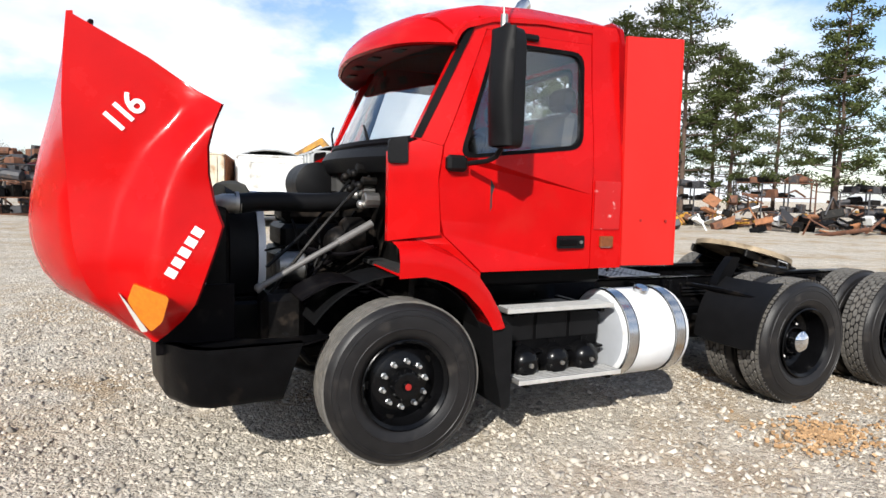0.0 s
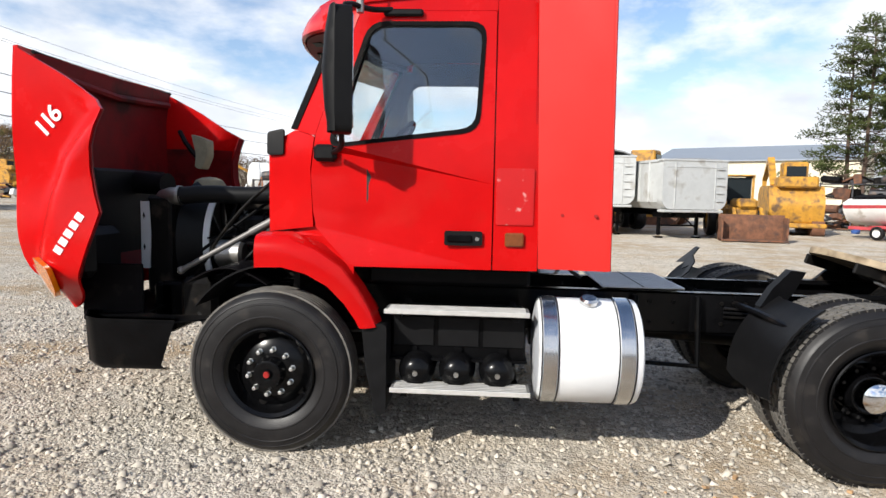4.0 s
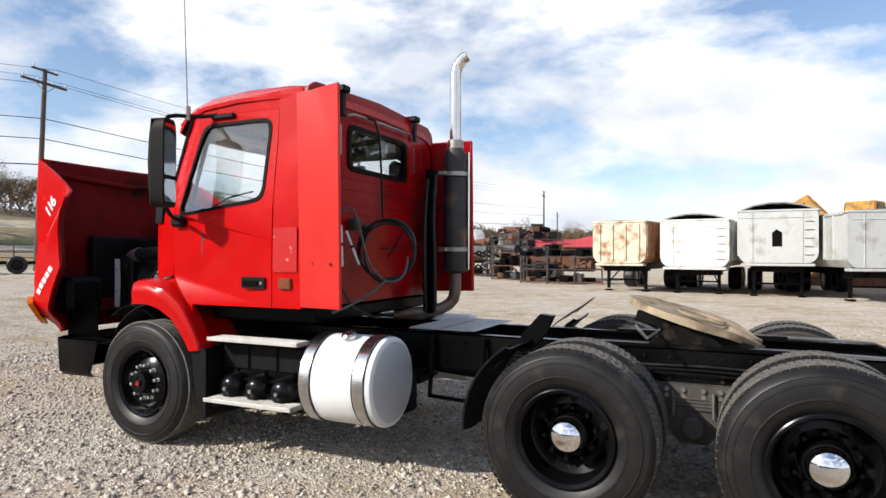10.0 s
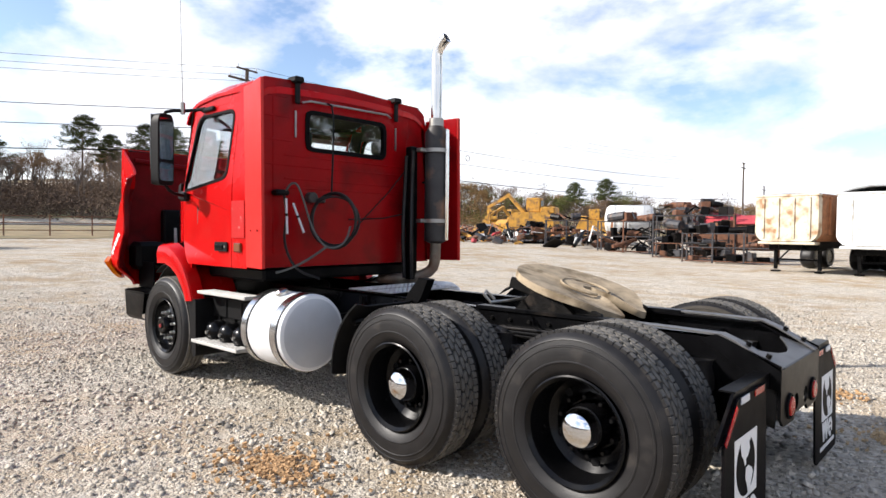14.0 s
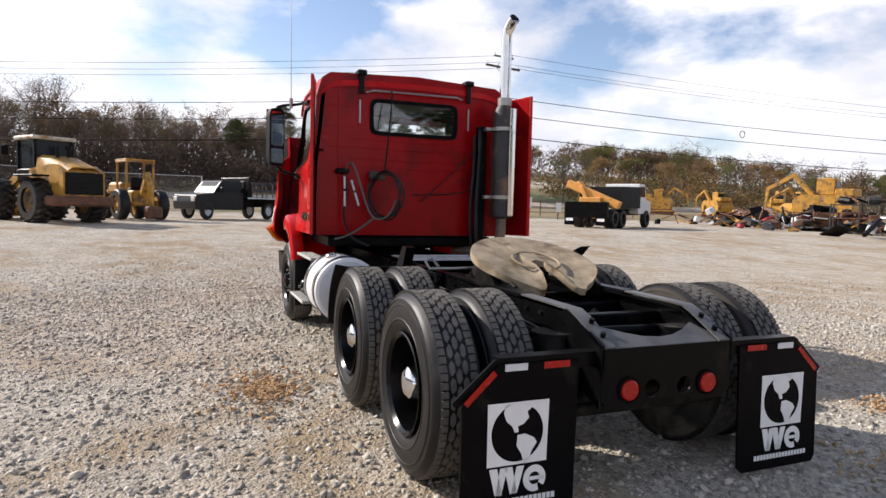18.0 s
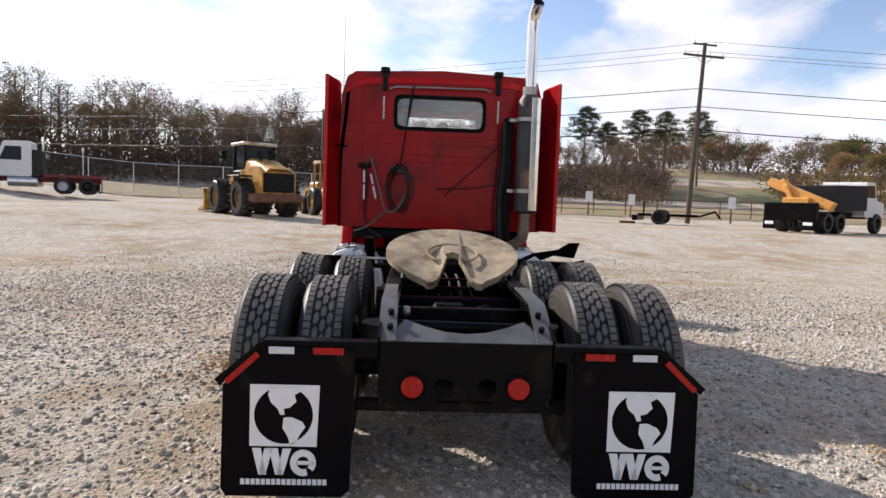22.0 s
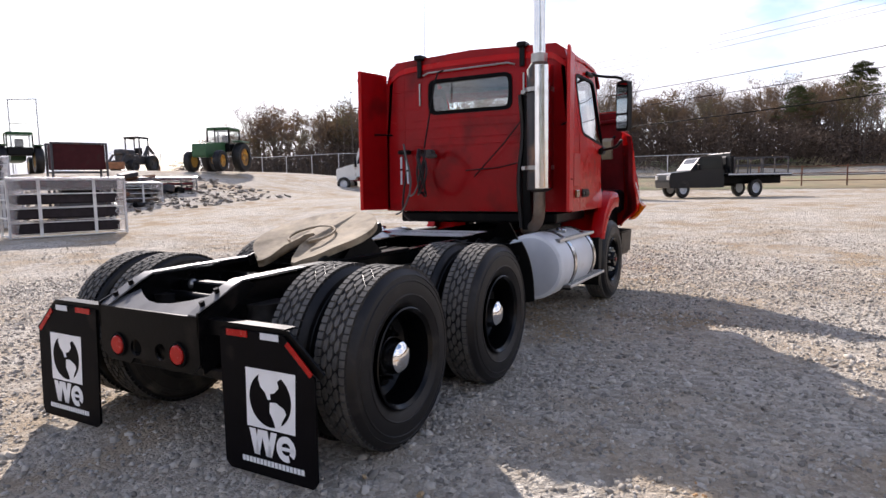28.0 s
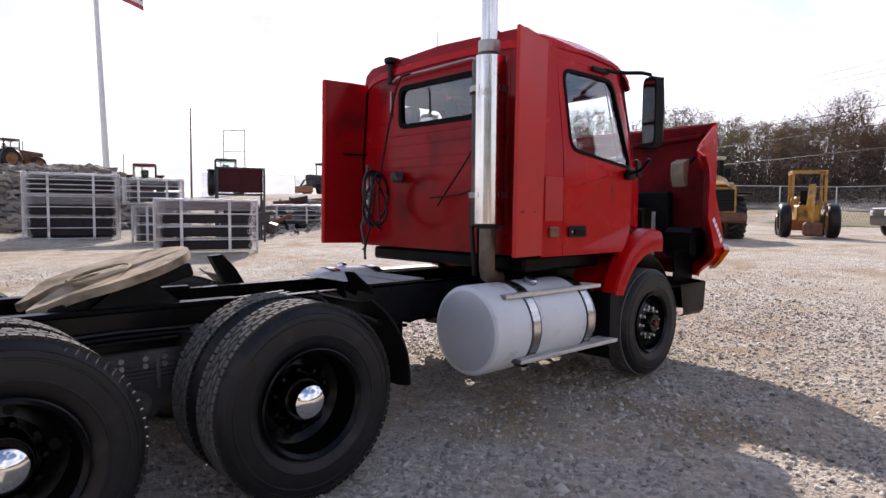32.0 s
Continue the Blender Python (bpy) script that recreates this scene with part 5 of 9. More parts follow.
# tanks, steps, boxes
def tank(x0, x1, straps):
    s = part("fuel_tank", Shape().lathe([(x0, 0.285), (x0 + 0.012, 0.312), (x0 + 0.03, 0.32), (x1 - 0.03, 0.32), (x1 - 0.012, 0.312), (x1, 0.285)], (0, 0, 0), axis="x", seg=48), TANK, TRUCK, "round white aluminium fuel tank")
    for e, xx in ((-1, x0), (1, x1)):
        part("tank_end", Shape().lathe([(xx + e * 0.0, 0.284), (xx + e * 0.012, 0.22), (xx + e * 0.018, 0.0)], axis="x", seg=40), TANK_END, s, "dull tank end")
    for xs in straps:
        part("tank_strap", Shape().lathe([(xs - 0.04, 0.322), (xs - 0.04, 0.328), (xs + 0.04, 0.328), (xs + 0.04, 0.322)], axis="x", seg=48, closed=True), STAINLESS, s, "bright steel tank strap")
        for e in (-0.052, 0.046):
            part("strap_rubber", Shape().lathe([(xs + e, 0.321), (xs + e, 0.325), (xs + e + 0.006, 0.325), (xs + e + 0.006, 0.321)], axis="x", seg=40, closed=True), FLAP, s)
        part("tank_bracket", Shape().box(xs - 0.05, xs + 0.05, 0.25, 0.47, -0.30, 0.12, 0.01), BLACK, s)
    part("filler_cap", Shape().cyl(((x0 + x1) / 2, -0.10, 0.30), ((x0 + x1) / 2, -0.115, 0.345), 0.055, seg=20, bevel=0.012), STAINLESS, s)
    return s


TZ = 0.665
lt = tank(-1.905, -1.30, (-1.84, -1.40))
lt.matrix_world = Matrix.Translation((0, -0.885, TZ))
rt = tank(1.40, 2.55, (2.46, 1.80))
rt.matrix_world = pose(0, 0.885, TZ, 0, 0, 180)
for s, x0, x1, xl0, xl1 in ((-1, -2.82, -1.96, -2.77, -1.95), (1, -2.70, -1.55, -2.83, -1.62)):
    for z, a, b, yy in ((0.925, x0, x1, 1.125), (0.475, xl0, xl1, 1.21)):
        st = part("step", Shape().box(a, b, s * (yy - 0.17), s * yy, z - 0.03, z, 0.006), STEP_TOP, TRUCK, "ribbed aluminium step with a bright front lip")
        part("step_lip", Shape().box(a, b, s * yy, s * (yy + 0.008), z - 0.026, z + 0.004, 0.003), STEP, st)
        part("step_ribs", (lambda q: [q.box(a + 0.02, b - 0.02, s * (yy - 0.15 + 0.03 * k), s * (yy - 0.14 + 0.03 * k), z, z + 0.004) for k in range(5)] and q)(Shape()), STEP, st)
        for xx in (a + 0.08, b - 0.08):
            part("step_bracket", Shape().box(xx - 0.02, xx + 0.02, s * 0.55, s * (yy - 0.02), z - 0.06, z - 0.03, 0.005), BLACK, st)
bb = part("battery_box", Shape().box(-2.80, -1.97, -0.98, -0.62, 0.58, 0.885, 0.015), BLACK, TRUCK, "black battery box")
for k in range(3):
    part("box_panel", Shape().box(-2.78 + 0.275 * k, -2.53 + 0.275 * k, -0.99, -0.98, 0.68, 0.86, 0.004), PLASTIC, bb)
    part("box_latch", Shape().box(-2.68 + 0.275 * k, -2.63 + 0.275 * k, -1.0, -0.985, 0.64, 0.68, 0.004), BLACK, bb)
part("box_shelf", Shape().box(-2.80, -1.96, -1.03, -0.62, 0.595, 0.61, 0.003), BLACK, bb)
for x in (-2.63, -2.385, -2.14):
    a = part("air_tank", Shape().lathe([(-1.13, 0.0), (-1.125, 0.05), (-1.10, 0.085), (-1.06, 0.105), (-1.0, 0.112), (-0.62, 0.112)], (x, 0, 0.545), axis="y", seg=24), BLACK_GLOSS, TRUCK, "black domed air tank end")
    part("tank_fitting", Shape().cyl((x, -1.125, 0.545), (x, -1.145, 0.545), 0.016, seg=8), STEEL, a)
part("step_frame", Shape().tube([(-2.84, -1.0, 0.62), (-2.86, -1.08, 0.45), (-1.97, -1.08, 0.44)], 0.018), BLACK, TRUCK)

# bumper
bz0, bz1 = 0.485, 0.81
path = [(-4.13, -1.10), (-4.62, -1.115), (-4.72, -1.05), (-4.83, -0.85), (-4.89, -0.45), (-4.90, 0.0), (-4.89, 0.45), (-4.83, 0.85), (-4.72, 1.05), (-4.62, 1.115), (-4.13, 1.10)]
rows = []
for dz, inset in ((bz1, 0.06), (bz1, 0.0), (bz0 + 0.04, 0.015), (bz0, 0.05), (bz0, 0.09)):
    row = []
    for i, (x, y) in enumerate(path):
        c = Vector((-4.1, 0))
        d = (Vector((x, y)) - c)
        k = 1 - inset / d.length
        end = i in (0, len(path) - 1)
        row.append((c.x + d.x * k - (0.10 if end and dz < 0.6 else 0.0), c.y + d.y * k, dz))
    rows.append(row)
part("bumper", Shape().sheet(rows, (0.015, 0, 0)), BLACK, TRUCK, "black front bumper", angle=40)
part("bumper_step", Shape().sheet([[(x, y, 0.80) for x, y in path], [(max(x + 0.30, -4.45), y * 0.8, 0.80) for x, y in path]], (0, 0, -0.012)), BLACK, TRUCK)
part("front_crossmember", Shape().box(-4.55, -4.40, -0.55, 0.55, 0.60, 0.95, 0.02), BLACK, TRUCK)


# ---- hood, tilted open ----
HOOD_Z = [2.492, 2.30, 2.08, 1.97, 1.86, 1.72, 1.58, 1.46, 1.36, 1.26, 1.16, 1.06, 0.96, 0.88, 0.835]
HOOD_FRONT = [-5.232, -5.25, -5.262, -5.262, -5.26, -5.25, -5.242, -5.235, -5.225, -5.205, -5.17, -5.105, -5.005, -4.915, -4.87]
HOOD_REAR = [-5.228, -4.87, -4.54, -4.585, -4.612, -4.61, -4.585, -4.545, -4.575, -4.61, -4.645, -4.68, -4.735, -4.80, -4.855]


def hood_y(u, v):
    """Half width of the tilted hood: a flat side that flares into the wheel arch behind the shoulder line."""
    shoulder = float(np.interp(v, [0.84, 1.21, 1.56, 1.80, 1.94, 2.03, 2.14], [-5.0, -5.01, -4.95, -4.85, -4.74, -4.67, -4.63]))
    y = 0.905 + 0.06 * min(1.0, max(0.0, (u + 5.26) / 0.45)) + 0.165 * ramp(shoulder - 0.09, shoulder + 0.15, u) * ramp(2.35, 2.05, v)
    return y + 0.05 * ramp(1.7, 1.2, v) - 0.24 * ramp(1.1, 0.835, v)


nose = []
for x, z in zip(HOOD_FRONT, HOOD_Z):
    crown = 0.05 + 0.255 * ramp(2.5, 1.35, z) * (1 - 0.35 * ramp(1.1, 0.84, z))
    nose.append([(x - crown * (1 - t * t), (hood_y(x, z) - 0.002) * t, z) for t in [-1 + k / 8 for k in range(17)]])
hood = part("hood", Shape().sheet(nose, (0.03, 0, 0.005)), RED, TRUCK, "red fibreglass hood tilted forward", angle=60)
for s in (-1, 1):
    def at(u, v, w, s=s):
        return (u, s * (hood_y(u, v) - w), v)
    rows = []
    for i in range(3 * len(HOOD_Z) - 2):
        j, q = divmod(i, 3)
        z, a, b = (w[j] + (w[min(j + 1, len(w) - 1)] - w[j]) * q / 3 for w in (HOOD_Z, HOOD_FRONT, HOOD_REAR))
        rows.append([at(a + (b - a) * k / 30, z, 0.0) for k in range(31)])
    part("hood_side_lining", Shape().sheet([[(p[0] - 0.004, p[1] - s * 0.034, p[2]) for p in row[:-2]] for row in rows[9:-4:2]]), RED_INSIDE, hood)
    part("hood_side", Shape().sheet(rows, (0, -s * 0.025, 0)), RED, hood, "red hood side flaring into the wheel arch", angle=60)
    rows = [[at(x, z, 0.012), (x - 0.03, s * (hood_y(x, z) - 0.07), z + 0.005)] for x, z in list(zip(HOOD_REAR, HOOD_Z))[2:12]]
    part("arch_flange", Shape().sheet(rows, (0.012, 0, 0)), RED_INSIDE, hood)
    # corner lamp
    spots = [(u, v) for u in (-5.02, -4.97, -4.92, -4.87, -4.83) for v in (0.97, 1.02, 1.07, 1.12, 1.16) if abs((u + 4.93) * 0.9 - (v - 1.07)) < 0.13]
    fit = np.linalg.lstsq(np.array([(1, u, v) for u, v in spots]), np.array([hood_y(u, v) for u, v in spots]), rcond=None)[0]
    lift = max(hood_y(u, v) - fit @ (1, u, v) for u, v in spots) - 0.035
    lp = lambda u, v, w, s=s, fit=fit, lift=lift: (u, s * (float(fit @ (1, u, v)) + lift + w), v)
    part("corner_lamp", Shape().plate(rounded([(-4.955, 1.185), (-4.800, 1.125), (-4.830, 0.985), (-4.880, 0.925), (-4.930, 0.985), (-4.985, 1.09)], 0.015), (), 0.0, 0.048, lp), AMBER, hood, "amber corner lamp")
    part("side_headlamp", Shape().plate(rounded([(-5.025, 1.13), (-4.992, 1.085), (-4.895, 0.925), (-4.925, 0.915)], 0.01), (), 0.0, 0.046, lp), CLEAR, hood, "pale headlamp lens edge")
    # maker's badge as plain bars along the slope
    for k in range(5):
        t0 = k / 5
        u, v = -4.775 + 0.155 * t0, 1.20 + 0.25 * t0
        part("badge_bar", Shape().plate([(u, v), (u + 0.022, v + 0.036), (u + 0.022 - 0.045, v + 0.036 + 0.028), (u - 0.045, v + 0.028)], (), 0.0, 0.003, lambda a, b, w, at=at: at(a, b, -0.003 - w)), WHITE_PRINT, hood)
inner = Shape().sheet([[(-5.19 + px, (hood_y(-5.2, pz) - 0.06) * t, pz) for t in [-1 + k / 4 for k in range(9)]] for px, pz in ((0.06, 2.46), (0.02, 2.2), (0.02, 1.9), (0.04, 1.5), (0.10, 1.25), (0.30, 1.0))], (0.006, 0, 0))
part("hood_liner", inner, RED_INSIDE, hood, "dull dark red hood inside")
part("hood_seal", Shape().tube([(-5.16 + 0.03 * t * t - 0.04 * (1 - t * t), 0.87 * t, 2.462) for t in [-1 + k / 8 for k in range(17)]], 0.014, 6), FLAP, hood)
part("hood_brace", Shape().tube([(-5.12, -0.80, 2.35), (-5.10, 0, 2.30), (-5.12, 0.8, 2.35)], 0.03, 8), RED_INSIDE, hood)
part("air_duct", Shape().cyl((-5.10, 0.05, 1.66), (-4.74, -0.02, 1.64), 0.09, 0.08, 20).cyl((-4.74, -0.02, 1.64), (-4.70, -0.03, 1.64), 0.088, seg=20), PLASTIC, hood, "black intake duct in the hood")
part("filter_housing", Shape().plate(rounded([(-4.84, 2.09), (-4.70, 2.04), (-4.70, 1.90), (-4.75, 1.78), (-4.81, 1.80), (-4.80, 1.92)], 0.02), (), 0.66, 0.80, at=lambda u, v, w: (u, w, v)), CANVAS, hood, "dusty tan filter box")
part("filter_hose", Shape().tube([(-5.0, 0.78, 2.12), (-4.92, 0.72, 2.02), (-4.86, 0.72, 1.94), (-4.78, 0.74, 1.84)], 0.022, 8, 2), PLASTIC, hood)
part("headlamp_bowl", Shape().box(-5.05, -4.75, -0.92, -0.55, 1.02, 1.35, 0.05), PLASTIC, hood)
part("headlamp_bowl", Shape().box(-5.05, -4.75, 0.55, 0.92, 1.02, 1.35, 0.05), PLASTIC, hood)
part("grille_back", Shape().box(-5.10, -4.98, -0.50, 0.50, 1.10, 1.75, 0.02), PLASTIC, hood)
txt = bpy.data.curves.new("fleet_number", "FONT")
txt.body, txt.size, txt.extrude, txt.offset, txt.align_x = "116", 0.162, 0.002, 0.003, "CENTER"
tmp = bpy.data.objects.new("fleet_number", txt)
txt.space_character = 0.80
num_me = bpy.data.meshes.new_from_object(tmp)
bpy.data.objects.remove(tmp)
num_me.materials.clear()
num_me.materials.append(WHITE_PRINT)
d0, d1 = Vector((0.155, 0.168)).normalized(), Vector((-0.168, 0.155)).normalized()
for vert in num_me.vertices:
    p = Vector((-4.950, 1.985)) + d0 * vert.co.x + d1 * vert.co.y
    vert.co = (p.x, -hood_y(p.x, p.y) - 0.007 - vert.co.z, p.y)
num = new("fleet_number", num_me)
num.parent = hood
tagged(num, "white fleet number 116")

# ---- engine bay ----
part("radiator", Shape().box(-4.62, -4.44, -0.50, 0.50, 0.86, 1.56, 0.02), GREASE, TRUCK, "black radiator core")
for s in (-1, 1):
    part("radiator_bracket", Shape().plate([(-4.64, 1.05), (-4.58, 1.05), (-4.57, 1.30), (-4.58, 1.52), (-4.64, 1.52)], [[(-4.62 + 0.012 * math.cos(a), 1.42 + 0.03 * math.sin(a)) for a in (0, 1.57, 3.14, 4.71)], [(-4.62 + 0.012 * math.cos(a), 1.2 + 0.03 * math.sin(a)) for a in (0, 1.57, 3.14, 4.71)]], s * 0.52, s * 0.53, at=lambda u, v, w: (u, w, v)), TANK_END, TRUCK)
part("fan_shroud", Shape().lathe([(-4.43, 0.46), (-4.30, 0.40), (-4.24, 0.39), (-4.24, 0.375), (-4.30, 0.385), (-4.42, 0.44)], (0, 0, 1.22), axis="x", seg=36, closed=True), PLASTIC, TRUCK)
part("shroud_ring", Shape().lathe([(-4.25, 0.402), (-4.25, 0.418), (-4.205, 0.418), (-4.205, 0.402)], (0, 0, 1.22), axis="x", seg=48, closed=True), TANK, TRUCK, "bright shroud ring")
fan = Shape()
for k in range(8):
    fan.box(-0.012, 0.012, -0.06, 0.06, 0.08, 0.36, 0.004, m=Matrix.Translation((-4.28, 0, 1.22)) @ Matrix.Rotation(k * math.pi / 4, 4, "X") @ Matrix.Rotation(0.5, 4, "Z"))
part("fan", fan.cyl((-4.33, 0, 1.22), (-4.15, 0, 1.22), 0.09, seg=20), GREASE, TRUCK)
eng = part("engine_block", Shape().box(-4.12, -3.0, -0.30, 0.30, 0.62, 1.25, 0.04), GREASE, TRUCK, "oily black diesel engine")
part("cylinder_head", Shape().box(-4.08, -3.1, -0.24, 0.24, 1.25, 1.42, 0.03), GREASE, eng)
part("valve_cover", Shape().box(-4.06, -3.12, -0.18, 0.18, 1.42, 1.60, 0.05), GREASE, eng)
part("oil_pan", Shape().box(-4.0, -3.2, -0.24, 0.24, 0.42, 0.62, 0.05), GREASE, eng)
part("alternator", Shape().cyl((-4.15, -0.38, 1.15), (-3.95, -0.38, 1.15), 0.10, seg=20, bevel=0.02), STEEL, eng)
part("turbocharger", Shape().cyl((-3.72, -0.42, 1.36), (-3.55, -0.42, 1.36), 0.12, seg=20, bevel=0.03).ball((-3.72, -0.42, 1.30), 0.12), GREASE, eng)
part("compressor", Shape().box(-3.92, -3.72, -0.44, -0.28, 0.86, 1.10, 0.03), GREASE, eng)
for k in range(6):
    part("injector_line", Shape().tube([(-4.0 + 0.15 * k, -0.20, 1.45), (-4.0 + 0.15 * k, -0.30, 1.42), (-3.98 + 0.15 * k, -0.33, 1.25), (-3.9, -0.36, 1.10)], 0.008, 5, 1), GREASE, eng)
part("intake_pipe", Shape().tube([(-4.40, -0.46, 1.56), (-4.2, -0.44, 1.58), (-3.95, -0.42, 1.57), (-3.72, -0.40, 1.58), (-3.62, -0.38, 1.60)], 0.062, 16, 1), PLASTIC, TRUCK, "black intake pipe")
part("tan_dome", Shape().lathe([(1.56, 0.135), (1.63, 0.13), (1.68, 0.10), (1.70, 0.05), (1.705, 0.0)], (-4.38, 0.0, 0), axis="z", seg=24), CANVAS, TRUCK, "dusty tan dome behind the intake pipe")
part("pipe_elbow", Shape().tube([(-4.56, -0.40, 1.50), (-4.50, -0.44, 1.56), (-4.36, -0.46, 1.56)], 0.060, 16, 1), STEEL, TRUCK, "bare metal pipe elbow")
part("hose_clamp", Shape().lathe([(-4.40, 0.066), (-4.40, 0.070), (-4.38, 0.070), (-4.38, 0.066)], (0, -0.455, 1.565), axis="x", seg=18, closed=True), STEEL, TRUCK)
part("hood_strut", Shape().cyl((-4.28, -0.66, 1.065), (-3.72, -0.66, 1.375), 0.019, seg=12).cyl((-3.80, -0.66, 1.33), (-3.58, -0.66, 1.45), 0.027, seg=12).ball((-4.29, -0.66, 1.06), 0.028), STRUT, TRUCK, "pale grey hood strut")
part("air_cleaner", Shape().lathe([(-0.22, 0.0), (-0.22, 0.10), (-0.19, 0.17), (0.22, 0.17), (0.22, 0.0)], (-3.70, 0.5, 1.70), axis="y", seg=32), PLASTIC, TRUCK, "black round air cleaner")
part("coolant_tank", Shape().box(-3.60, -3.45, 0.1, 0.45, 1.62, 1.85, 0.03), GREY_TRIM, TRUCK)
for k, (y, z) in enumerate(((-0.62, 1.72), (-0.5, 1.80), (-0.66, 1.60), (-0.42, 1.70), (-0.3, 1.78), (-0.56, 1.66))):
    part("firewall_fitting", Shape().cyl((-3.54, y, z), (-3.64, y, z), 0.03 + 0.01 * (k % 3), seg=10, bevel=0.006).ball((-3.65, y + 0.02, z - 0.03), 0.03), (GREASE, GREASE, STEEL)[k % 3], TRUCK)
rng = random.Random(4)
for k in range(12):
    a = Vector((-3.58, rng.uniform(-0.7, 0.2), rng.uniform(1.1, 1.8)))
    b = Vector((rng.uniform(-4.4, -3.8), rng.uniform(-0.62, -0.3), rng.uniform(0.75, 1.45)))
    c = (a + b) / 2 + Vector((0, rng.uniform(-0.1, 0.02), rng.uniform(-0.15, 0.08)))
    part("engine_hose", Shape().tube([a, c, b], rng.choice((0.008, 0.012, 0.018)), 6, 2), rng.choice((PLASTIC, GREASE, GREASE, FLAP)), TRUCK)
part("frame_horn", Shape().box(-4.5, -3.6, -0.55, -0.42, 0.70, 0.96, 0.02), BLACK, TRUCK)
part("steering_box", Shape().box(-4.28, -4.02, -0.72, -0.46, 0.72, 1.02, 0.04), GREASE, TRUCK)
part("steering_arm", Shape().tube([(-4.15, -0.70, 0.78), (-4.0, -0.74, 0.60), (-3.5, -0.72, 0.55)], 0.025, 8), GREASE, TRUCK)
part("bay_shelf", Shape().sheet([[(-4.10 + 0.02 * i, -0.98 + 0.05 * j, 1.03 + 0.10 * math.sin(math.pi * i / 26)) for j in range(9)] for i in range(27)], (0, 0, -0.01)), FLAP, TRUCK, "black splash shield over the front wheel")


# ---- materials of the yard ----
YELLOW = material("machine_yellow", (0.47, 0.235, 0.026), 0.55, 0, 0.25, 3, 0.05, 40, dirt=(0.12, 0.07, 0.035), dirt_amount=0.34, dirt_scale=3.2)
YELLOW_DULL = material("dusty_yellow_rim", (0.26, 0.145, 0.035), 0.75, 0, 0.3, 5, dirt=(0.09, 0.06, 0.04), dirt_amount=0.4)
ORANGE = material("crane_orange", (0.66, 0.30, 0.06), 0.5, 0, 0.12, 3, dirt=(0.30, 0.17, 0.06), dirt_amount=0.12)
GREEN = material("tractor_green", (0.022, 0.085, 0.030), 0.5, 0, 0.15, 4)
RUST = material("rusty_steel", (0.15, 0.065, 0.035), 0.85, 0, 0.4, 5, 0.15, 40, dirt=(0.07, 0.04, 0.03), dirt_amount=0.3)
RUST_LIGHT = material("orange_rust", (0.30, 0.13, 0.06), 0.85, 0, 0.35, 5, 0.1, 40)
WHITE = material("dusty_white_paint", (0.66, 0.66, 0.64), 0.5, 0, 0.08, 2, dirt=(0.35, 0.32, 0.27), dirt_amount=0.14, dirt_scale=2)
CREAM = material("weathered_cream_paint", (0.58, 0.52, 0.40), 0.6, 0, 0.15, 2, dirt=(0.30, 0.16, 0.07), dirt_amount=0.36, dirt_scale=2.6)
SILVER = material("weathered_aluminium_body", (0.52, 0.53, 0.52), 0.5, 0.35, 0.1, 2, 0.04, 20, dirt=(0.33, 0.31, 0.28), dirt_amount=0.18, dirt_scale=2)
TARP = material("grey_tarpaulin", (0.26, 0.265, 0.27), 0.8, 0, 0.2, 6, 0.1, 30)
TARP_RED = material("red_tarpaulin", (0.42, 0.05, 0.06), 0.7, 0, 0.2, 5, 0.1, 30)
BLUE = material("blue_tarpaulin", (0.03, 0.08, 0.26), 0.6, 0, 0.25, 5)
DARK_STEEL = material("dark_shelf_steel", (0.045, 0.045, 0.05), 0.6, 0.2, 0.3, 6, dirt=(0.14, 0.09, 0.06), dirt_amount=0.2)
PALE_PIPE = material("galvanised_tube", (0.56, 0.57, 0.58), 0.45, 0.4, 0.1, 8)
WRAP = material("grey_wrapped_panel", (0.026, 0.021, 0.024), 0.5, 0, 0.3, 6, 0.2, 14, spec=0.15)
MAROON = material("maroon_bin_paint", (0.045, 0.007, 0.009), 0.6, 0, 0.3, 3, 0.04, 20, dirt=(0.03, 0.016, 0.014), dirt_amount=0.2, spec=0.15)
DARK_RED = material("dark_red_steel", (0.16, 0.02, 0.02), 0.6, 0, 0.25, 4)
DARK_GLASS = material("dark_vehicle_glass", (0.015, 0.02, 0.023), 0.12, 0, 0.1, 3, rough_var=0.03, spec=0.14)
CAR_BLACK = material("black_vehicle_paint", (0.007, 0.008, 0.010), 0.35, 0, 0.1, 4, coat=0.05, spec=0.25)
BOX_BLACK = material("dull_black_box_paint", (0.010, 0.010, 0.011), 0.6, 0, 0.2, 4, spec=0.12)
WOOD = material("weathered_pole_wood", (0.085, 0.062, 0.048), 0.9, 0, 0.3, 10, 0.2, 60)
BARK = material("grey_brown_bark", (0.115, 0.09, 0.072), 0.95, 0, 0.3, 5, 0.2, 20)
PINE_BARK = material("pine_bark", (0.10, 0.065, 0.048), 0.95, 0, 0.3, 5, 0.2, 20)
DRY_GRASS = material("dry_winter_grass", (0.22, 0.165, 0.085), 0.95, 0, 0.3, 0.6, 0.3, 6, dirt=(0.13, 0.16, 0.06), dirt_amount=0.3, dirt_scale=0.12)
ASPHALT = material("road_asphalt", (0.09, 0.09, 0.09), 0.9, 0, 0.2, 3)
WALL_CREAM = material("cream_sheet_metal", (0.62, 0.56, 0.42), 0.6, 0, 0.05, 2)
ROOF_GREY = material("grey_sheet_roof", (0.25, 0.28, 0.32), 0.5, 0.2, 0.08, 2)


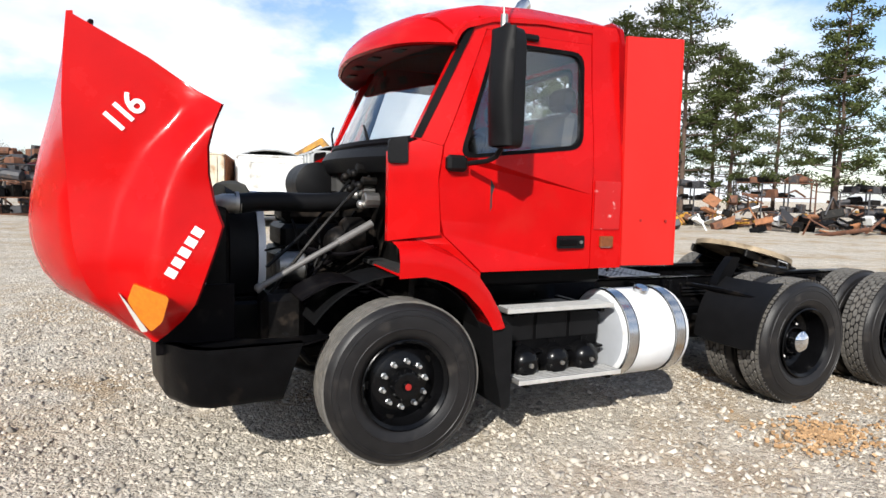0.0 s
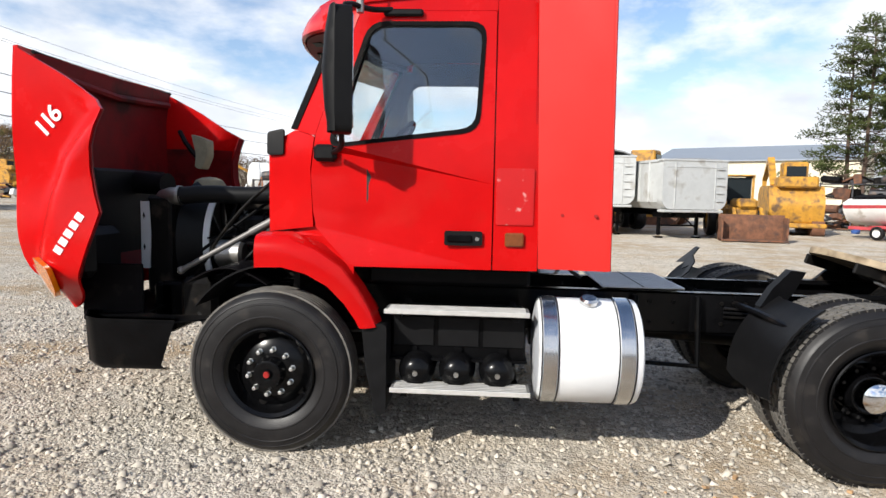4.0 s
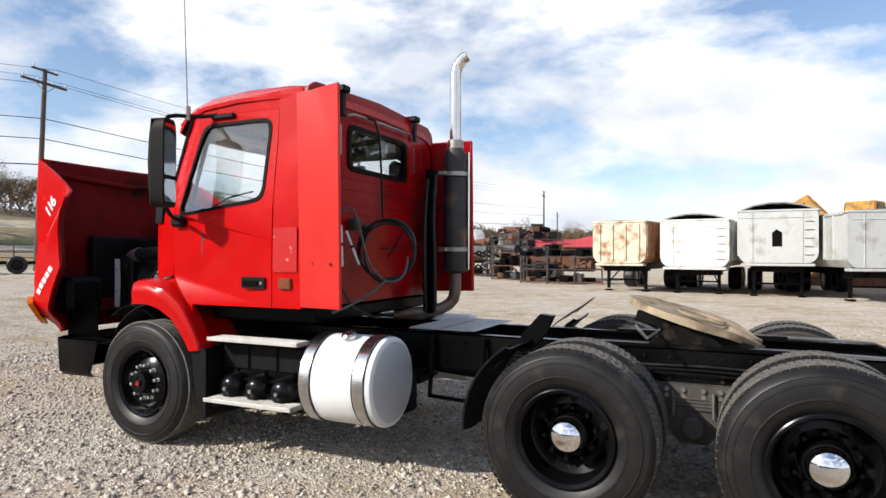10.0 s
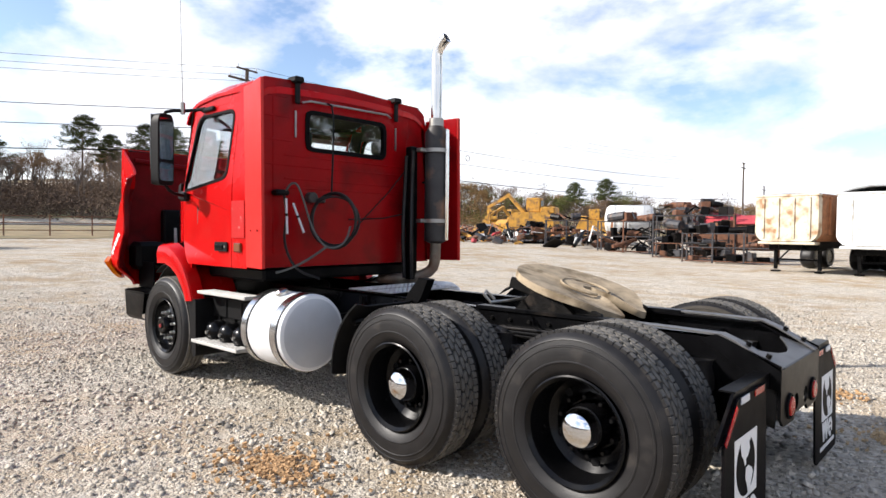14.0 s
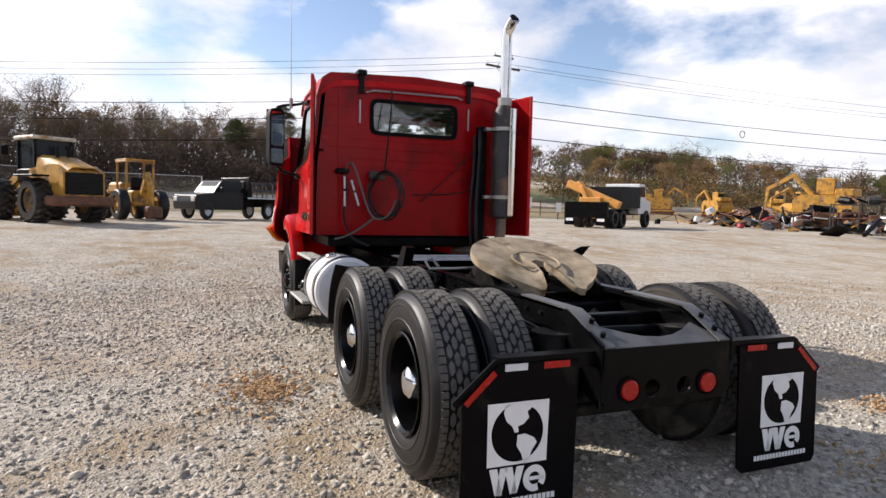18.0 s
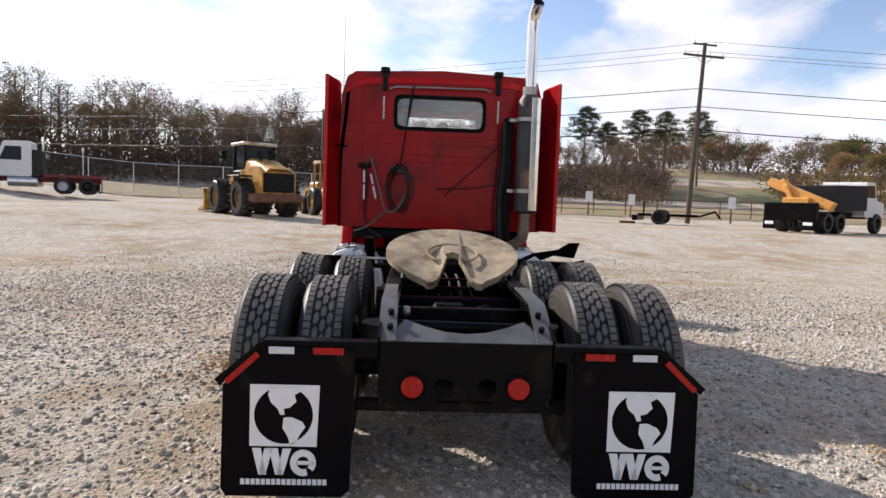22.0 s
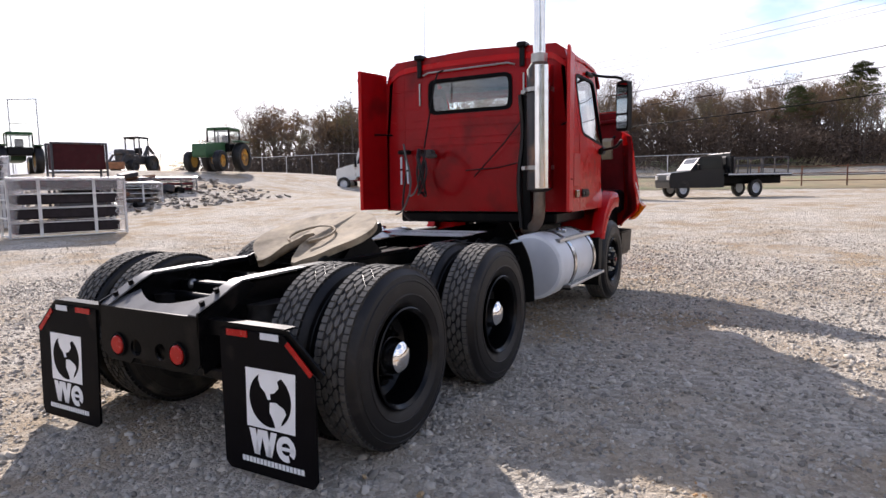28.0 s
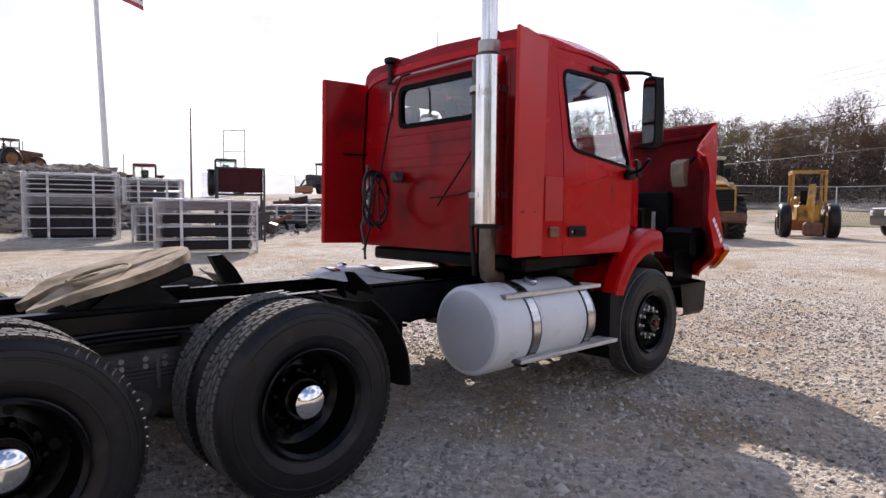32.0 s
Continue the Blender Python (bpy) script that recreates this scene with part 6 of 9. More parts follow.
def leaf_material(name, color, var=0.35, thin=0.0):
    m = bpy.data.materials.new(name)
    m.use_nodes = True
    n, l = m.node_tree.nodes, m.node_tree.links
    b = n["Principled BSDF"]
    b.inputs["Roughness"].default_value, b.inputs["Specular IOR Level"].default_value = 0.85, 0.12
    g, hsv, mr = n.new("ShaderNodeNewGeometry"), n.new("ShaderNodeHueSaturation"), n.new("ShaderNodeMapRange")
    mr.inputs["To Min"].default_value, mr.inputs["To Max"].default_value = 1 - var, 1 + var
    hsv.inputs["Color"].default_value = (*color, 1)
    l.new(g.outputs["Random Per Island"], mr.inputs["Value"])
    l.new(mr.outputs["Result"], hsv.inputs["Value"])
    l.new(hsv.outputs["Color"], b.inputs["Base Color"])
    if thin:
        through_leaf, both_ways = n.new("ShaderNodeBsdfTranslucent"), n.new("ShaderNodeMixShader")
        both_ways.inputs["Fac"].default_value = thin
        l.new(hsv.outputs["Color"], through_leaf.inputs["Color"])
        l.new(b.outputs["BSDF"], both_ways.inputs[1])
        l.new(through_leaf.outputs["BSDF"], both_ways.inputs[2])
        l.new(both_ways.outputs["Shader"], n["Material Output"].inputs["Surface"])
    return m


NEEDLES = leaf_material("pine_needles", (0.056, 0.068, 0.022))
TWIGS = leaf_material("bare_brown_twigs", (0.150, 0.108, 0.080), thin=0.35)
WOOD_LEAVES = leaf_material("dull_brown_oak_leaves", (0.165, 0.108, 0.064), thin=0.35)
WOOD_OLIVE = leaf_material("dull_olive_brown_leaves", (0.135, 0.115, 0.060), thin=0.35)
BRUSH = leaf_material("dark_brown_brush", (0.105, 0.080, 0.066), thin=0.35)
OAK_LEAVES = leaf_material("dry_rust_brown_leaves", (0.24, 0.15, 0.07), thin=0.35)
OLIVE = leaf_material("olive_green_leaves", (0.13, 0.13, 0.045), thin=0.35)


def raw_mesh(name, verts, faces, mats, index=None, smooth=False):
    me = bpy.data.meshes.new(name)
    me.from_pydata(verts, [], faces)
    for m in mats:
        me.materials.append(m)
    if index is not None:
        me.polygons.foreach_set("material_index", np.asarray(index, dtype=np.int32))
    if smooth:
        me.shade_smooth()
    return me


# ---- trees ----
def tuft(rnd, c, r, n, size, flat=1.0, slim=0.45):
    """n small leaf blades round c."""
    vs, fs = [], []
    for _ in range(n):
        d = Vector((rnd.gauss(0, 1), rnd.gauss(0, 1), rnd.gauss(0, flat)))
        d = d.normalized() * r * rnd.random() ** 0.5
        p = Vector(c) + d
        a = Vector((rnd.uniform(-1, 1), rnd.uniform(-1, 1), rnd.uniform(-0.6, 1))).normalized() * size * rnd.uniform(0.6, 1.4)
        b = a.orthogonal().normalized() * size * slim
        k = len(vs)
        vs += [tuple(p - b * 0.5), tuple(p + a * 0.5 + b * 0.4), tuple(p + a), tuple(p + a * 0.5 - b * 0.6)]
        fs.append((k, k + 1, k + 2, k + 3))
    return vs, fs


def pine_meshes(seed, height, low, wide=1.0):
    rnd = random.Random(seed)
    wood = Shape()
    bend = [(rnd.uniform(-0.25, 0.25), rnd.uniform(-0.25, 0.25)) for _ in range(7)]
    trunk = [(bend[i][0] * i / 6, bend[i][1] * i / 6, height * i / 6) for i in range(7)]
    wood.tube(trunk, [0.20 - 0.027 * i for i in range(7)], 8, 0)
    vs, fs = [], []
    for k in range(46):
        q = low + (1 - low) * (k / 45) ** 0.9
        z = height * q
        a = k * 2.4 + rnd.uniform(-0.4, 0.4)
        length = wide * (3.9 * (1 - q) ** 0.62 + 0.5) * rnd.uniform(0.55, 1.15)
        i = min(5, int(q * 6))
        cx, cy = trunk[i][0], trunk[i][1]
        tip = (cx + length * math.cos(a), cy + length * math.sin(a), z + length * rnd.uniform(0.0, 0.35))
        wood.tube([(cx, cy, z - 0.1), ((cx + tip[0]) / 2, (cy + tip[1]) / 2, z + 0.02), tip], [0.05, 0.035, 0.012], 5)
        for t in (0.45, 0.7, 0.9, 1.05):
            if rnd.random() < 0.33:
                continue
            c = (cx + (tip[0] - cx) * t + rnd.uniform(-0.2, 0.2), cy + (tip[1] - cy) * t + rnd.uniform(-0.2, 0.2), z + (tip[2] - z) * t + rnd.uniform(0, 0.25))
            v, f = tuft(rnd, c, 0.62, 56, 0.30, 0.32, 0.36)
            fs += [tuple(i2 + len(vs) for i2 in g) for g in f]
            vs += v
    return mesh_of("trunk", wood, PINE_BARK), raw_mesh("crown", vs, fs, [NEEDLES])


def bare_meshes(seed, height, leaf, amount, spread=1.0):
    rnd = random.Random(seed)
    wood = Shape()
    vs, fs = [], []

    def limb(p, d, length, r, depth):
        q = p + d * length * 0.5 + Vector((rnd.uniform(-1, 1), rnd.uniform(-1, 1), 0)) * length * 0.06
        e = p + d * length
        wood.tube([p, q, e] if depth < 2 else [p, e], [r, r * 0.8, r * 0.55] if depth < 2 else [r, r * 0.55], 6 if depth == 0 else 4 if depth == 1 else 3)
        if depth >= 3:
            v, f = tuft(rnd, e, 0.75, amount, 0.44, 0.8, 0.16) if leaf is TWIGS else tuft(rnd, e, 0.75, amount, 0.30, 0.8)
            k = len(vs)
            vs.extend(v)
            fs.extend(tuple(i + k for i in g) for g in f)
            return
        for _ in range(3 if depth else 5):
            nd = (d + Vector((rnd.gauss(0, 0.5), rnd.gauss(0, 0.5), rnd.uniform(0.0, 0.5))) * spread).normalized()
            limb(p + d * length * rnd.uniform(0.55, 1.0), nd, length * rnd.uniform(0.5, 0.72), r * 0.5, depth + 1)

    limb(Vector((0, 0, 0)), Vector((rnd.uniform(-0.06, 0.06), rnd.uniform(-0.06, 0.06), 1)).normalized(), height * 0.45, height * 0.014, 0)
    return mesh_of("trunk", wood, BARK), raw_mesh("crown", vs, fs, [leaf])


def slender_meshes(seed, height, leaf, amount):
    """A forest-grown tree: a long bare stem under a small rounded crown."""
    rnd = random.Random(seed)
    wood = Shape()
    vs, fs = [], []
    lean = (rnd.uniform(-0.5, 0.5), rnd.uniform(-0.5, 0.5))
    stem = [(lean[0] * (i / 6) ** 2 + rnd.uniform(-0.08, 0.08), lean[1] * (i / 6) ** 2 + rnd.uniform(-0.08, 0.08), height * i / 6) for i in range(7)]
    wood.tube(stem, [0.19 - 0.024 * i for i in range(7)], 6, 0)
    for k in range(18):
        q = 0.42 + 0.56 * k / 17
        i = min(5, int(q * 6))
        base = Vector(stem[i]).lerp(Vector(stem[i + 1]), q * 6 - i)
        a = 2.4 * k + rnd.uniform(-0.5, 0.5)
        length = height * (0.07 + 0.13 * math.sin(math.pi * min(1.0, (q - 0.36) / 0.64))) * rnd.uniform(0.6, 1.15)
        tip = base + Vector((length * math.cos(a), length * math.sin(a), length * rnd.uniform(0.4, 1.0)))
        wood.tube([base, (base + tip) / 2 + Vector((0, 0, -0.1)), tip], [0.05, 0.035, 0.012], 4)
        if k < 3:
            continue
        for t in (0.6, 1.0):
            v, f = tuft(rnd, base.lerp(tip, t), 0.75, amount, 0.27, 0.7)
            fs += [tuple(j + len(vs) for j in g) for g in f]
            vs += v
    return mesh_of("trunk", wood, BARK), raw_mesh("crown", vs, fs, [leaf])


PINES = [pine_meshes(11 + k, h, lo) for k, (h, lo) in enumerate(((14.0, 0.20), (12.5, 0.15), (15.5, 0.22)))]
PINES.append(pine_meshes(14, 13.0, 0.58, 1.45))
BARES = [bare_meshes(31, 11, TWIGS, 10), bare_meshes(32, 12, TWIGS, 13), bare_meshes(33, 10, OAK_LEAVES, 46, 1.2), bare_meshes(34, 12, OLIVE, 30, 1.1)]


def plant(kind, x, y, size, turn, label, category, group):
    t = thing("pine_tree" if "pine" in label else "bare_tree", label, category, Matrix.Translation((x, y, rise(x, y) - 0.1)) @ Matrix.Rotation(turn, 4, "Z") @ Matrix.Scale(size, 4), group)
    for name, me in zip(("trunk", "crown"), kind):
        o = new(name, me)
        o.parent = t
    return t


rnd = random.Random(7)
# row of pines beyond the scrap, east
for k in range(22):
    a = radians(25 + 36 * k / 21 + rnd.uniform(-0.9, 0.9))
    d = rnd.uniform(43, 53) if k < 20 else 46
    size, turn = (rnd.uniform(0.82, 1.10) if k < 19 else 0.80), rnd.uniform(0, 6)
    if k in (4, 7, 9, 13, 17):
        continue
    size *= 0.84 if k < 12 else 1.0
    plant(PINES[k % 3], -3 + d * math.cos(a), -4.6 + d * math.sin(a), size, turn, "tall green pine tree behind the scrap heap", "tree", "pines behind the yard")
# trees standing out of the far edge
for x, y, k, s in ((-70, 46, 3, 0.62), (-69, 51, 2, 0.7), (-71, 57, 2, 0.7), (-68, 62, 2, 0.7), (-70, 57, 3, 0.66), (-67, 72, 3, 0.7), (-68, 84, 2, 0.7), (-70, 66, 3, 0.68)):
    plant(BARES[k], x, y, s, rnd.uniform(0, 6), "half-bare roadside tree with olive brown leaves", "tree", "roadside trees")
for x, y, s in ((-80, 22.5, 1.02), (-80, 25.6, 0.82), (-80, 29.8, 0.98), (-80, 33.7, 0.98), (-80, 38.4, 1.0), (-76, 3, 0.8), (-81, 9, 1.0), (-77, 12.5, 0.75), (-36, 70, 0.75), (-40, 69, 0.7)):
    plant(PINES[3], x, y, s * 0.76, rnd.uniform(0, 6), "tall bare-stemmed pine tree at the wood's edge", "tree", "pines at the wood's edge")


def woods(name, spots, kinds, label, seed, sink=0.2):
    """Many trees joined into one mesh."""
    r2 = random.Random(seed)
    vs, fs, mi, mats = [], [], [], []
    base = 0
    data = []
    for trunk, crown in kinds:
        pack = []
        for me in (trunk, crown):
            co = np.empty(len(me.vertices) * 3)
            me.vertices.foreach_get("co", co)
            faces = [tuple(p.vertices) for p in me.polygons]
            if me.materials[0] not in mats:
                mats.append(me.materials[0])
            pack.append((co.reshape(-1, 3), faces, mats.index(me.materials[0])))
        data.append(pack)
    for x, y, s in spots:
        pack = data[r2.randrange(len(data))]
        a = r2.uniform(0, 6.28)
        c, sn = math.cos(a), math.sin(a)
        for co, faces, m in pack:
            q = co * s
            w = np.stack([q[:, 0] * c - q[:, 1] * sn + x, q[:, 0] * sn + q[:, 1] * c + y, q[:, 2] + rise(x, y) - sink * s], 1)
            vs.append(w)
            fs += [tuple(i + base for i in f) for f in faces]
            mi += [m] * len(faces)
            base += len(w)
    ob = new(name, raw_mesh(name, np.concatenate(vs).tolist(), fs, mats, mi))
    return tagged(ob, label, "woods", kind="stuff")


small_bares = [bare_meshes(51, 13, TWIGS, 16, 0.8), bare_meshes(52, 14.5, TWIGS, 13, 0.65), bare_meshes(53, 12, WOOD_LEAVES, 24, 1.0), bare_meshes(54, 13, WOOD_LEAVES, 20, 0.9)]
spots = []
for k in range(420):
    a = radians(158 + 74 * rnd.random())
    d = rnd.uniform(76, 104)
    spots.append((d * math.cos(a), d * math.sin(a), rnd.uniform(0.55, 0.86) * (1 - 0.35 * ramp(224, 232, math.degrees(a))) * (0.64 + 0.36 * ramp(168, 178, math.degrees(a)))))
woods("bare_winter_woods", spots[:330], small_bares + [BARES[0]], "belt of bare brown winter woods beyond the road", 3)
tall_spots = []
for k in range(210):
    a = 172 + 58 * rnd.random()
    d = rnd.uniform(72, 92)
    tall_spots.append((d * math.cos(radians(a)), d * math.sin(radians(a)), rnd.uniform(0.40, 0.56) * (1 + 0.42 * ramp(192, 212, a)) * (1 - 0.55 * ramp(215, 226, a))))
woods("tall_wood_edge", tall_spots, [slender_meshes(61, 14, WOOD_OLIVE, 26), slender_meshes(62, 15, WOOD_LEAVES, 22), slender_meshes(63, 13, TWIGS, 22), slender_meshes(64, 16, WOOD_OLIVE, 20)], "edge of tall bare-stemmed trees with thin olive brown crowns", 8)
spots = [(d * math.cos(a), d * math.sin(a), rnd.uniform(0.8, 1.15)) for a, d in ((radians(rnd.uniform(100, 162)), rnd.uniform(112, 150)) for _ in range(140))]
woods("far_tree_line", spots, [small_bares[0], small_bares[2], BARES[3], BARES[2]], "low far line of bare and olive trees", 5, 4.0)

# undergrowth and grass beyond the yard
vs, fs, mi = [], [], []
for k in range(5200):
    a = radians(rnd.uniform(157, 233) if k < 3900 else rnd.uniform(98, 162))
    d = rnd.uniform(70, 98) if k < 3900 else rnd.uniform(108, 140)
    x, y = d * math.cos(a), d * math.sin(a)
    tall = (1.4 + 2.6 * ramp(168, 180, math.degrees(a))) * (1 - 0.65 * ramp(220, 231, math.degrees(a))) if k < 3900 else 4.6
    v, f = tuft(rnd, (x, y, rise(x, y) + tall * rnd.random() ** 1.2), 1.8, 36, 0.36, 0.6)
    fs += [tuple(i + len(vs) for i in g) for g in f]
    vs += v
    mi += [0 if k < 3900 and math.degrees(a) > 172 else 1] * len(f)
tagged(new("undergrowth", raw_mesh("undergrowth", vs, fs, [BRUSH, TWIGS], mi)), "brown undergrowth below the woods", "undergrowth", kind="stuff")


vs, fs, mi = [], [], []
for k in range(520):
    x, y = rnd.uniform(-78, -67), rnd.uniform(46, 100)
    v, f = tuft(rnd, (x, y, rise(x, y) + (3.2 + 2.6 * math.sin(0.33 * y) * math.sin(0.13 * y + 1)) * rnd.random() ** 1.2), 1.5, 30, 0.42, 0.7)
    fs += [tuple(i + len(vs) for i in g) for g in f]
    vs += v
    mi += [rnd.choice((0, 1, 1))] * len(f)
tagged(new("roadside_thicket", raw_mesh("roadside_thicket", vs, fs, [OLIVE, OAK_LEAVES], mi)), "olive and rust brown thicket along the road", "thicket", kind="stuff")


def strip(name, pts, width, mat, label, category, lift=0.03):
    s = Shape()
    rows = []
    for i, (x, y) in enumerate(pts):
        d = Vector((pts[min(i + 1, len(pts) - 1)][0] - pts[max(i - 1, 0)][0], pts[min(i + 1, len(pts) - 1)][1] - pts[max(i - 1, 0)][1])).normalized()
        n2 = Vector((-d.y, d.x))
        rows.append([(x + n2.x * width * t, y + n2.y * width * t, rise(x + n2.x * width * t, y + n2.y * width * t) + lift) for t in (-0.5, -0.3, -0.1, 0.1, 0.3, 0.5)])
    return tagged(part(name, s.sheet(rows), mat), label, category, kind="structure")


strip("verge", [(-46 + 0.0006 * (y - 10) ** 2 * 0, y) for y in range(-90, 131, 5)], 15, DRY_GRASS, "dry tan winter grass verge", "grass", 0.02)
strip("far_field", [(-96, y) for y in range(-120, 200, 10)], 60, DRY_GRASS, "dry tan field beyond the road", "field", 0.02)
strip("wood_floor", [(-100, y) for y in range(-110, 31, 10)], 54, material("brown_leaf_litter", (0.085, 0.06, 0.045), 0.95, 0, 0.4, 0.8, 0.3, 4), "brown leaf litter under the woods", "ground", 0.06)
strip("road", [(-60, y) for y in range(-140, 240, 5)], 8, ASPHALT, "grey asphalt road beyond the yard", "road", 0.05)


# ---- vehicles and machines ----
def axle_wheel(name, x, y, r, w, parent, rim_mat=BLACK_GLOSS, label=""):
    s = 1 if y > 0 else -1
    t = part(name, Shape().lathe([(-w / 2, 0.58 * r), (-w / 2, 0.88 * r), (-w / 2 + 0.12 * w, 0.97 * r), (-w / 4, r), (w / 4, r), (w / 2 - 0.12 * w, 0.97 * r), (w / 2, 0.88 * r), (w / 2, 0.58 * r)], (x, y, r), axis="y", seg=24, closed=True), RUBBER, parent, label)
    part("rim", Shape().lathe([(-s * w * 0.45, 0.6 * r), (s * w * 0.36, 0.6 * r), (s * w * 0.30, 0.52 * r), (s * w * 0.1, 0.42 * r), (s * w * 0.12, 0.2 * r), (s * w * 0.3, 0.17 * r), (s * w * 0.3, 0.0)], (x, y, r), axis="y", seg=20), rim_mat, t)
    return t


def big_lugs(x, y, r, w, parent):
    s = Shape()
    for k in range(18):
        a = 2 * math.pi * k / 18
        for e in (-1, 1):
            s.box(-0.05, 0.05, -w * 0.27, w * 0.27, r - 0.03, r + 0.025, 0, m=Matrix.Translation((x, y + e * w * 0.24, r)) @ Matrix.Rotation(a + e * 0.08, 4, "Y") @ Matrix.Rotation(e * 0.5, 4, "Z"))
    part("tread", s, RUBBER_DUSTY, parent)


def dump_trailer(x, y, yaw, body_mat, face_mat, w=2.5, z0=1.15, z1=2.95, length=8.0, label="", arch=0.2, hole=False, nose=0.25, ribs=False):
    """Front face at the origin towards -x, body behind it along +x."""
    t = thing("dump_trailer", label, "trailer", pose(x, y, rise(x, y), 0, 0, yaw), "dump trailers in a row")
    h = w / 2
    face = [(-h, z0 + 0.25), (-h + 0.2, z0), (h - 0.2, z0), (h, z0 + 0.25), (h, z1), (-h, z1)]
    part("front_wall", Shape().plate(rounded(face, 0.18), (), -nose, 0.06, at=lambda u, v, q: (q, u, v)), face_mat, t)
    part("body", Shape().plate(face, (), 0.06, length, at=lambda u, v, q: (q, u, v)), body_mat, t)
    top = [[(xx, h * tt, z1 + 0.02 + arch * (1 - tt * tt)) for tt in (-1, -0.6, -0.2, 0.2, 0.6, 1)] for xx in (-nose, length * 0.5, length)]
    part("tarp", Shape().sheet(top, (0, 0, -0.05)), TARP, t, "grey tarpaulin over the load")
    part("top_rail", Shape().box(-nose - 0.03, 0.1, -h - 0.03, h + 0.03, z1 - 0.05, z1 + 0.03, 0.02), face_mat, t)
    for yy in (-h - 0.02, h + 0.02):
        part("side_rail", Shape().box(0, length, yy - 0.03, yy + 0.03, z1 - 0.08, z1 + 0.02, 0.01), body_mat, t)
        for xx in np.arange(0.7, length, 0.9):
            part("side_rib", Shape().box(xx - 0.05, xx + 0.05, yy - 0.05, yy + 0.05, z0 + 0.25, z1 - 0.05, 0.01), body_mat, t)
    if ribs:
        for yy in np.linspace(-h + 0.3, h - 0.3, 4):
            part("face_rib", Shape().box(-nose - 0.05, -nose, yy - 0.05, yy + 0.05, z0 + 0.1, z1 - 0.1, 0.01), face_mat, t)
    else:
        for yy in (-h * 0.62, h * 0.62):
            part("face_fold", Shape().box(-nose - 0.025, -nose, yy - 0.02, yy + 0.02, z0 + 0.05, z1 - 0.08, 0.008), face_mat, t)
        part("face_belt", Shape().box(-nose - 0.02, -nose, -h + 0.1, h - 0.1, z1 - 0.28, z1 - 0.25, 0.006), face_mat, t)
        for k in range(5):
            part("ladder_rung", Shape().box(-nose - 0.06, -nose, -h * 0.88, -h * 0.66, z0 + 0.3 + 0.3 * k, z0 + 0.34 + 0.3 * k, 0.01), face_mat, t)
    if hole:
        part("face_opening", Shape().plate([(0.16, 0.45), (0.16, 0.95), (0.02, 1.08), (-0.16, 0.95), (-0.16, 0.45)], (), -nose - 0.012, -nose - 0.004, at=lambda u, v, q: (q, u, v + z0 + 0.15)), FLAP, t, "dark opening in the front wall")
    part("chassis", Shape().box(0.2, length, -0.45, 0.45, z0 - 0.3, z0 - 0.02, 0.02), BLACK, t)
    part("underbox", Shape().box(0.4, 1.2, -0.9, 0.9, z0 - 0.35, z0, 0.03), BLACK, t)
    for yy in (-0.8, 0.8):
        g = part("landing_leg", Shape().box(0.75, 0.87, yy - 0.06, yy + 0.06, 0.1, z0 - 0.05, 0.01), BLACK, t)
        part("foot", Shape().box(0.65, 0.97, yy - 0.13, yy + 0.13, 0.0, 0.06, 0.01), BLACK, g)
        part("brace", Shape().cyl((0.81, yy, 0.35), (1.6, yy * 0.5, z0 - 0.1), 0.03, seg=6), BLACK, g)
    part("leg_cross", Shape().box(0.79, 0.83, -0.8, 0.8, 0.45, 0.52), BLACK, t)
    for xx in (length - 2.6, length - 1.3):
        for yy in (-0.95, 0.95):
            axle_wheel("wheel", xx, yy, 0.50, 0.55, t)
    part("bumper_plate", Shape().box(-nose, 0.2, -h + 0.1, h - 0.1, z0 - 0.12, z0 - 0.02, 0.02), face_mat, t)
    return t


dump_trailer(-3.3, 22.2, 80, RUST_LIGHT, CREAM, 2.25, 1.2, 2.92, 7.0, "cream dump trailer streaked with rust", 0.05, ribs=True)
dump_trailer(-0.4, 22.0, 84, WHITE, WHITE, 2.55, 1.1, 2.95, 8.0, "white dump trailer with a grey tarpaulin", 0.25)
dump_trailer(2.45, 21.2, 86, SILVER, SILVER, 2.6, 1.28, 3.2, 8.0, "silver aluminium dump trailer with an opening in its front wall", 0.3, hole=True)
dump_trailer(5.55, 19.8, 102, SILVER, SILVER, 2.6, 1.15, 3.0, 9.0, "silver aluminium dump trailer, weathered", 0.05, nose=0.35)


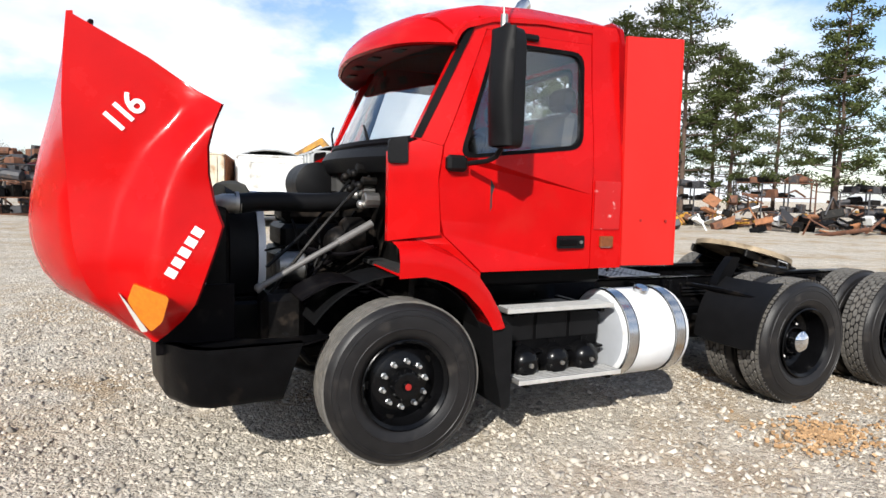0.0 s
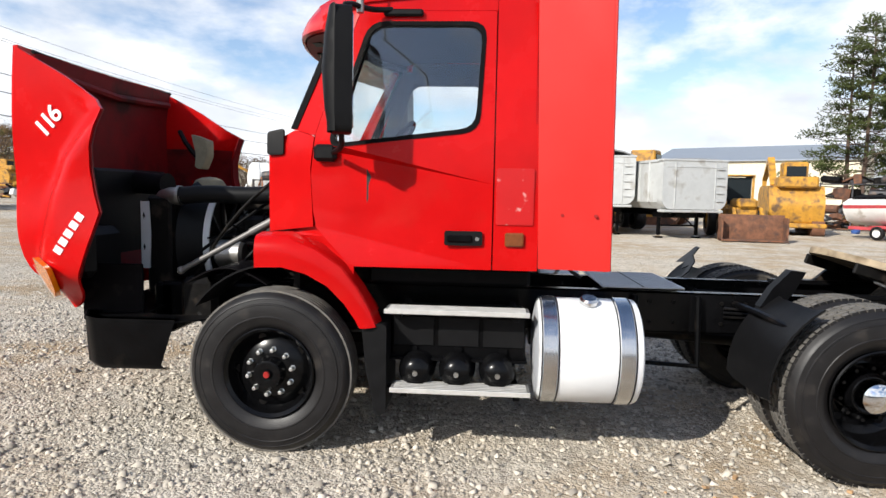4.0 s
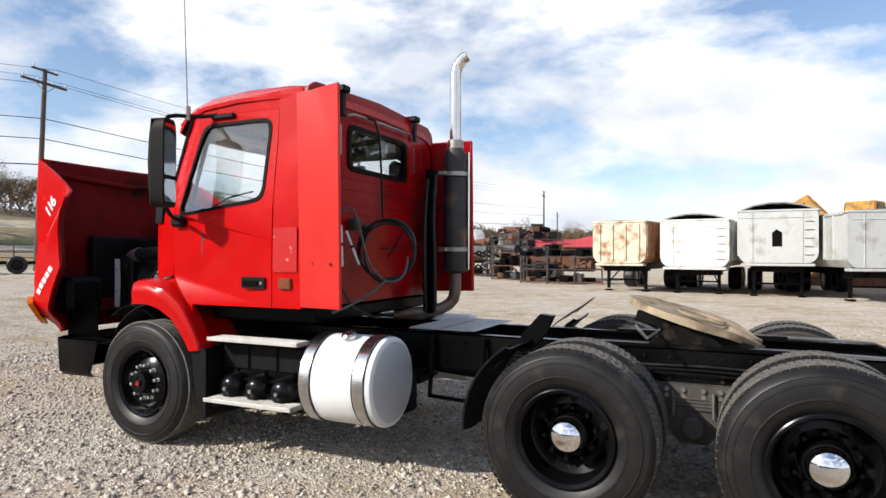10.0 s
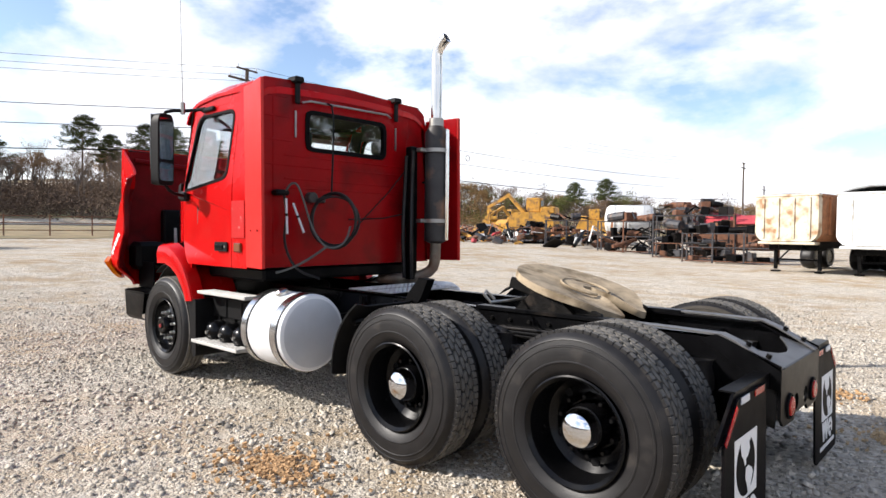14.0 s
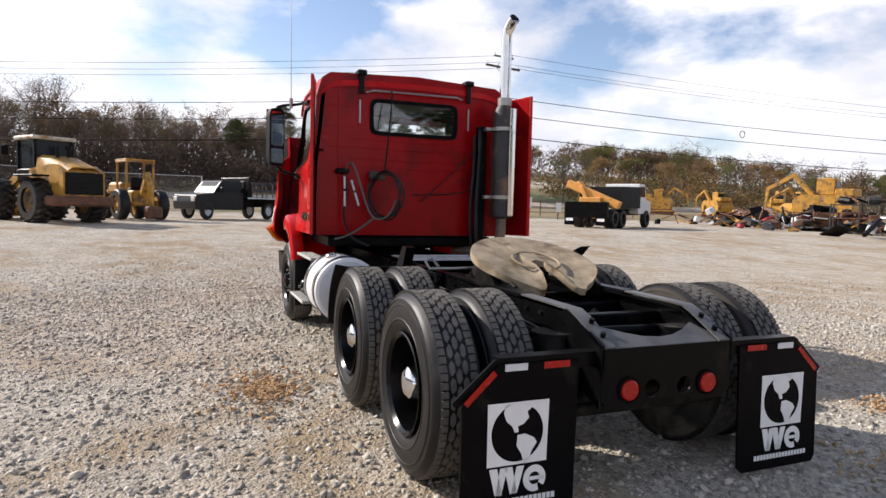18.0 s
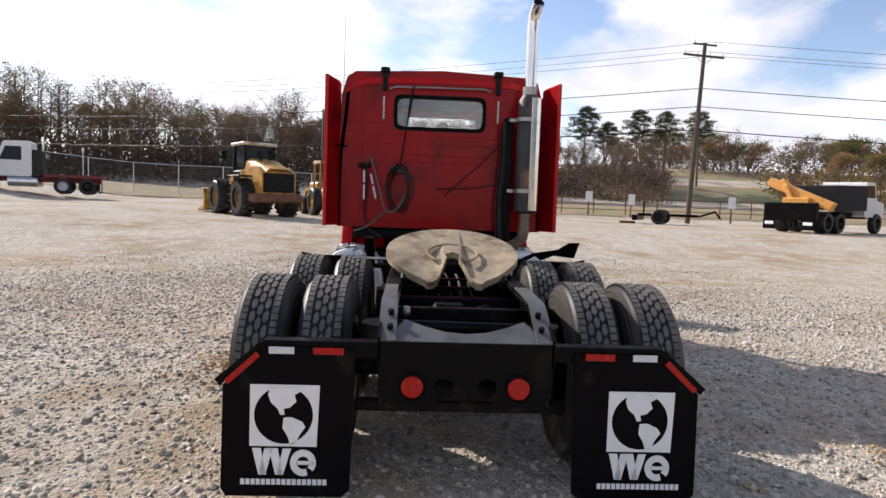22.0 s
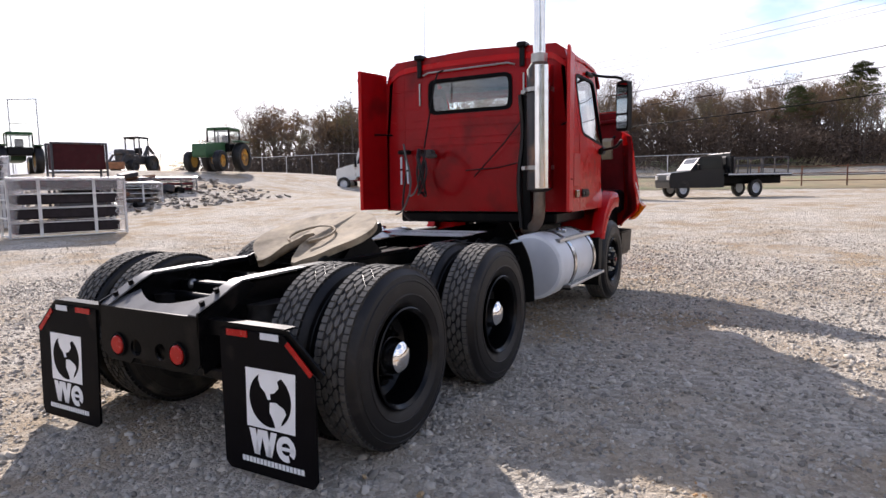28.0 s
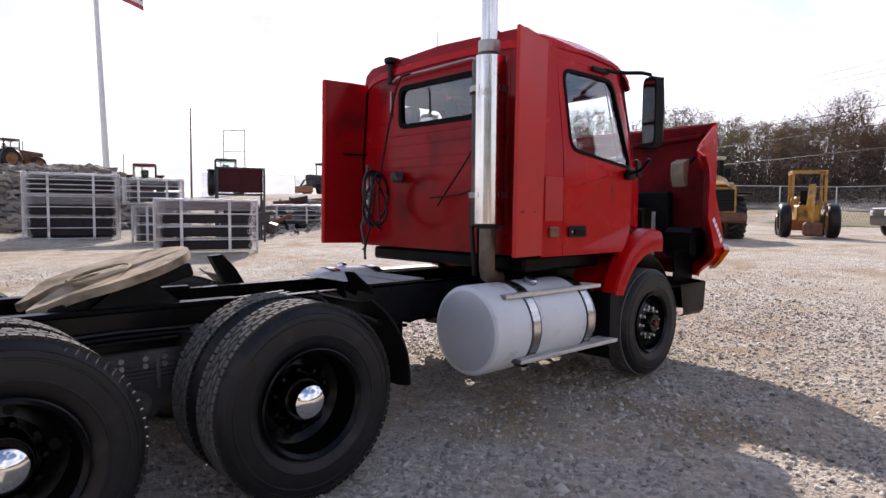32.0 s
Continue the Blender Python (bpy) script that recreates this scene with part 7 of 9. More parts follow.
def loader(x, y, yaw):
    t = thing("wheel_loader", "yellow wheel loader seen from behind", "loader", pose(x, y, rise(x, y), 0, 0, yaw) @ Matrix.Scale(0.93, 4))
    for xx, yy in ((1.55, 1.0), (1.55, -1.0), (-1.45, 1.0), (-1.45, -1.0)):
        w = axle_wheel("wheel", xx, yy, 0.80, 0.62, t, YELLOW_DULL, "big loader tyre on a dull yellow rim")
        big_lugs(xx, yy, 0.80, 0.62, w)
    part("rear_body", Shape().plate(rounded([(-2.9, 0.9), (-0.4, 0.8), (-0.4, 2.0), (-2.3, 2.15), (-2.9, 1.9)], 0.15), (), -0.75, 0.75, at=lambda u, v, w: (u, w, v)), YELLOW, t)
    g = part("grille", Shape().box(-2.94, -2.86, -0.68, 0.68, 1.05, 1.85, 0.02), PLASTIC, t, "black rear grille")
    for k in range(7):
        part("grille_slat", Shape().box(-2.96, -2.94, -0.62, 0.62, 1.12 + 0.1 * k, 1.15 + 0.1 * k), BLACK_GLOSS, g)
    part("counterweight", Shape().box(-3.0, -2.2, -1.1, 1.1, 0.62, 1.0, 0.08), RUST, t)
    # engine hood that narrows and falls towards the grille
    hood_rows = [[(x, y * wd, z) for y, z in ((-1.0, z0), (-0.92, z1 - 0.12), (-0.62, z1), (0.62, z1), (0.92, z1 - 0.12), (1.0, z0))] for x, wd, z0, z1 in ((-0.85, 0.72, 1.9, 2.52), (-1.6, 0.72, 1.9, 2.42), (-2.5, 0.64, 1.9, 2.18), (-2.88, 0.60, 1.85, 2.05))]
    part("engine_hood", Shape().sheet(hood_rows, (0, 0, -0.04)), YELLOW, t, angle=50)
    part("air_intake", Shape().cyl((-1.3, -0.25, 2.4), (-1.3, -0.25, 2.75), 0.07, seg=10).cyl((-1.3, -0.25, 2.75), (-1.3, -0.25, 2.9), 0.12, seg=12), PLASTIC, t)
    c = part("cab", Shape().box(-0.75, 0.65, -0.72, 0.72, 1.5, 2.0, 0.05), BLACK, t)
    part("cab_roof", Shape().box(-0.85, 0.75, -0.8, 0.8, 3.1, 3.25, 0.05), CREAM, c)
    for xx in (-0.7, 0.6):
        for yy in (-0.67, 0.67):
            part("cab_post", Shape().box(xx - 0.05, xx + 0.05, yy - 0.05, yy + 0.05, 2.0, 3.1, 0.01), PLASTIC, c)
    part("cab_glass", Shape().box(-0.68, 0.58, -0.65, 0.65, 2.0, 3.1), DARK_GLASS, c)
    part("front_frame", Shape().box(0.2, 2.0, -0.55, 0.55, 0.7, 1.5, 0.08), YELLOW, t)
    for yy in (-0.5, 0.5):
        part("lift_arm", Shape().plate([(0.9, 1.6), (1.3, 1.75), (2.9, 0.75), (3.0, 0.45), (2.7, 0.5)], (), yy - 0.09, yy + 0.09, at=lambda u, v, w: (u, w, v)), YELLOW, t)
    prof = [(2.8, 0.15), (2.75, 0.7), (2.95, 1.15), (3.3, 1.2), (3.2, 1.12), (2.92, 0.9), (2.95, 0.35), (3.9, 0.12), (3.9, 0.08)]
    part("bucket", Shape().plate(prof, (), -1.35, 1.35, at=lambda u, v, w: (u, w, v)), YELLOW, t)
    for yy in (-1.15, 1.15):
        part("fender", Shape().box(-2.2, -0.75, yy - 0.3, yy + 0.3, 1.68, 1.74, 0.02), BLACK, t)
        part("mirror", Shape().box(0.55, 0.6, yy - 0.12, yy + 0.12, 2.5, 2.85, 0.02).cyl((0.55, yy * 0.6, 2.9), (0.57, yy, 2.85), 0.015, seg=5), PLASTIC, t)
    part("exhaust", Shape().cyl((-1.6, 0.3, 2.3), (-1.6, 0.3, 2.85), 0.06, seg=10), PLASTIC, t)
    return t


loader(-22.0, -7.15, 215)


def cage_tractor(x, y, yaw, label, bucket=False, mat=YELLOW):
    """A small yellow machine with a safety cage and a boom."""
    t = thing("backhoe", label, "digger", pose(x, y, rise(x, y), 0, 0, yaw))
    for xx, yy, r in ((-0.9, 0.8, 0.65), (-0.9, -0.8, 0.65), (1.1, 0.7, 0.45), (1.1, -0.7, 0.45)):
        axle_wheel("wheel", xx, yy, r, 0.4, t, mat)
    part("body", Shape().box(-1.1, 1.6, -0.4, 0.4, 0.6, 1.25, 0.08), mat, t)
    part("hood", Shape().box(0.3, 1.75, -0.35, 0.35, 1.2, 1.6, 0.1), mat, t)
    cage = part("cage_roof", Shape().box(-1.0, 0.25, -0.6, 0.6, 2.5, 2.56, 0.02), mat, t)
    for yy in (-0.55, 0.55):
        for xx in (-0.9, 0.1):
            part("cage_post", Shape().cyl((xx, yy, 1.1), (xx, yy, 2.5), 0.05, seg=8), mat, cage)
        part("cage_rail", Shape().cyl((-0.95, yy, 2.46), (0.2, yy, 2.46), 0.05, seg=8), mat, cage)
        part("loader_arm", Shape().tube([(0.2, yy * 0.9, 1.3), (1.6, yy * 0.9, 1.2), (2.2, yy * 0.9, 0.5)], 0.08, 4), mat, t)
    part("seat", Shape().box(-0.6, -0.1, -0.25, 0.25, 1.25, 1.35, 0.03).box(-0.65, -0.5, -0.25, 0.25, 1.35, 1.8, 0.03), PLASTIC, t)
    part("boom", Shape().tube([(-1.1, 0, 1.0), (-1.7, 0, 1.9), (-2.2, 0.1, 1.4), (-2.3, 0.1, 0.6)], [0.14, 0.16, 0.12, 0.1], 4), mat, t)
    part("boom_bucket", Shape().box(-2.6, -2.1, -0.25, 0.35, 0.1, 0.6, 0.08), RUST, t)
    if bucket:
        part("front_blade", Shape().plate([(2.2, 0.02), (2.3, 0.02), (2.36, 0.5), (2.3, 1.0), (2.2, 1.0), (2.22, 0.5)], (), -1.15, 1.15, at=lambda u, v, w: (u, w, v)), RUST, t, "rusty brown loader bucket")
        fr = part("bucket_floor", Shape().box(2.35, 2.9, -1.15, 1.15, 0.02, 0.08), RUST, t)
        for yy in (-1.125, 1.125):
            part("bucket_cheek", Shape().box(2.3, 2.85, yy - 0.025, yy + 0.025, 0.02, 0.9), RUST, fr)
        part("cab_glass", Shape().box(-0.85, 0.05, -0.5, 0.5, 1.5, 2.45), DARK_GLASS, t)
    else:
        part("front_frame", Shape().box(2.1, 2.4, -0.8, 0.8, 0.2, 0.7, 0.05), RUST_LIGHT, t)
    return t


cage_tractor(-25.6, -4.6, 205, "yellow backhoe with an open safety cage")
cage_tractor(8.1, 21.8, -98, "yellow loader with a wide rusty bucket", True)


def scraper(x, y, yaw, s=1.0):
    t = thing("yellow_machine", "large yellow earth-moving machine parked in the row", "machine", pose(x, y, rise(x, y), 0, 0, yaw) @ Matrix.Scale(s, 4), "yellow machines in the yard")
    part("bowl", Shape().plate(rounded([(-1.6, 0.5), (1.5, 0.5), (1.7, 1.8), (1.2, 2.2), (-1.4, 2.2), (-1.8, 1.4)], 0.2), (), -1.1, 1.1, at=lambda u, v, w: (u, w, v)), YELLOW, t)
    part("deck", Shape().box(-1.9, 2.0, -1.2, 1.2, 0.35, 0.55, 0.05), YELLOW, t)
    c = part("cab", Shape().box(-0.6, 0.5, -0.6, 0.4, 2.2, 3.3, 0.06), YELLOW, t)
    part("cab_glass", Shape().box(-0.64, 0.54, -0.5, 0.3, 2.45, 3.1), DARK_GLASS, c)
    part("boom", Shape().tube([(0.6, 0.6, 2.2), (1.8, 0.6, 3.5), (3.4, 0.6, 2.6)], [0.2, 0.22, 0.14], 4), YELLOW, t)
    part("stick", Shape().tube([(3.4, 0.6, 2.7), (3.5, 0.6, 1.3)], [0.14, 0.1], 4), YELLOW, t)
    for yy in (-0.9, 0.9):
        tr = part("track", Shape().plate(rounded([(-1.7, 0.0), (1.7, 0.0), (1.9, 0.4), (1.6, 0.7), (-1.6, 0.7), (-1.9, 0.4)], 0.15), (), yy - 0.25, yy + 0.25, at=lambda u, v, w: (u, w, v)), RUST, t)
    part("engine_box", Shape().box(-1.8, -0.7, -0.8, 0.8, 2.1, 2.6, 0.08), YELLOW, t)
    return t


scraper(11.9, 25.5, 75, 1.0)
scraper(-28.2, 42.0, 200, 1.15)
scraper(-26.0, 49.0, 20, 0.9)
scraper(-44.8, 48.3, 170, 0.8)
scraper(-48.5, 44.0, 40, 0.8)
scraper(-40.5, 52.0, 120, 0.85)
scraper(-34.0, 47.0, 250, 0.9)
scraper(7.0, 33.0, 150, 1.3)


def crane_truck(x, y, yaw):
    t = thing("crane_truck", "white-cabbed dump truck with a folded orange crane at its back", "truck", pose(x, y, rise(x, y), 0, 0, yaw))
    part("chassis", Shape().box(-3.2, 3.4, -0.45, 0.45, 0.7, 1.0, 0.02), BLACK, t)
    part("dump_box", Shape().plate(rounded([(-1.5, 1.1), (1.6, 1.1), (1.6, 2.3), (-1.5, 2.2)], 0.05), (), -1.15, 1.15, at=lambda u, v, w: (u, w, v)), BOX_BLACK, t, "black dump box")
    cab = part("cab", Shape().plate(rounded([(1.75, 0.8), (3.9, 0.8), (3.9, 1.5), (3.0, 1.65), (2.75, 2.5), (1.75, 2.5)], 0.12), (), -1.0, 1.0, at=lambda u, v, w: (u, w, v)), WHITE, t, "white cab")
    for s in (-1, 1):
        part("side_window", Shape().plate(rounded([(1.95, 1.75), (2.85, 1.75), (2.7, 2.35), (1.95, 2.35)], 0.05), (), s * 1.0, s * 1.012, at=lambda u, v, w: (u, w, v)), DARK_GLASS, cab)
    for xx, yy in ((3.1, 0.95), (3.1, -0.95), (-0.9, 0.85), (-0.9, -0.85), (-2.1, 0.85), (-2.1, -0.85)):
        axle_wheel("wheel", xx, yy, 0.5, 0.3 if xx > 0 else 0.55, t)
    part("crane_base", Shape().box(-2.9, -2.2, -0.6, 0.6, 1.0, 1.6, 0.05), ORANGE, t)
    part("crane_boom", Shape().box(-0.2, 0.2, -1.8, 1.3, -0.2, 0.2, 0.04, m=pose(-2.5, 0.2, 1.85, 22, 0, 0)), ORANGE, t, "orange crane boom")
    part("crane_arm", Shape().box(-0.17, 0.17, -1.75, 0.45, -0.15, 0.15, 0.04, m=pose(-2.5, 0.55, 2.05, 50, 0, 0)), ORANGE, t)
    part("crane_arm", Shape().box(-0.13, 0.13, -1.6, 0.25, -0.12, 0.12, 0.04, m=pose(-2.72, 0.45, 1.95, 63, 0, 0)), ORANGE, t)
    part("rear_frame", Shape().box(-3.4, -3.1, -1.15, 1.15, 0.55, 1.35, 0.03), BLACK, t)
    for s in (-0.85, 0.85):
        part("mud_flap", Shape().box(-3.42, -3.40, s - 0.28, s + 0.28, 0.15, 0.6), FLAP, t)
        part("flap_mark", Shape().box(-3.425, -3.42, s - 0.2, s + 0.2, 0.36, 0.5), WHITE_PRINT, t)
    return t


crane_truck(-24.2, 19.4, 122)


def pickup(name, x, y, yaw, mat, label, bed="box", scale=1.0):
    t = thing(name, label, "pickup", pose(x, y, rise(x, y), 0, 0, yaw) @ Matrix.Diagonal((0.76, 1.0, 1.04, 1) if bed == "flat" else (scale, scale, scale, 1)))
    part("body", Shape().plate(rounded([(-0.6, 0.45), (2.75, 0.45), (2.8, 0.75), (2.7, 1.12), (1.45, 1.22), (-0.6, 1.25)], 0.08), (), -0.95, 0.95, at=lambda u, v, w: (u, w, v)), mat, t)
    c = part("cab", Shape().plate(rounded([(-0.6, 1.2), (1.5, 1.2), (0.85, 1.82), (-0.5, 1.85)], 0.1), (), -0.85, 0.85, at=lambda u, v, w: (u, w, v)), mat, t)
    for s in (-1, 1):
        part("side_window", Shape().plate(rounded([(-0.45, 1.28), (1.25, 1.28), (0.8, 1.74), (-0.4, 1.76)], 0.05), (), s * 0.85, s * 0.862, at=lambda u, v, w: (u, w, v)), DARK_GLASS, c)
        part("headlamp", Shape().box(2.7, 2.8, s * 0.6, s * 0.92, 0.82, 1.02, 0.02), CLEAR, t)
        part("mirror", Shape().box(0.95, 1.1, s * 0.95, s * 1.15, 1.25, 1.5, 0.03), PLASTIC, t)
    part("windscreen", Shape().plate([(-0.75, 1.24), (0.75, 1.24), (0.68, 1.76), (-0.68, 1.76)], (), 0, 0.01, at=lambda u, v, w: (1.46 - (v - 1.22) * 1.02 + w, u, v)), DARK_GLASS, c)
    if bed == "box":
        part("bed", Shape().box(-2.8, -0.62, -0.95, 0.95, 0.5, 1.22, 0.05), mat, t)
        xs = (1.9, -1.7)
    else:
        part("flat_bed", Shape().box(-4.6, -0.7, -1.2, 1.2, 0.95, 1.08, 0.02), BLACK, t, "flat steel bed")
        part("bed_edge", Shape().box(-4.6, -0.7, -1.21, -1.2, 1.0, 1.06).box(-4.6, -0.7, 1.2, 1.21, 1.0, 1.06), TANK_END, t)
        part("headboard", Shape().box(-0.85, -0.78, -1.2, 1.2, 1.08, 2.0, 0.02), CAR_BLACK, t, "black headboard behind the cab")
        for xx in np.linspace(-4.4, -1.1, 5):
            for yy in (-1.12, 1.12):
                part("stake", Shape().box(xx - 0.03, xx + 0.03, yy - 0.03, yy + 0.03, 1.08, 1.78, 0.005), DARK_STEEL, t)
        for yy in (-1.12, 1.12):
            for z in (1.42, 1.76):
                part("stake_rail", Shape().box(-4.4, -1.1, yy - 0.02, yy + 0.02, z - 0.03, z + 0.03, 0.004), DARK_STEEL, t)
        part("sleeper_box", Shape().box(-1.35, -0.72, -0.9, 0.9, 1.08, 1.85, 0.06), BOX_BLACK, t, "black box behind the cab")
        part("tool_box", Shape().box(-2.2, -1.4, -1.1, -0.5, 0.5, 0.95, 0.02), BLACK, t)
        part("chassis", Shape().box(-4.5, 0, -0.4, 0.4, 0.6, 0.95, 0.02), BLACK, t)
        xs = (1.9, -2.6)
    for xx in xs:
        for yy in (-0.82, 0.82):
            axle_wheel("wheel", xx, yy, 0.42, 0.28, t, TANK_END)
    return t


pickup("flatbed_truck", -28.4, -0.7, 300, CAR_BLACK, "black flatbed pickup with a low stake rack on its bed", "flat", 1.12)


def day_cab(x, y, yaw):
    t = thing("white_truck", "white road tractor parked by the fence", "truck", pose(x, y, rise(x, y), 0, 0, yaw) @ Matrix.Scale(0.92, 4))
    part("chassis", Shape().box(-3.6, 3.0, -0.42, 0.42, 0.7, 0.98, 0.02), DARK_RED, t)
    part("deck_frame", Shape().box(-3.7, -0.6, -0.95, 0.95, 0.98, 1.18, 0.03), DARK_RED, t, "dark red steel bed frame")
    c = part("cab", Shape().plate(rounded([(0.0, 1.0), (1.75, 1.0), (1.75, 2.0), (1.40, 3.05), (0.0, 3.1)], 0.15), (), -1.0, 1.0, at=lambda u, v, w: (u, w, v)), WHITE, t)
    part("hood", Shape().plate(rounded([(1.7, 0.8), (3.2, 0.7), (3.2, 1.6), (1.7, 1.98)], 0.15), (), -0.85, 0.85, at=lambda u, v, w: (u, w, v)), WHITE, t)
    for s in (-1, 1):
        part("side_window", Shape().plate(rounded([(0.5, 1.95), (1.6, 1.95), (1.3, 2.75), (0.5, 2.75)], 0.05), (), s * 1.0, s * 1.012, at=lambda u, v, w: (u, w, v)), DARK_GLASS, c)
        part("mirror", Shape().box(1.55, 1.7, s * 1.15, s * 1.3, 1.7, 2.4, 0.03), PLASTIC, t)
        part("tank", Shape().cyl((-0.3, s * 0.85, 0.7), (1.2, s * 0.85, 0.7), 0.3, seg=18), STAINLESS, t)
        part("mud_flap", Shape().box(-3.55, -3.53, s * 0.6, s * 1.2, 0.1, 0.75), FLAP, t)
    for xx, yy in ((2.6, 0.95), (2.6, -0.95), (-1.6, 0.9), (-1.6, -0.9), (-2.9, 0.9), (-2.9, -0.9)):
        axle_wheel("wheel", xx, yy, 0.5, 0.3 if xx > 0 else 0.55, t, TANK_END if xx > -2 else BLACK_GLOSS)
    part("stack", Shape().cyl((-0.35, -0.8, 1.0), (-0.35, -0.8, 3.5), 0.08, seg=12), STACK, t)
    part("back_box", Shape().box(-0.5, 0.0, -0.9, 0.9, 1.0, 2.6, 0.05), CAR_BLACK, t)
    part("fifth_wheel", Shape().cyl((-2.2, 0, 1.05), (-2.2, 0, 1.12), 0.45, seg=24), GREASE, t)
    part("work_lamp", Shape().cyl((-2.6, 0.3, 1.0), (-2.6, 0.3, 2.6), 0.03, seg=6).cyl((-2.65, 0.3, 2.75), (-2.55, 0.3, 2.75), 0.15, seg=16), PALE_PIPE, t)
    return t


day_cab(-31.2, -21.6, 292)


def farm_tractor(x, y, yaw, s, label, mat=GREEN):
    t = thing("farm_tractor", label, "tractor", pose(x, y, rise(x, y), 0, 0, yaw) @ Matrix.Scale(s, 4), "tractors on the rise")
    for xx, yy, r, w in ((-0.9, 1.0, 0.9, 0.5), (-0.9, -1.0, 0.9, 0.5), (1.5, 0.9, 0.62, 0.4), (1.5, -0.9, 0.62, 0.4)):
        axle_wheel("wheel", xx, yy, r, w, t, YELLOW if mat is GREEN else RUST_LIGHT, "tall tyre on a coloured rim")
    part("hood", Shape().plate(rounded([(-0.2, 0.9), (2.2, 0.8), (2.2, 1.6), (-0.2, 1.8)], 0.15), (), -0.42, 0.42, at=lambda u, v, w: (u, w, v)), mat, t)
    c = part("cab", Shape().box(-1.3, 0.0, -0.7, 0.7, 1.2, 1.7, 0.04), PLASTIC, t)
    part("cab_roof", Shape().box(-1.38, 0.08, -0.76, 0.76, 2.50, 2.68, 0.08), mat, c)
    for a in (-1.29, -0.01):
        part("cab_glass", Shape().box(a - 0.006, a + 0.006, -0.66, 0.66, 1.7, 2.51), GLASS, c)
    for a in (-0.69, 0.69):
        part("cab_glass", Shape().box(-1.25, -0.05, a - 0.006, a + 0.006, 1.7, 2.51), GLASS, c)
    part("driver_seat", Shape().box(-0.95, -0.45, -0.25, 0.25, 1.6, 1.82, 0.06).box(-1.0, -0.86, -0.25, 0.25, 1.8, 2.25, 0.06), PLASTIC, c)
    for yy in (-1.0, 1.0):
        part("mudguard", Shape().box(-1.5, -0.3, yy - 0.28, yy + 0.28, 1.80, 1.88, 0.03), mat, t)
    for xx in (-1.3, 0.0):
        for yy in (-0.7, 0.7):
            part("cab_post", Shape().box(xx - 0.04, xx + 0.04, yy - 0.04, yy + 0.04, 1.7, 2.52), PLASTIC, c)
    part("exhaust", Shape().cyl((0.8, 0.25, 1.7), (0.8, 0.25, 2.6), 0.04, seg=8), PLASTIC, t)
    return t


farm_tractor(-24.9, -30.2, 20, 1.1, "green farm tractor with yellow rims on the rise")
farm_tractor(-16.0, -37.0, 250, 0.9, "green farm tractor half hidden on the rise")
farm_tractor(-3.2, -29.6, 200, 0.5, "dark brown tractor standing on the rubble bank", RUST)
farm_tractor(-10.8, -36.5, 250, 0.85, "small dark tractor on the rise", DARK_RED)
cage_tractor(-24.5, -38.5, 20, "old dark brown digger with a raised boom on the rise", mat=DARK_STEEL)


# ---- poles, wires, fences ----
def utility_pole(x, y, height, yaw, lean=0.0):
    t = thing("utility_pole", "dark wooden utility pole with crossarms and insulators", "pole", pose(x, y, rise(x, y), -lean, 0, yaw), "utility poles along the road")
    part("post", Shape().cyl((0, 0, -0.3), (0, 0, height), 0.16, 0.11, 12), WOOD, t)
    for z, w in ((height - 0.75, 1.3),):
        a = part("crossarm", Shape().box(-0.06, 0.06, -w, w, z - 0.06, z + 0.06, 0.01), WOOD, t)
        for yy in np.linspace(-w + 0.1, w - 0.1, 4):
            part("insulator", Shape().cyl((0, yy, z + 0.06), (0, yy, z + 0.28), 0.045, 0.03, 8), TANK_END, a)
        for s in (-1, 1):
            part("brace", Shape().cyl((0.08, s * 0.6, z - 0.04), (0.08, 0, z - 0.55), 0.02, seg=5), STEEL, a)
    part("top_arm", Shape().box(-0.05, 0.05, -0.75, 0.75, height - 0.12, height - 0.02, 0.01), WOOD, t)
    for yy in (-0.65, 0.65):
        part("top_insulator", Shape().cyl((0, yy, height - 0.02), (0, yy, height + 0.18), 0.045, 0.03, 8), TANK_END, t)
    return t


POLES = [(-33.0, 16.6, 10.95), (-26.0, 92.0, 11.0), (-62.0, -52.0, 9.0)]
for px, py, ph in POLES:
    utility_pole(px, py, ph, 4, 2.2 if px == -33.0 else 0.6)
utility_pole(-33.0, 128.0, 10.0, 4)


def wire(name, a, b, sag, r=0.016):
    pts = [Vector(a).lerp(Vector(b), k / 16) - Vector((0, 0, sag * 4 * (k / 16) * (1 - k / 16))) for k in range(17)]
    s = Shape().tube(pts, r, 5)
    return tagged(part(name, s, PLASTIC), "black overhead wire between the poles", "wire", "overhead wires")


for (x0, y0, h0), (x1, y1, h1) in ((POLES[0], POLES[1]), (POLES[0], POLES[2])):
    for z, dx in ((-0.2, -1.1), (-0.2, 1.1), (-0.95, 0.9)):
        wire("power_wire", (x0 + dx, y0 + 0.4, rise(x0, y0) + h0 + z), (x1 + dx, y1, rise(x1, y1) + h1 + z), 1.1, 0.012)
    for z, r in ((-2.7, 0.024), (-3.8, 0.024), (-5.2, 0.032)):
        wire("telephone_cable", (x0, y0 + 0.3, rise(x0, y0) + h0 + z), (x1, y1, rise(x1, y1) + h1 + z), 1.0, r)
sl = thing("cable_coil", "coil of spare cable hung on the telephone line", "cable", Matrix.Translation((-31.2, 36.5, 7.6)))
part("coil", Shape().tube([(0, 0.25 * math.cos(a), 0.25 * math.sin(a)) for a in [k * 0.4 for k in range(17)]], 0.03, 6), PLASTIC, sl)


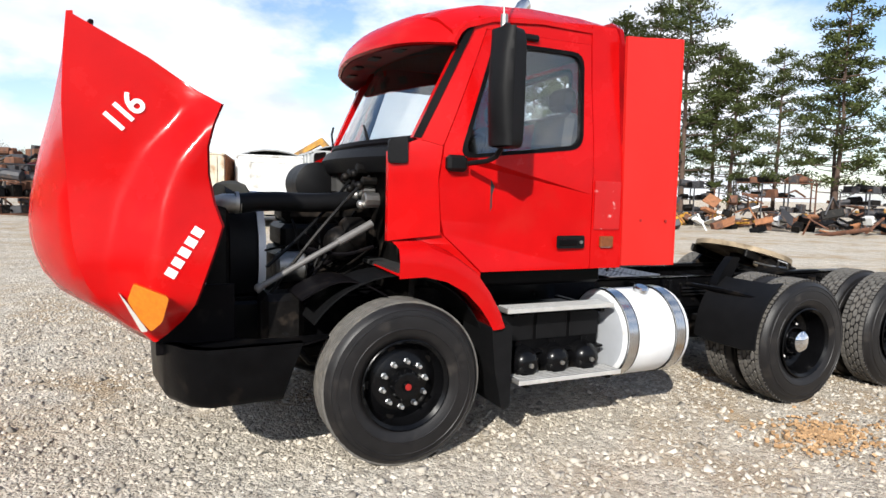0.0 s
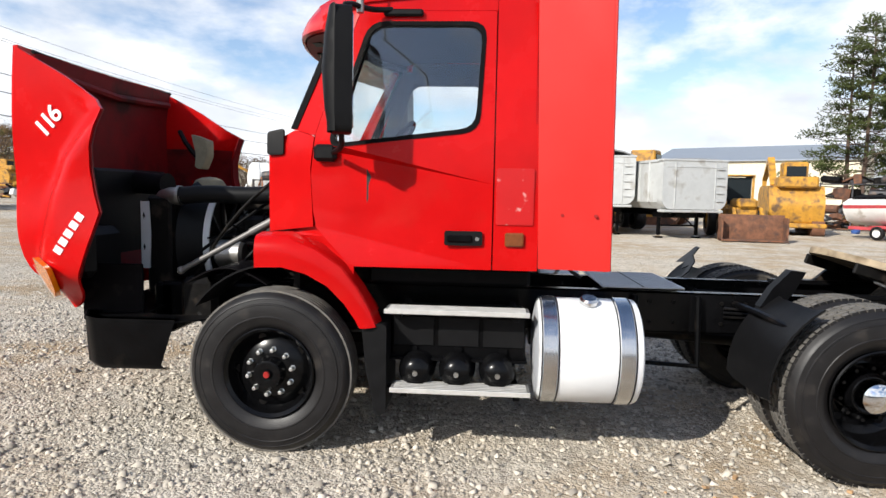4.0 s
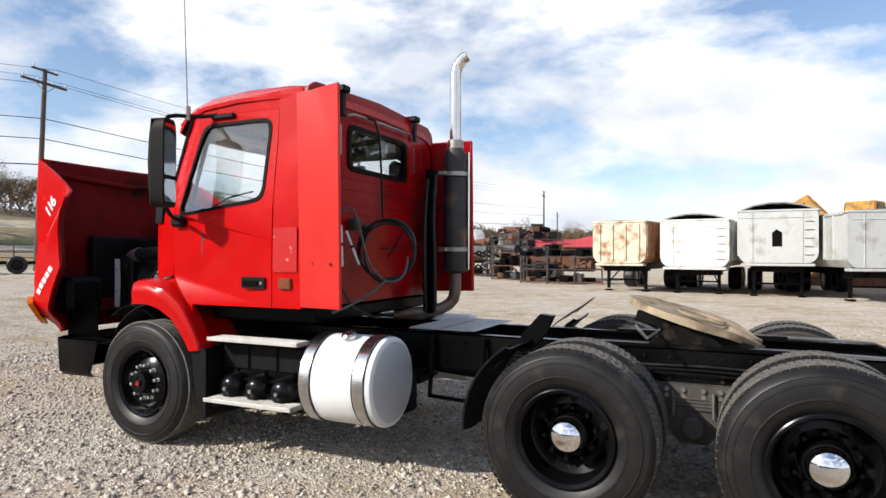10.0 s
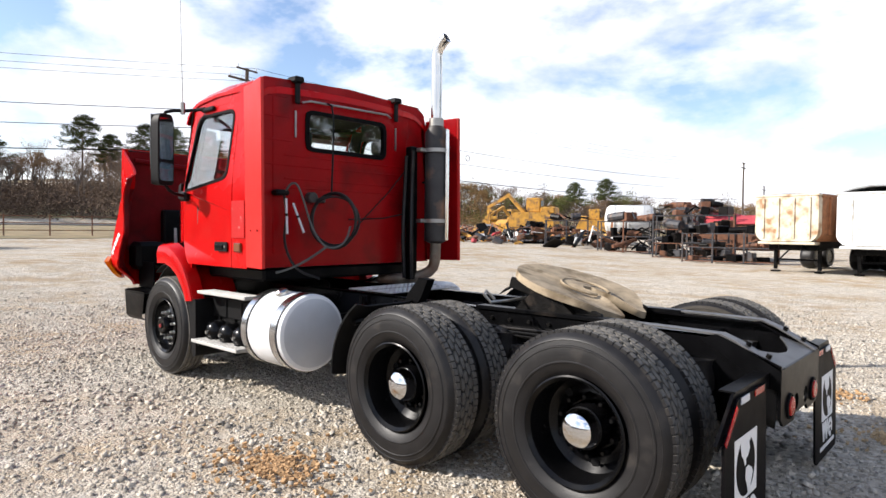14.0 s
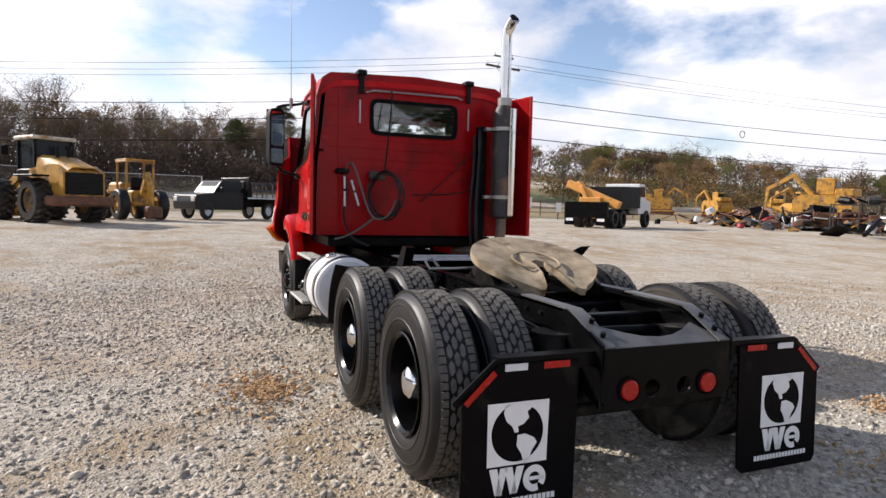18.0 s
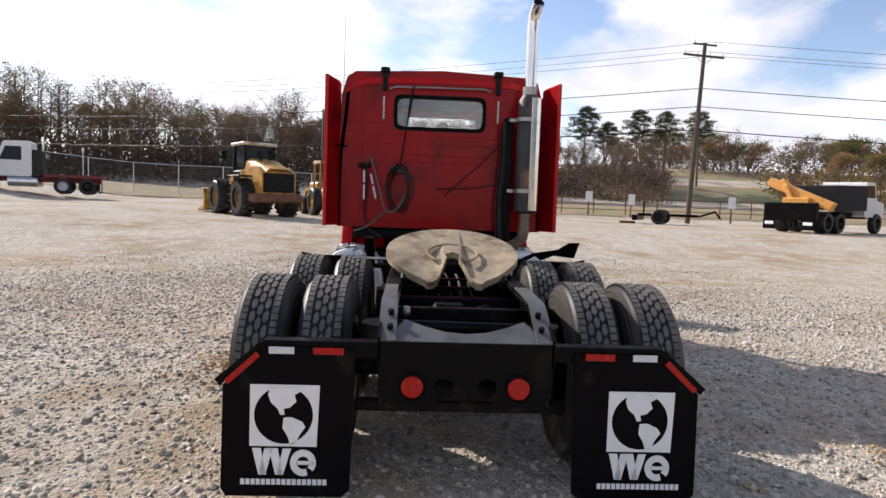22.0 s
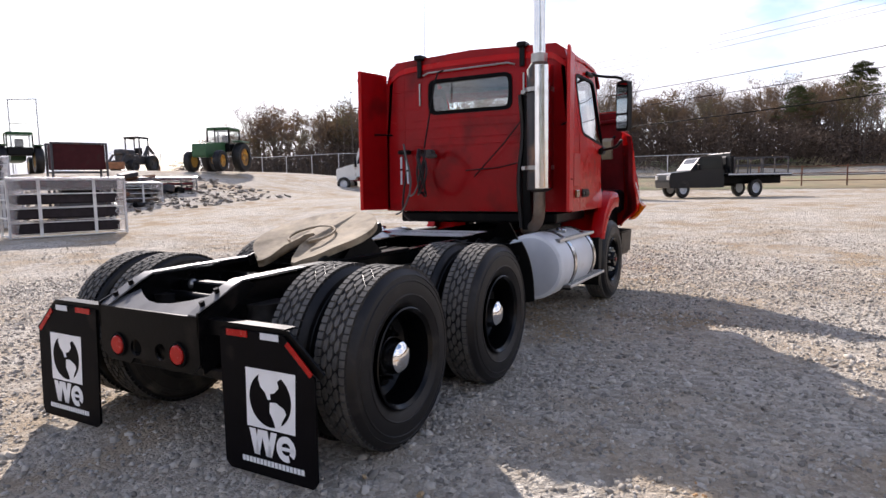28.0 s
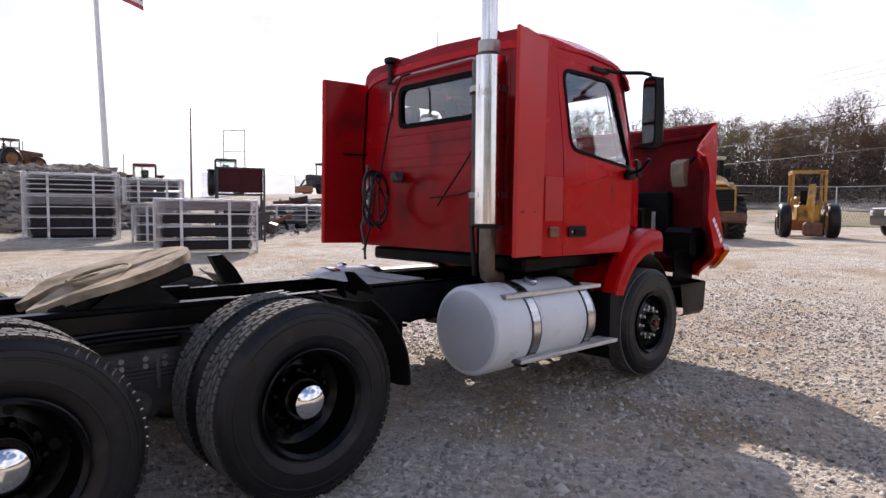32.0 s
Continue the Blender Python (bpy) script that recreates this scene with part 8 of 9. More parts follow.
def fence_post(x, y, h, r=0.045, mat=RUST):
    return Shape().cyl((x, y, rise(x, y) - 0.1), (x, y, rise(x, y) + h), r, seg=7)


pf = thing("pipe_fence", "rusty pipe fence along the yard's west edge", "fence")
ys = [1.0 + 2.4 * k for k in range(16)]
for a, b in zip(ys, ys[1:]):
    part("post", fence_post(-41, a, 1.3), RUST, pf)
    for h in (0.35, 0.8, 1.22):
        part("rail", Shape().cyl((-41, a, rise(-41, a) + h), (-41, b, rise(-41, b) + h), 0.03, seg=6), RUST, pf)
cf = thing("chain_link_fence", "grey chain-link fence below the woods", "fence")
pts = [(-41.5, -1.5 - 3.2 * k) for k in range(14)] + [(-41.5 + 2.6 * k, -45.0 - 1.0 * k) for k in range(1, 9)]
for a, b in zip(pts, pts[1:]):
    part("post", fence_post(*a, 2.2, 0.035), PALE_PIPE, cf)
    part("top_rail", Shape().cyl((*a, rise(*a) + 2.2), (*b, rise(*b) + 2.2), 0.022, seg=5), PALE_PIPE, cf)
    s = Shape()
    va, vb = Vector((*a, rise(*a))), Vector((*b, rise(*b)))
    for k in range(22):
        t0, t1 = k / 22, (k + 6) / 22
        for up in (0, 1):
            p, q = va.lerp(vb, t0), va.lerp(vb, min(1.0, t1))
            z0, z1 = (0.05, 2.15 * min(1.0, (1 - t0) / (6 / 22))) if up else (2.15, 2.15 - 2.1 * min(1.0, (1 - t0) / (6 / 22)))
            s.cyl((p.x, p.y, p.z + z0), (q.x, q.y, q.z + z1), 0.008, seg=3)
    part("mesh", s, DARK_STEEL, cf)
for x, y, h in ((-39.6, 12.2, 1.7), (-38.7, 15.0, 1.6), (-34.5, 20.1, 1.7), (-37.5, 24.5, 1.3)):
    t = thing("sign_post", "short post with a white sign plate by the fence", "post", Matrix.Translation((x, y, rise(x, y))), "sign posts")
    part("post", Shape().cyl((0, 0, -0.1), (0, 0, h), 0.06, seg=8), RUST, t)
    part("sign_plate", Shape().box(0.07, 0.09, -0.25, 0.25, h - 0.75, h, 0.01), WHITE, t)
t = thing("farm_implement", "low black farm implement on two wheels", "implement", pose(-29.7, 13.6, rise(-29.7, 13.6), 0, 0, 60))
for yy in (-0.7, 0.7):
    axle_wheel("wheel", 0, yy, 0.42, 0.3, t)
part("frame", Shape().box(-1.2, 2.0, -0.5, 0.5, 0.45, 0.6, 0.03).tube([(2.0, 0, 0.5), (2.8, 0, 0.8), (3.1, 0, 0.4)], 0.06, 6), BLACK, t)
part("tine_bar", Shape().box(-1.4, -1.1, -1.1, 1.1, 0.2, 0.5, 0.03).cyl((-1.0, 0.3, 0.5), (-1.0, 0.3, 1.3), 0.05, seg=6), BLACK, t)
part("hay_scrap", Shape().box(-2.2, -1.5, -0.5, 0.6, 0.0, 0.12, 0.03), RUST, t)

t = thing("flag_pole", "tall pale flag pole with a red and white striped flag", "flag pole", pose(-12.0, -49.3, rise(-12, -49.3), 0, 2.0, 0))
part("pole", Shape().cyl((0, 0, -0.2), (0, 0, 24), 0.26, 0.13, 16), PALE_PIPE, t)
for k in range(7):
    rows = [[(-0.15 - 0.35 * i, 0.25 * math.sin(i * 0.6 + z), 18.9 - z - 0.16 * i) for i in range(10)] for z in (0.36 * k, 0.36 * (k + 1))]
    part("stripe", Shape().sheet(rows, (0, 0.02, 0)), TARP_RED if k % 2 == 0 else WHITE, t, "red flag stripe" if k % 2 == 0 else "white flag stripe")
for x, y, h in ((-10.3, -27.8, 5.1), (-9.3, -44.0, 2.6), (-11.8, -44.5, 3.4)):
    t = thing("thin_pole", "thin bare steel pole standing on the rise", "pole", Matrix.Translation((x, y, rise(x, y))), "thin poles")
    part("mast", Shape().cyl((0, 0, -0.1), (0, 0, h), 0.06, 0.03, 8), RUST, t)
t = thing("light_mast", "open steel light frame on two legs", "mast", pose(-18.0, -40.0, rise(-18, -40), 0, 0, 30))
part("leg", Shape().cyl((0, -0.9, 0), (0, -0.9, 4.7), 0.05, seg=6), PALE_PIPE, t)
part("leg", Shape().cyl((0, 0.9, 0), (0, 0.9, 4.7), 0.05, seg=6), PALE_PIPE, t)
part("crossbar", Shape().cyl((0, -0.95, 4.7), (0, 0.95, 4.7), 0.05, seg=6), PALE_PIPE, t)
part("crossbar", Shape().cyl((0, -0.9, 3.2), (0, 0.9, 3.2), 0.04, seg=6), PALE_PIPE, t)


# ---- crates on the south side ----
def crate(x, y, z, yaw, w, h, d, label, panels=4, mat=WRAP, tube=WHITE):
    t = thing("wrapped_crate", label, "crate", pose(x, y, rise(x, y) + z, 0, 0, yaw), "wrapped steel crates")
    for i in range(panels):
        a, b = i * h / panels, (i + 1) * h / panels
        part("panel", Shape().box(0.10, d - 0.10, -w / 2 + 0.12, w / 2 - 0.12, a + 0.10, b - 0.015, 0.04), mat, t)
    for yy in (-w / 2, w / 2):
        for xx in (0, d):
            part("upright", Shape().box(xx - 0.03, xx + 0.03, yy - 0.03, yy + 0.03, 0, h, 0.006), tube, t)
        for k in range(4):
            part("end_bar", Shape().box(0, d, yy - 0.02, yy + 0.02, k * h / 3.2 + 0.02, k * h / 3.2 + 0.06, 0.006), tube, t)
    for yy in (-w * 0.22, w * 0.25):
        part("strap", Shape().box(-0.012, 0.0, yy - 0.04, yy + 0.04, 0.05, h, 0.0), tube, t)
        part("strap", Shape().box(0.0, d, yy - 0.04, yy + 0.04, h, h + 0.012, 0.0), tube, t)
    for xx in (0, d):
        for k in range(5):
            part("long_bar", Shape().box(xx - 0.02, xx + 0.02, -w / 2, w / 2, k * (h - 0.05) / 4 + 0.01, k * (h - 0.05) / 4 + 0.04, 0.006), tube, t)
    film = Shape()
    g = random.Random(int(x * 10))
    rows = [[(-0.035 - g.uniform(0, 0.02), yy, zz) for yy in np.linspace(-w / 2 - 0.02, w / 2 + 0.02, 15)] for zz in np.linspace(h * 0.80, h + 0.03, 4)]
    rows += [[(d * 0.5 * k + g.uniform(-0.02, 0.02), yy, h + 0.035 + g.uniform(0, 0.03)) for yy in np.linspace(-w / 2 - 0.02, w / 2 + 0.02, 15)] for k in (0.05, 1, 2)]
    part("film", film.sheet(rows, (0.002, 0, -0.002)), FILM, t, "crumpled clear plastic film")
    for e in (-1, 1):
        edge = [[(-0.04 - g.uniform(0, 0.05), e * (w / 2 + 0.02 - q), zz) for q in (0.0, 0.08 + g.uniform(0, 0.06), 0.17 + g.uniform(0, 0.16))] for zz in np.linspace(0.03, h, 9)]
        part("film_fold", Shape().sheet(edge, (0.002, 0, 0)), FILM, t, "loose fold of plastic film")
    return t


FILM = glass("clear_plastic_film", (0.93, 0.93, 0.95), 0.22)
FILM.node_tree.nodes["Principled BSDF"].inputs["Transmission Weight"].default_value = 0.93
FILM.node_tree.nodes["Principled BSDF"].inputs["IOR"].default_value = 1.4
crate(-5.45, -13.75, 0, -107, 2.75, 1.52, 1.1, "crate of grey panels in a pale frame, wrapped in film", 4)
crate(-3.7, -21.5, 0, -100, 3.0, 1.55, 1.2, "lower crate of wrapped grey panels in a pale steel frame", 2)
crate(-3.7, -21.5, 1.57, -100, 3.0, 0.75, 1.2, "upper crate of wrapped grey panels stacked on another", 1)
crate(-6.0, -19.2, 0, -107, 1.9, 1.35, 1.1, "open rack of dark metal parts", 2, DARK_STEEL, PALE_PIPE)
crate(-6.0, -20.0, 1.37, -107, 2.0, 0.9, 1.1, "rack of dark metal parts stacked on another", 2, DARK_STEEL, PALE_PIPE)
crate(0.4, -22.5, 0, -92, 2.6, 1.3, 1.2, "crate of wrapped grey panels in a pale steel frame", 2)
t = thing("steel_bin", "dark red steel bin raised in a tall black frame", "bin", pose(-8.65, -18.5, rise(-8.65, -18.5), 0, 0, -109))
part("box", Shape().plate(rounded([(-0.80, 1.90), (0.80, 1.90), (0.80, 2.76), (-0.80, 2.76)], 0.03), (), 0.04, 0.9, at=lambda u, v, w: (w, u, v)), MAROON, t, "dark red box")
for xx in (0.0, 0.92):
    for yy in (-0.84, 0.84):
        part("post", Shape().box(xx - 0.035, xx + 0.035, yy - 0.035, yy + 0.035, 0, 2.82, 0.008), DARK_STEEL, t)
    for z in (0.12, 0.95, 1.82, 2.80):
        part("beam", Shape().box(xx - 0.03, xx + 0.03, -0.82, 0.82, z - 0.04, z + 0.02, 0.006), DARK_STEEL, t)
part("lower_box", Shape().box(0.08, 0.84, -0.7, 0.7, 0.12, 0.82, 0.03), DARK_STEEL, t)
part("lower_drum", Shape().cyl((0.45, -0.6, 1.25), (0.45, 0.6, 1.25), 0.26, seg=16, bevel=0.02), GREASE, t)

# ---- shelving and scrap on the north side ----
def scrap_rack(x, y, yaw, w, h, label, levels=2):
    t = thing("scrap_rack", label, "rack", pose(x, y, rise(x, y), 0, 0, yaw), "steel racks of parts")
    g = random.Random(int(abs(x) * 13 + abs(y)))
    n = max(2, int(w / 1.4))
    for i in range(n + 1):
        for d in (0, 1.1):
            yy = -w / 2 + w * i / n
            part("upright", Shape().box(d - 0.04, d + 0.04, yy - 0.04, yy + 0.04, 0, h, 0.005), g.choice((RUST, DARK_STEEL, DARK_STEEL)), t)
    for k in range(levels + 1):
        z = 0.12 + (h - 0.15) * k / levels
        for d in (0, 1.1):
            part("beam", Shape().box(d - 0.03, d + 0.03, -w / 2, w / 2, z - 0.05, z, 0.005), g.choice((RUST, DARK_STEEL, DARK_STEEL)), t)
        for i in range(int(w * 2.4)):
            yy = g.uniform(-w / 2 + 0.3, w / 2 - 0.3)
            sx, sy, sz = g.uniform(0.2, 0.5), g.uniform(0.2, 0.6), g.uniform(0.15, 0.55)
            mt = g.choice((DARK_STEEL, BLACK, RUST, GREASE, RUST, GREASE, DARK_STEEL))
            kind = g.random()
            m = pose(g.uniform(0.3, 0.8), yy, z, g.uniform(-8, 8), 0, g.uniform(-40, 40))
            if kind < 0.5:
                s = Shape().box(-sx, sx, -sy / 2, sy / 2, 0, sz, 0.03, m=m)
            elif kind < 0.8:
                s = Shape().cyl(m @ Vector((0, -sy, sz / 2)), m @ Vector((0, sy, sz / 2)), sz / 2, seg=10, bevel=0.02)
            else:
                s = Shape().tube([m @ Vector((0, -sy * 1.5, 0.1)), m @ Vector((0.1, 0, sz)), m @ Vector((0, sy * 1.5, 0.15))], 0.06, 6)
            part("metal_part", s, mt, t)
    return t


scrap_rack(-7.2, 27.6, 100, 4.2, 1.5, "steel rack stacked with dark metal parts", 2)
scrap_rack(-9.6, 29.4, 104, 4.0, 2.4, "tall steel rack of dark scrap parts", 3)
scrap_rack(-13.2, 30.4, 108, 4.4, 1.9, "steel rack of dark pipes and parts", 2)
scrap_rack(-10.6, 31.8, 100, 4.0, 2.8, "tall rack of steel sections", 3)
scrap_rack(-19.2, 32.6, 118, 2.8, 1.7, "black steel rack by the scrap", 2)
scrap_rack(-23.0, 34.0, 120, 2.6, 1.2, "low rack of rusty parts", 1)
for x, y, yaw, h in ((17.5, 29.0, 62, 2.5), (21.5, 27.0, 60, 2.9), (25.5, 25.0, 55, 2.4), (29.5, 21.5, 48, 2.8), (33.5, 17.5, 40, 2.3)):
    scrap_rack(x, y, yaw, 4.4, h, "tall rack of dark rusty machine parts below the pines", 3)
t = thing("tarp_load", "red tarpaulin over a load on an old truck bed", "load", pose(-8.8, 33.6, rise(-8.8, 33.6), 0, 0, 100))
part("bed", Shape().box(-1.2, 1.2, -2.2, 2.2, 0.5, 2.0, 0.05), RUST, t)
part("tarp", Shape().sheet([[(1.3 * u, v, 2.0 + 0.9 * (1 - abs(u)) * (0.8 + 0.2 * math.sin(v * 2))) for v in np.linspace(-2.2, 2.2, 9)] for u in (-1, -0.6, -0.2, 0.2, 0.6, 1)], (0, 0, -0.05)), TARP_RED, t)
t = thing("tank_trailer", "white round tank trailer, dusty", "tank", pose(-16.2, 35.7, rise(-16.2, 35.7), 0, 0, 25) @ Matrix.Diagonal((0.62, 0.95, 0.95, 1)))
part("tank", Shape().lathe([(-2.6, 0.3), (-2.4, 0.9), (-2.1, 1.1), (2.1, 1.1), (2.4, 0.9), (2.6, 0.3)], (0, 0, 1.9), axis="x", seg=28), WHITE, t)
for xx in (-1.5, 0, 1.5):
    part("band", Shape().lathe([(xx - 0.04, 1.105), (xx - 0.04, 1.13), (xx + 0.04, 1.13), (xx + 0.04, 1.105)], (0, 0, 1.9), axis="x", seg=28, closed=True), PALE_PIPE, t)
part("frame", Shape().box(-2.6, 2.6, -0.6, 0.6, 0.55, 0.85, 0.03), BLACK, t)
for xx in (-1.8, -0.7):
    for yy in (-0.9, 0.9):
        axle_wheel("wheel", xx, yy, 0.5, 0.4, t)

t = thing("speed_boat", "white and red speed boat on a red trailer", "boat", pose(15.0, 21.2, rise(14.3, 21.6), 0, 0, -62) @ Matrix.Scale(0.86, 4))
rows = []
for q in (0, 0.2, 0.4, 0.6, 0.8, 0.93, 1.0):
    xx = -3.0 + 6.2 * q
    w = 1.05 * (1 - q ** 4) + 0.02
    rows.append([(xx + 0.5 * q * s2, s * w * k, zz) for s, k, zz, s2 in ((-1, 1.0, 1.75 + 0.15 * q, 1), (-1, 0.95, 1.35 + 0.2 * q, 0.6), (-1, 0.6, 0.85 + 0.35 * q * q, 0.3), (1, 0.0, 0.65 + 0.6 * q ** 3, 0), (1, 0.6, 0.85 + 0.35 * q * q, 0.3), (1, 0.95, 1.35 + 0.2 * q, 0.6), (1, 1.0, 1.75 + 0.15 * q, 1))])
part("hull", Shape().sheet(rows, (0, 0, 0.03)), WHITE, t, "white hull", angle=60)
part("transom", Shape().plate([(p[1], p[2]) for p in rows[0]], (), -3.02, -2.98, at=lambda u, v, w: (w, u, v)), WHITE, t)
part("deck", Shape().sheet([[tuple(r[0]), ((r[0][0] + r[3][0]) / 2, r[0][1] * 0.6, r[0][2] + 0.20), (r[3][0], 0, r[0][2] + 0.26), ((r[0][0] + r[3][0]) / 2, r[-1][1] * 0.6, r[0][2] + 0.20), tuple(r[-1])] for r in rows], (0, 0, -0.03)), WHITE, t, "white deck", angle=60)
part("cockpit_cover", Shape().sheet([[(xx, 0.72 * v2, 2.02 + 0.12 * (1 - v2 * v2) + 0.10 * ramp(-2.6, -0.4, xx)) for v2 in (-1, -0.5, 0, 0.5, 1)] for xx in (-2.8, -2.0, -1.2, -0.4)], (0, 0, -0.2)), FLAP, t, "black cockpit cover")
for s in (0, -1):
    part("red_stripe", Shape().sheet([[tuple(Vector(r[s]) + Vector((0, 0.012 * (-1 if s == 0 else 1), -0.12))), tuple(Vector(r[s + 1 if s == 0 else s - 1]) + Vector((0, 0.012 * (-1 if s == 0 else 1), 0.10)))] for r in rows[:6]], (0, 0.004, 0)), TARP_RED, t, "dark red stripe")
part("windscreen", Shape().sheet([[(0.4, -0.8, 1.9), (1.2, 0, 1.95), (0.4, 0.8, 1.9)], [(-0.1, -0.75, 2.3), (0.5, 0, 2.35), (-0.1, 0.75, 2.3)]], (0.02, 0, 0)), DARK_GLASS, t)
part("trailer_frame", Shape().box(-2.8, 3.4, -0.85, -0.75, 0.45, 0.6, 0.01).box(-2.8, 3.4, 0.75, 0.85, 0.45, 0.6, 0.01).box(-1.6, 0.4, -1.05, 1.05, 0.55, 0.68, 0.02), TARP_RED, t)
for xx in (-1.3, -0.5):
    for yy in (-1.0, 1.0):
        axle_wheel("wheel", xx, yy, 0.33, 0.22, t, WHITE)


def heap(x, y, n, spread, mats, label, seed, tall=1.0):
    """A loose heap: each piece a part."""
    g = random.Random(seed)
    t = thing("scrap_heap", label, "scrap", pose(x, y, rise(x, y), 0, 0, 0), "scrap heaps")
    for k in range(n):
        xx, yy = g.gauss(0, spread[0]), g.gauss(0, spread[1])
        z = max(0.0, tall * (1 - abs(xx) / (2.2 * spread[0])) * (1 - abs(yy) / (2.2 * spread[1]))) * g.random()
        m = pose(xx, yy, z, g.uniform(-25, 25), g.uniform(-25, 25), g.uniform(0, 180))
        c = g.random()
        if c < 0.45:
            s = Shape().box(-g.uniform(0.1, 0.55), g.uniform(0.1, 0.55), -g.uniform(0.1, 0.3), g.uniform(0.1, 0.3), 0, g.uniform(0.1, 0.45), 0.03, m=m)
        elif c < 0.7:
            s = Shape().cyl(m @ Vector((-g.uniform(0.4, 1.6), 0, 0.15)), m @ Vector((g.uniform(0.4, 1.6), 0, 0.15)), g.uniform(0.03, 0.13), seg=9)
        elif c < 0.85:
            s = Shape().box(-0.6, 0.6, -0.4, 0.4, 0, 0.04, 0.01, m=m @ pose(0, 0, 0.3, g.uniform(-60, 60), 0, 0))
        else:
            s = Shape().tube([m @ Vector((-0.8, 0, 0.1)), m @ Vector((0, 0.2, 0.8)), m @ Vector((0.8, 0, 0.1))], 0.05, 5)
        part("scrap_piece", s, g.choice(mats), t)
    return t


MIX = (RUST, RUST, DARK_STEEL, GREASE, RUST, BLACK, DARK_STEEL, RUST_LIGHT, YELLOW, DARK_STEEL, WHITE, GREASE)
for k, (x, y) in enumerate(((22, 25), (26, 21), (30, 17), (34, 13), (19, 30), (25, 31), (31, 26), (37, 20), (40, 12))):
    heap(x, y, 40, (2.6, 2.2), MIX + (BLUE,) * (1 if k in (0, 4) else 0), "heap of rusty scrap and machine parts below the pines", 100 + k, 2.4)
for k, (x, y) in enumerate(((-21, 36), (-25, 37), (-29, 38), (-34, 41), (-38, 44), (-16, 32), (-24, 33.5), (-31, 35))):
    heap(x, y, 36, (2.0, 1.5), MIX + (TARP_RED,) * (k == 6), "heap of machine parts and scrap at the yard's edge", 200 + k, 1.5)
crate(-12.9, -22.3, 0, -103, 3.0, 0.92, 1.2, "low rack of dark metal parts in a pale frame", 3, DARK_STEEL, PALE_PIPE)
crate(-16.2, -23.9, 0, -105, 2.8, 0.70, 1.2, "low rack stacked with dark red steel bars", 3, DARK_RED, DARK_STEEL)
for k, (x, y) in enumerate(((-10.6, -21.5), (-14.6, -24.4))):
    heap(x, y, 16, (0.9, 0.6), (DARK_STEEL, BLACK, GREASE, RUST, DARK_STEEL), "low row of dark metal parts on the gravel", 300 + k, 0.9)

# rubble bank on the south side: flat broken slabs lying on its face
g = random.Random(77)
vs, fs = [], []
for k in range(8000):
    x = g.uniform(-21, 16)
    far = x < -7.5
    y = g.uniform(-32 if far else -29.5, -19.5 if far else -23.8)
    if far and (g.random() < 0.72 or y < -27):
        continue
    r = g.uniform(0.08, 0.30) * (0.5 if far else 1.0)
    m = Matrix.Translation((x, y, rise(x, y) + (0.05 if far else 0.18) * g.random())) @ Euler((g.gauss(0, 0.3), g.gauss(0, 0.3), g.uniform(0, 6))).to_matrix().to_4x4()
    k0 = len(vs)
    a, b, c = r * g.uniform(0.8, 1.6), r * g.uniform(0.5, 1.0), r * g.uniform(0.16, 0.42)
    vs += [tuple(m @ Vector((sx * a * g.uniform(0.6, 1), sy * b * g.uniform(0.6, 1), sz * c * g.uniform(0.7, 1)))) for sx in (-1, 1) for sy in (-1, 1) for sz in (-1, 1)]
    fs += [tuple(i + k0 for i in f) for f in ((0, 1, 3, 2), (4, 6, 7, 5), (0, 4, 5, 1), (2, 3, 7, 6), (0, 2, 6, 4), (1, 5, 7, 3))]
rb = leaf_material("broken_concrete_pieces", (0.27, 0.238, 0.20), 0.35)
tagged(new("rubble_bank", raw_mesh("rubble_bank", vs, fs, [rb])), "bank of broken concrete slabs and stones on the rise", "rubble", kind="stuff")

# sheet-metal building beyond the yard
t = thing("metal_building", "long cream sheet-metal building with a grey roof", "building", pose(32.5, 77, -0.2, 0, 0, -35))
L, W2, E, RG = 11, 7.5, 6.3, 8.3
part("long_wall", Shape().box(-L, L, -W2 - 0.1, -W2, 0, E), WALL_CREAM, t)
part("long_wall", Shape().box(-L, L, W2, W2 + 0.1, 0, E), WALL_CREAM, t)
for xx in (-L, L):
    part("gable_wall", Shape().plate([(-W2, 0), (W2, 0), (W2, E), (0, RG), (-W2, E)], (), xx - 0.05, xx + 0.05, at=lambda u, v, w: (w, u, v)), WALL_CREAM, t)
for s in (-1, 1):
    part("roof_slope", Shape().sheet([[(-L - 0.4, 0, RG + 0.05), (L + 0.4, 0, RG + 0.05)], [(-L - 0.4, s * (W2 + 0.5), E - 0.1), (L + 0.4, s * (W2 + 0.5), E - 0.1)]], (0, 0, -0.12)), ROOF_GREY, t)
for xx in np.arange(-L + 0.8, L, 1.6):
    part("wall_seam", Shape().box(xx - 0.03, xx + 0.03, -W2 - 0.13, -W2 - 0.1, 0, E), WALL_CREAM, t)

# rust stain of old grease on the gravel
def stain(x, y, r, seed, label, mat):
    g = random.Random(seed)
    s = Shape()
    for k in range(520):
        a, d = g.uniform(0, 6.28), r * abs(g.gauss(0, 0.5))
        px, py, q = x + d * math.cos(a) * 1.5, y + d * math.sin(a), g.uniform(0.006, 0.016)
        m = pose(px, py, 0.006, g.uniform(-30, 30), g.uniform(-30, 30), g.uniform(0, 360))
        s.box(-q, q, -q * 0.8, q * 0.8, -q * 0.4, q * 0.6, 0, m=m)
    return tagged(part("stained_gravel", s, mat, flat=True), label, "gravel", kind="stuff")


